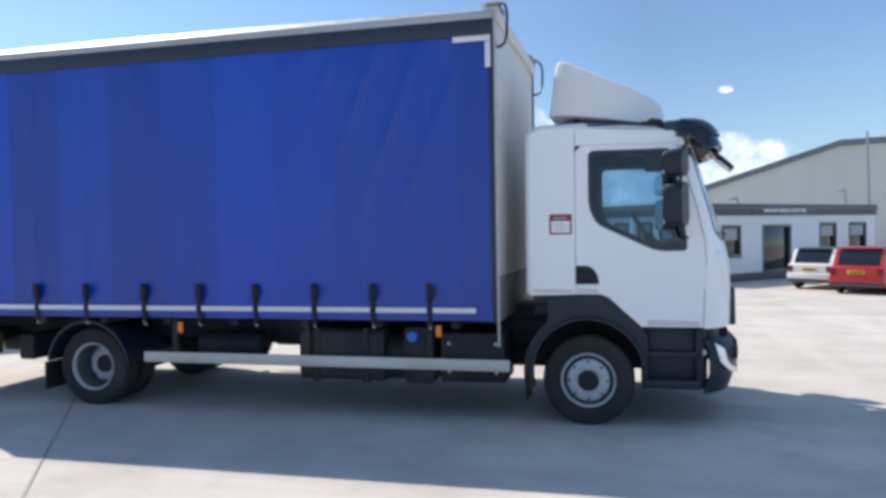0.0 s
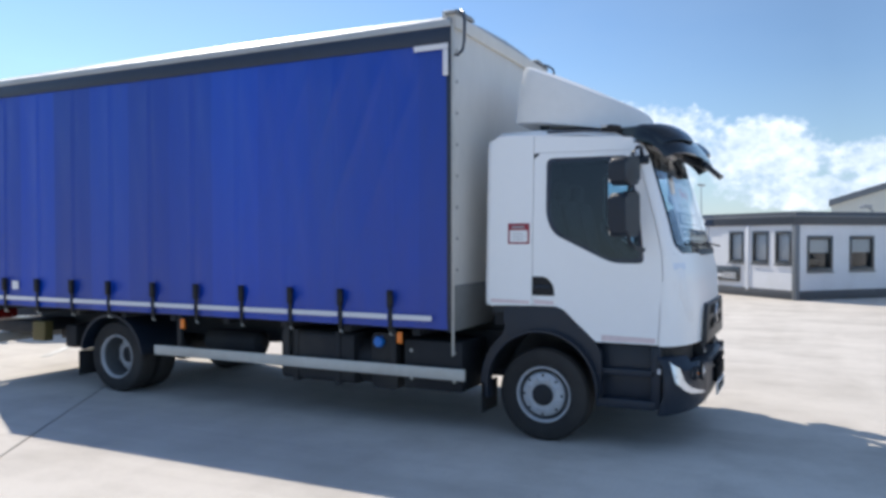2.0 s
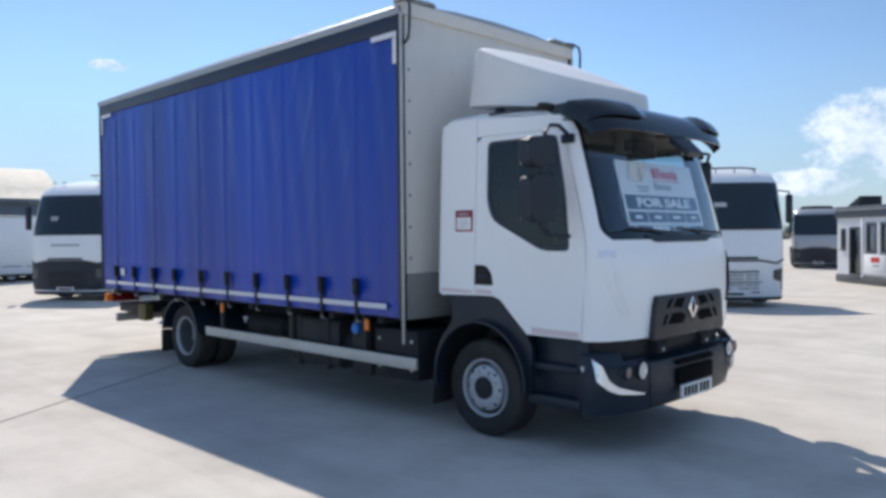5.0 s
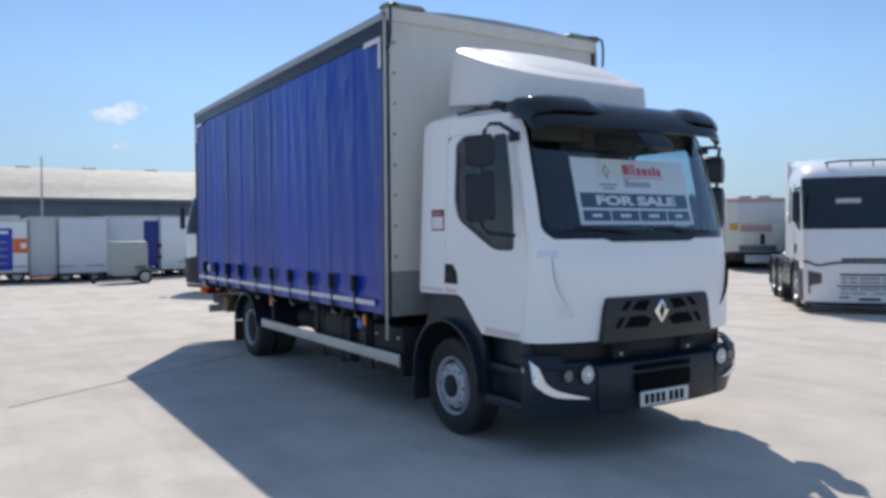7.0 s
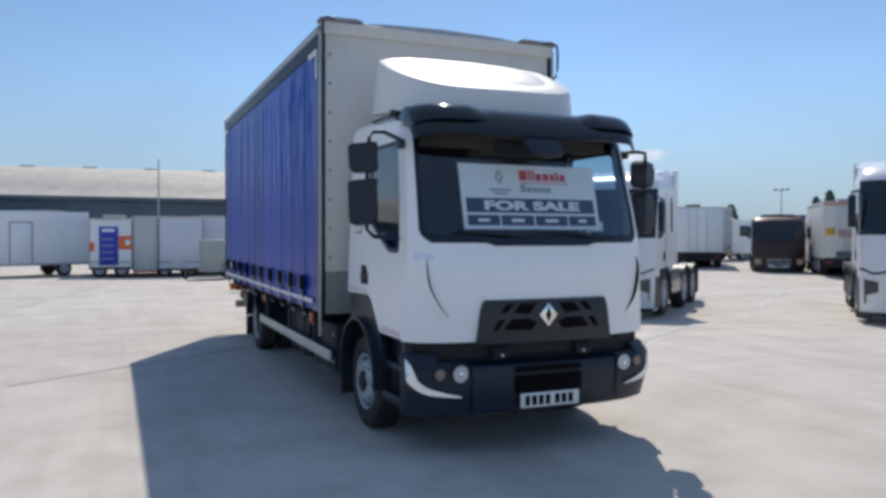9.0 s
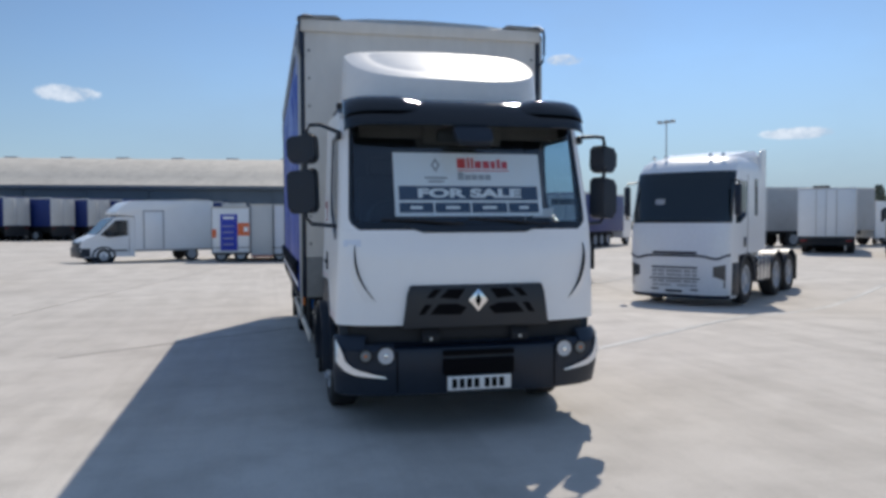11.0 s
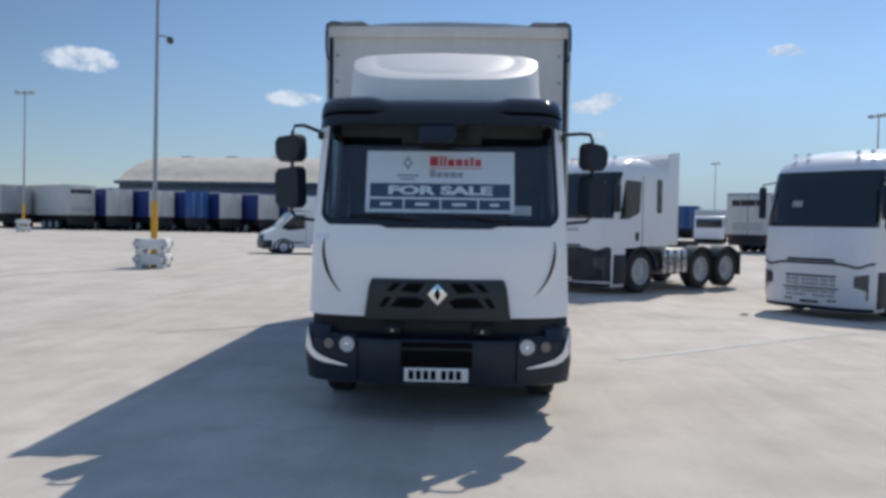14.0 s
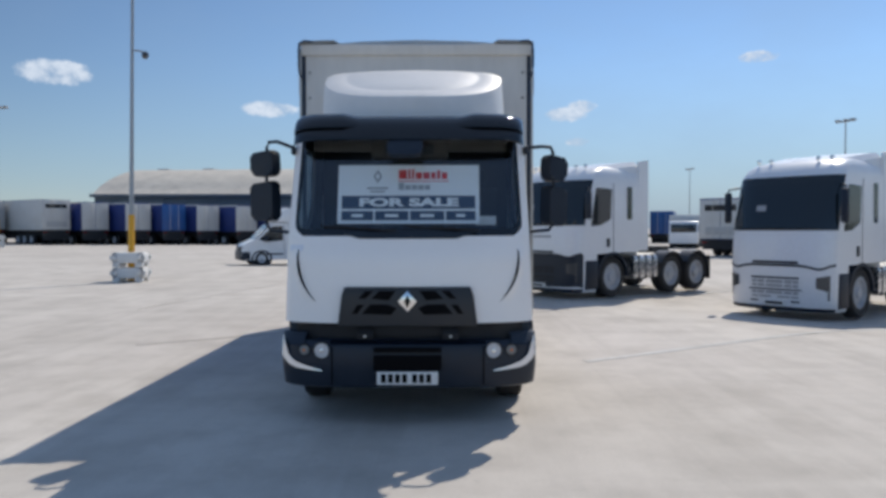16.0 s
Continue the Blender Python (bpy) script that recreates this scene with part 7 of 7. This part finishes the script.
# ---- distant tree line ----
def tree_line(seed, spots, label):
    """Hedge and trees far off: thousands of small leaf clumps, thick at the foot and ragged at the top."""
    rnd = random.Random(seed)
    verts, faces = [], []
    for cx, cy, r, h in spots:
        tops = [(rnd.uniform(-r, r), rnd.uniform(0.45, 1.0) * h, rnd.uniform(0.8, 2.0)) for _ in range(5)]
        for _ in range(650):
            dx = rnd.uniform(-r, r)
            cap = max(hh * max(0.15, 1 - ((dx - mx) / ww) ** 2) for mx, hh, ww in tops)
            m = Vector((cx + dx * 0.75, cy + dx * 0.6 + rnd.uniform(-1, 1), cap * rnd.random() ** 0.7))
            u = Vector((rnd.uniform(-1, 1), rnd.uniform(-1, 1), rnd.uniform(-0.6, 0.6))).normalized() * rnd.uniform(0.15, 0.42)
            v = u.orthogonal().normalized() * rnd.uniform(0.12, 0.3)
            n0 = len(verts)
            verts += [m - u, m + v, m + u, m - v]
            faces.append((n0, n0 + 1, n0 + 2, n0 + 3))
    d = bpy.data.meshes.new("tree_line")
    d.from_pydata(verts, [], faces)
    d.materials.append(FOLIAGE)
    return tagged(new("tree_line", d), label, "trees", "", "stuff")


rnd = random.Random(4)
tree_line(1, [(-70 - 4.5 * k + rnd.uniform(-2, 2), 150 - 7 * k + rnd.uniform(-3, 3), rnd.uniform(4, 7), rnd.uniform(2.2, 4.5)) for k in range(20)], "distant row of hazy green trees")
tree_line(2, [(-100 + rnd.uniform(-3, 3), -62 - 6 * k, rnd.uniform(4, 6), rnd.uniform(3.2, 5)) for k in range(6)], "distant green trees beyond the trailers")
tree_line(3, [(-60 + 5 * k, 160 + rnd.uniform(-4, 4), rnd.uniform(4, 6), rnd.uniform(3, 5)) for k in range(10)], "low distant hedge")


def far_tree(x, y, height, wide, seed):
    """A slim pale tree: tapered trunk, limbs and a crown of many small leaf clumps with gaps."""
    rnd_ = random.Random(seed)
    t = thing("tree", "tall slim pale green tree beyond the yard", "tree", facing(x, y, seed * 40), group="far trees")
    bm = rod([(0, 0, 0), (0.05, 0.02, height * 0.5), (0.0, 0.1, height * 0.95)], 0.16, 8)
    for k in range(9):
        z, a_ = height * (0.2 + 0.08 * k), rnd_.uniform(0, 6.28)
        rod([(0, 0, z), (wide * 0.35 * math.cos(a_), wide * 0.35 * math.sin(a_), z + height * 0.13)], 0.05, 5, bm=bm)
    part("trunk", bm, BARK, t)
    verts, faces = [], []
    for _ in range(2200):
        f = rnd_.random()
        z = height * (0.04 + 0.96 * f)
        r_ = wide * 0.5 * (math.sin(math.pi * (0.12 + 0.86 * f)) ** 0.6) * rnd_.random() ** 0.5
        a_ = rnd_.uniform(0, 6.28)
        m = Vector((r_ * math.cos(a_), r_ * math.sin(a_), z))
        u = Vector((rnd_.uniform(-1, 1), rnd_.uniform(-1, 1), rnd_.uniform(-1, 1))).normalized() * rnd_.uniform(0.10, 0.26)
        v = u.orthogonal().normalized() * rnd_.uniform(0.08, 0.2)
        n0 = len(verts)
        verts += [m - u, m + v, m + u, m - v]
        faces.append((n0, n0 + 1, n0 + 2, n0 + 3))
    d = bpy.data.meshes.new("crown")
    d.from_pydata(verts, [], faces)
    d.materials.append(FOLIAGE)
    ob = new("crown", d)
    ob.parent = t


BARK = mat("tree_bark", (0.12, 0.10, 0.08), 0.9, vary=0.2)
far_tree(-75.0, 90.0, 7.4, 1.9, 1)
far_tree(-73.9, 90.6, 7.0, 1.7, 2)
far_tree(-72.7, 90.0, 8.2, 2.0, 3)
far_tree(-70.4, 90.5, 6.6, 2.6, 4)
far_tree(-45.0, 45.2, 4.3, 1.3, 5)

# small floodlights on slanting arms along the cabin roof
for u, tip in ((3.5, 0.16), (9.75, 0.50)):
    arm = part("floodlight_arm", rod([(u, 0.3, HIGH - 0.12), (u - 0.7, 0.0, HIGH + tip)], 0.025, 6), POLE, cabin, "slanting floodlight arm")
    part("floodlight", box(u - 0.98, u - 0.66, -0.1, 0.1, HIGH + tip - 0.03, HIGH + tip + 0.06, 0.02), GREYBOX, arm)

# small pale utility trailer beside the vans
small = thing("utility_trailer", "small grey-green box trailer standing before the others", "trailer", facing(-27.3, 1.38, 90))
sb = part("box_body", box(-1.2, 0, -0.78, 0.78, 0.30, 1.60, 0.05), UTILGREY, small)
part("rear_door", box(0.0, 0.025, -0.70, 0.70, 0.50, 1.42, 0.01), GREYBOX, sb)
part("chassis", box(-1.25, 0.03, -0.6, 0.6, 0.22, 0.298, 0.01), CHASSIS, small)
part("drawbar", rod([(-1.2, 0, 0.28), (-1.9, 0, 0.34)], 0.04, 8), CHASSIS, small)
for s in (-1, 1):
    pale_wheel(small, -0.12, s * 0.86, s, 0.27, 0.17)
    part("mudguard", box(-0.48, 0.24, s * 0.785, s * 0.96, 0.60, 0.64, 0.015), PLASTIC, small)
part("jockey_wheel", lathe([(-0.03, 0.09), (0.03, 0.09)], (-1.8, 0, 0.09), seg=14), RUBBER, small)
part("jockey_post", rod([(-1.8, 0.045, 0.09), (-1.8, 0.0, 0.55)], 0.02, 6), POLE, small)
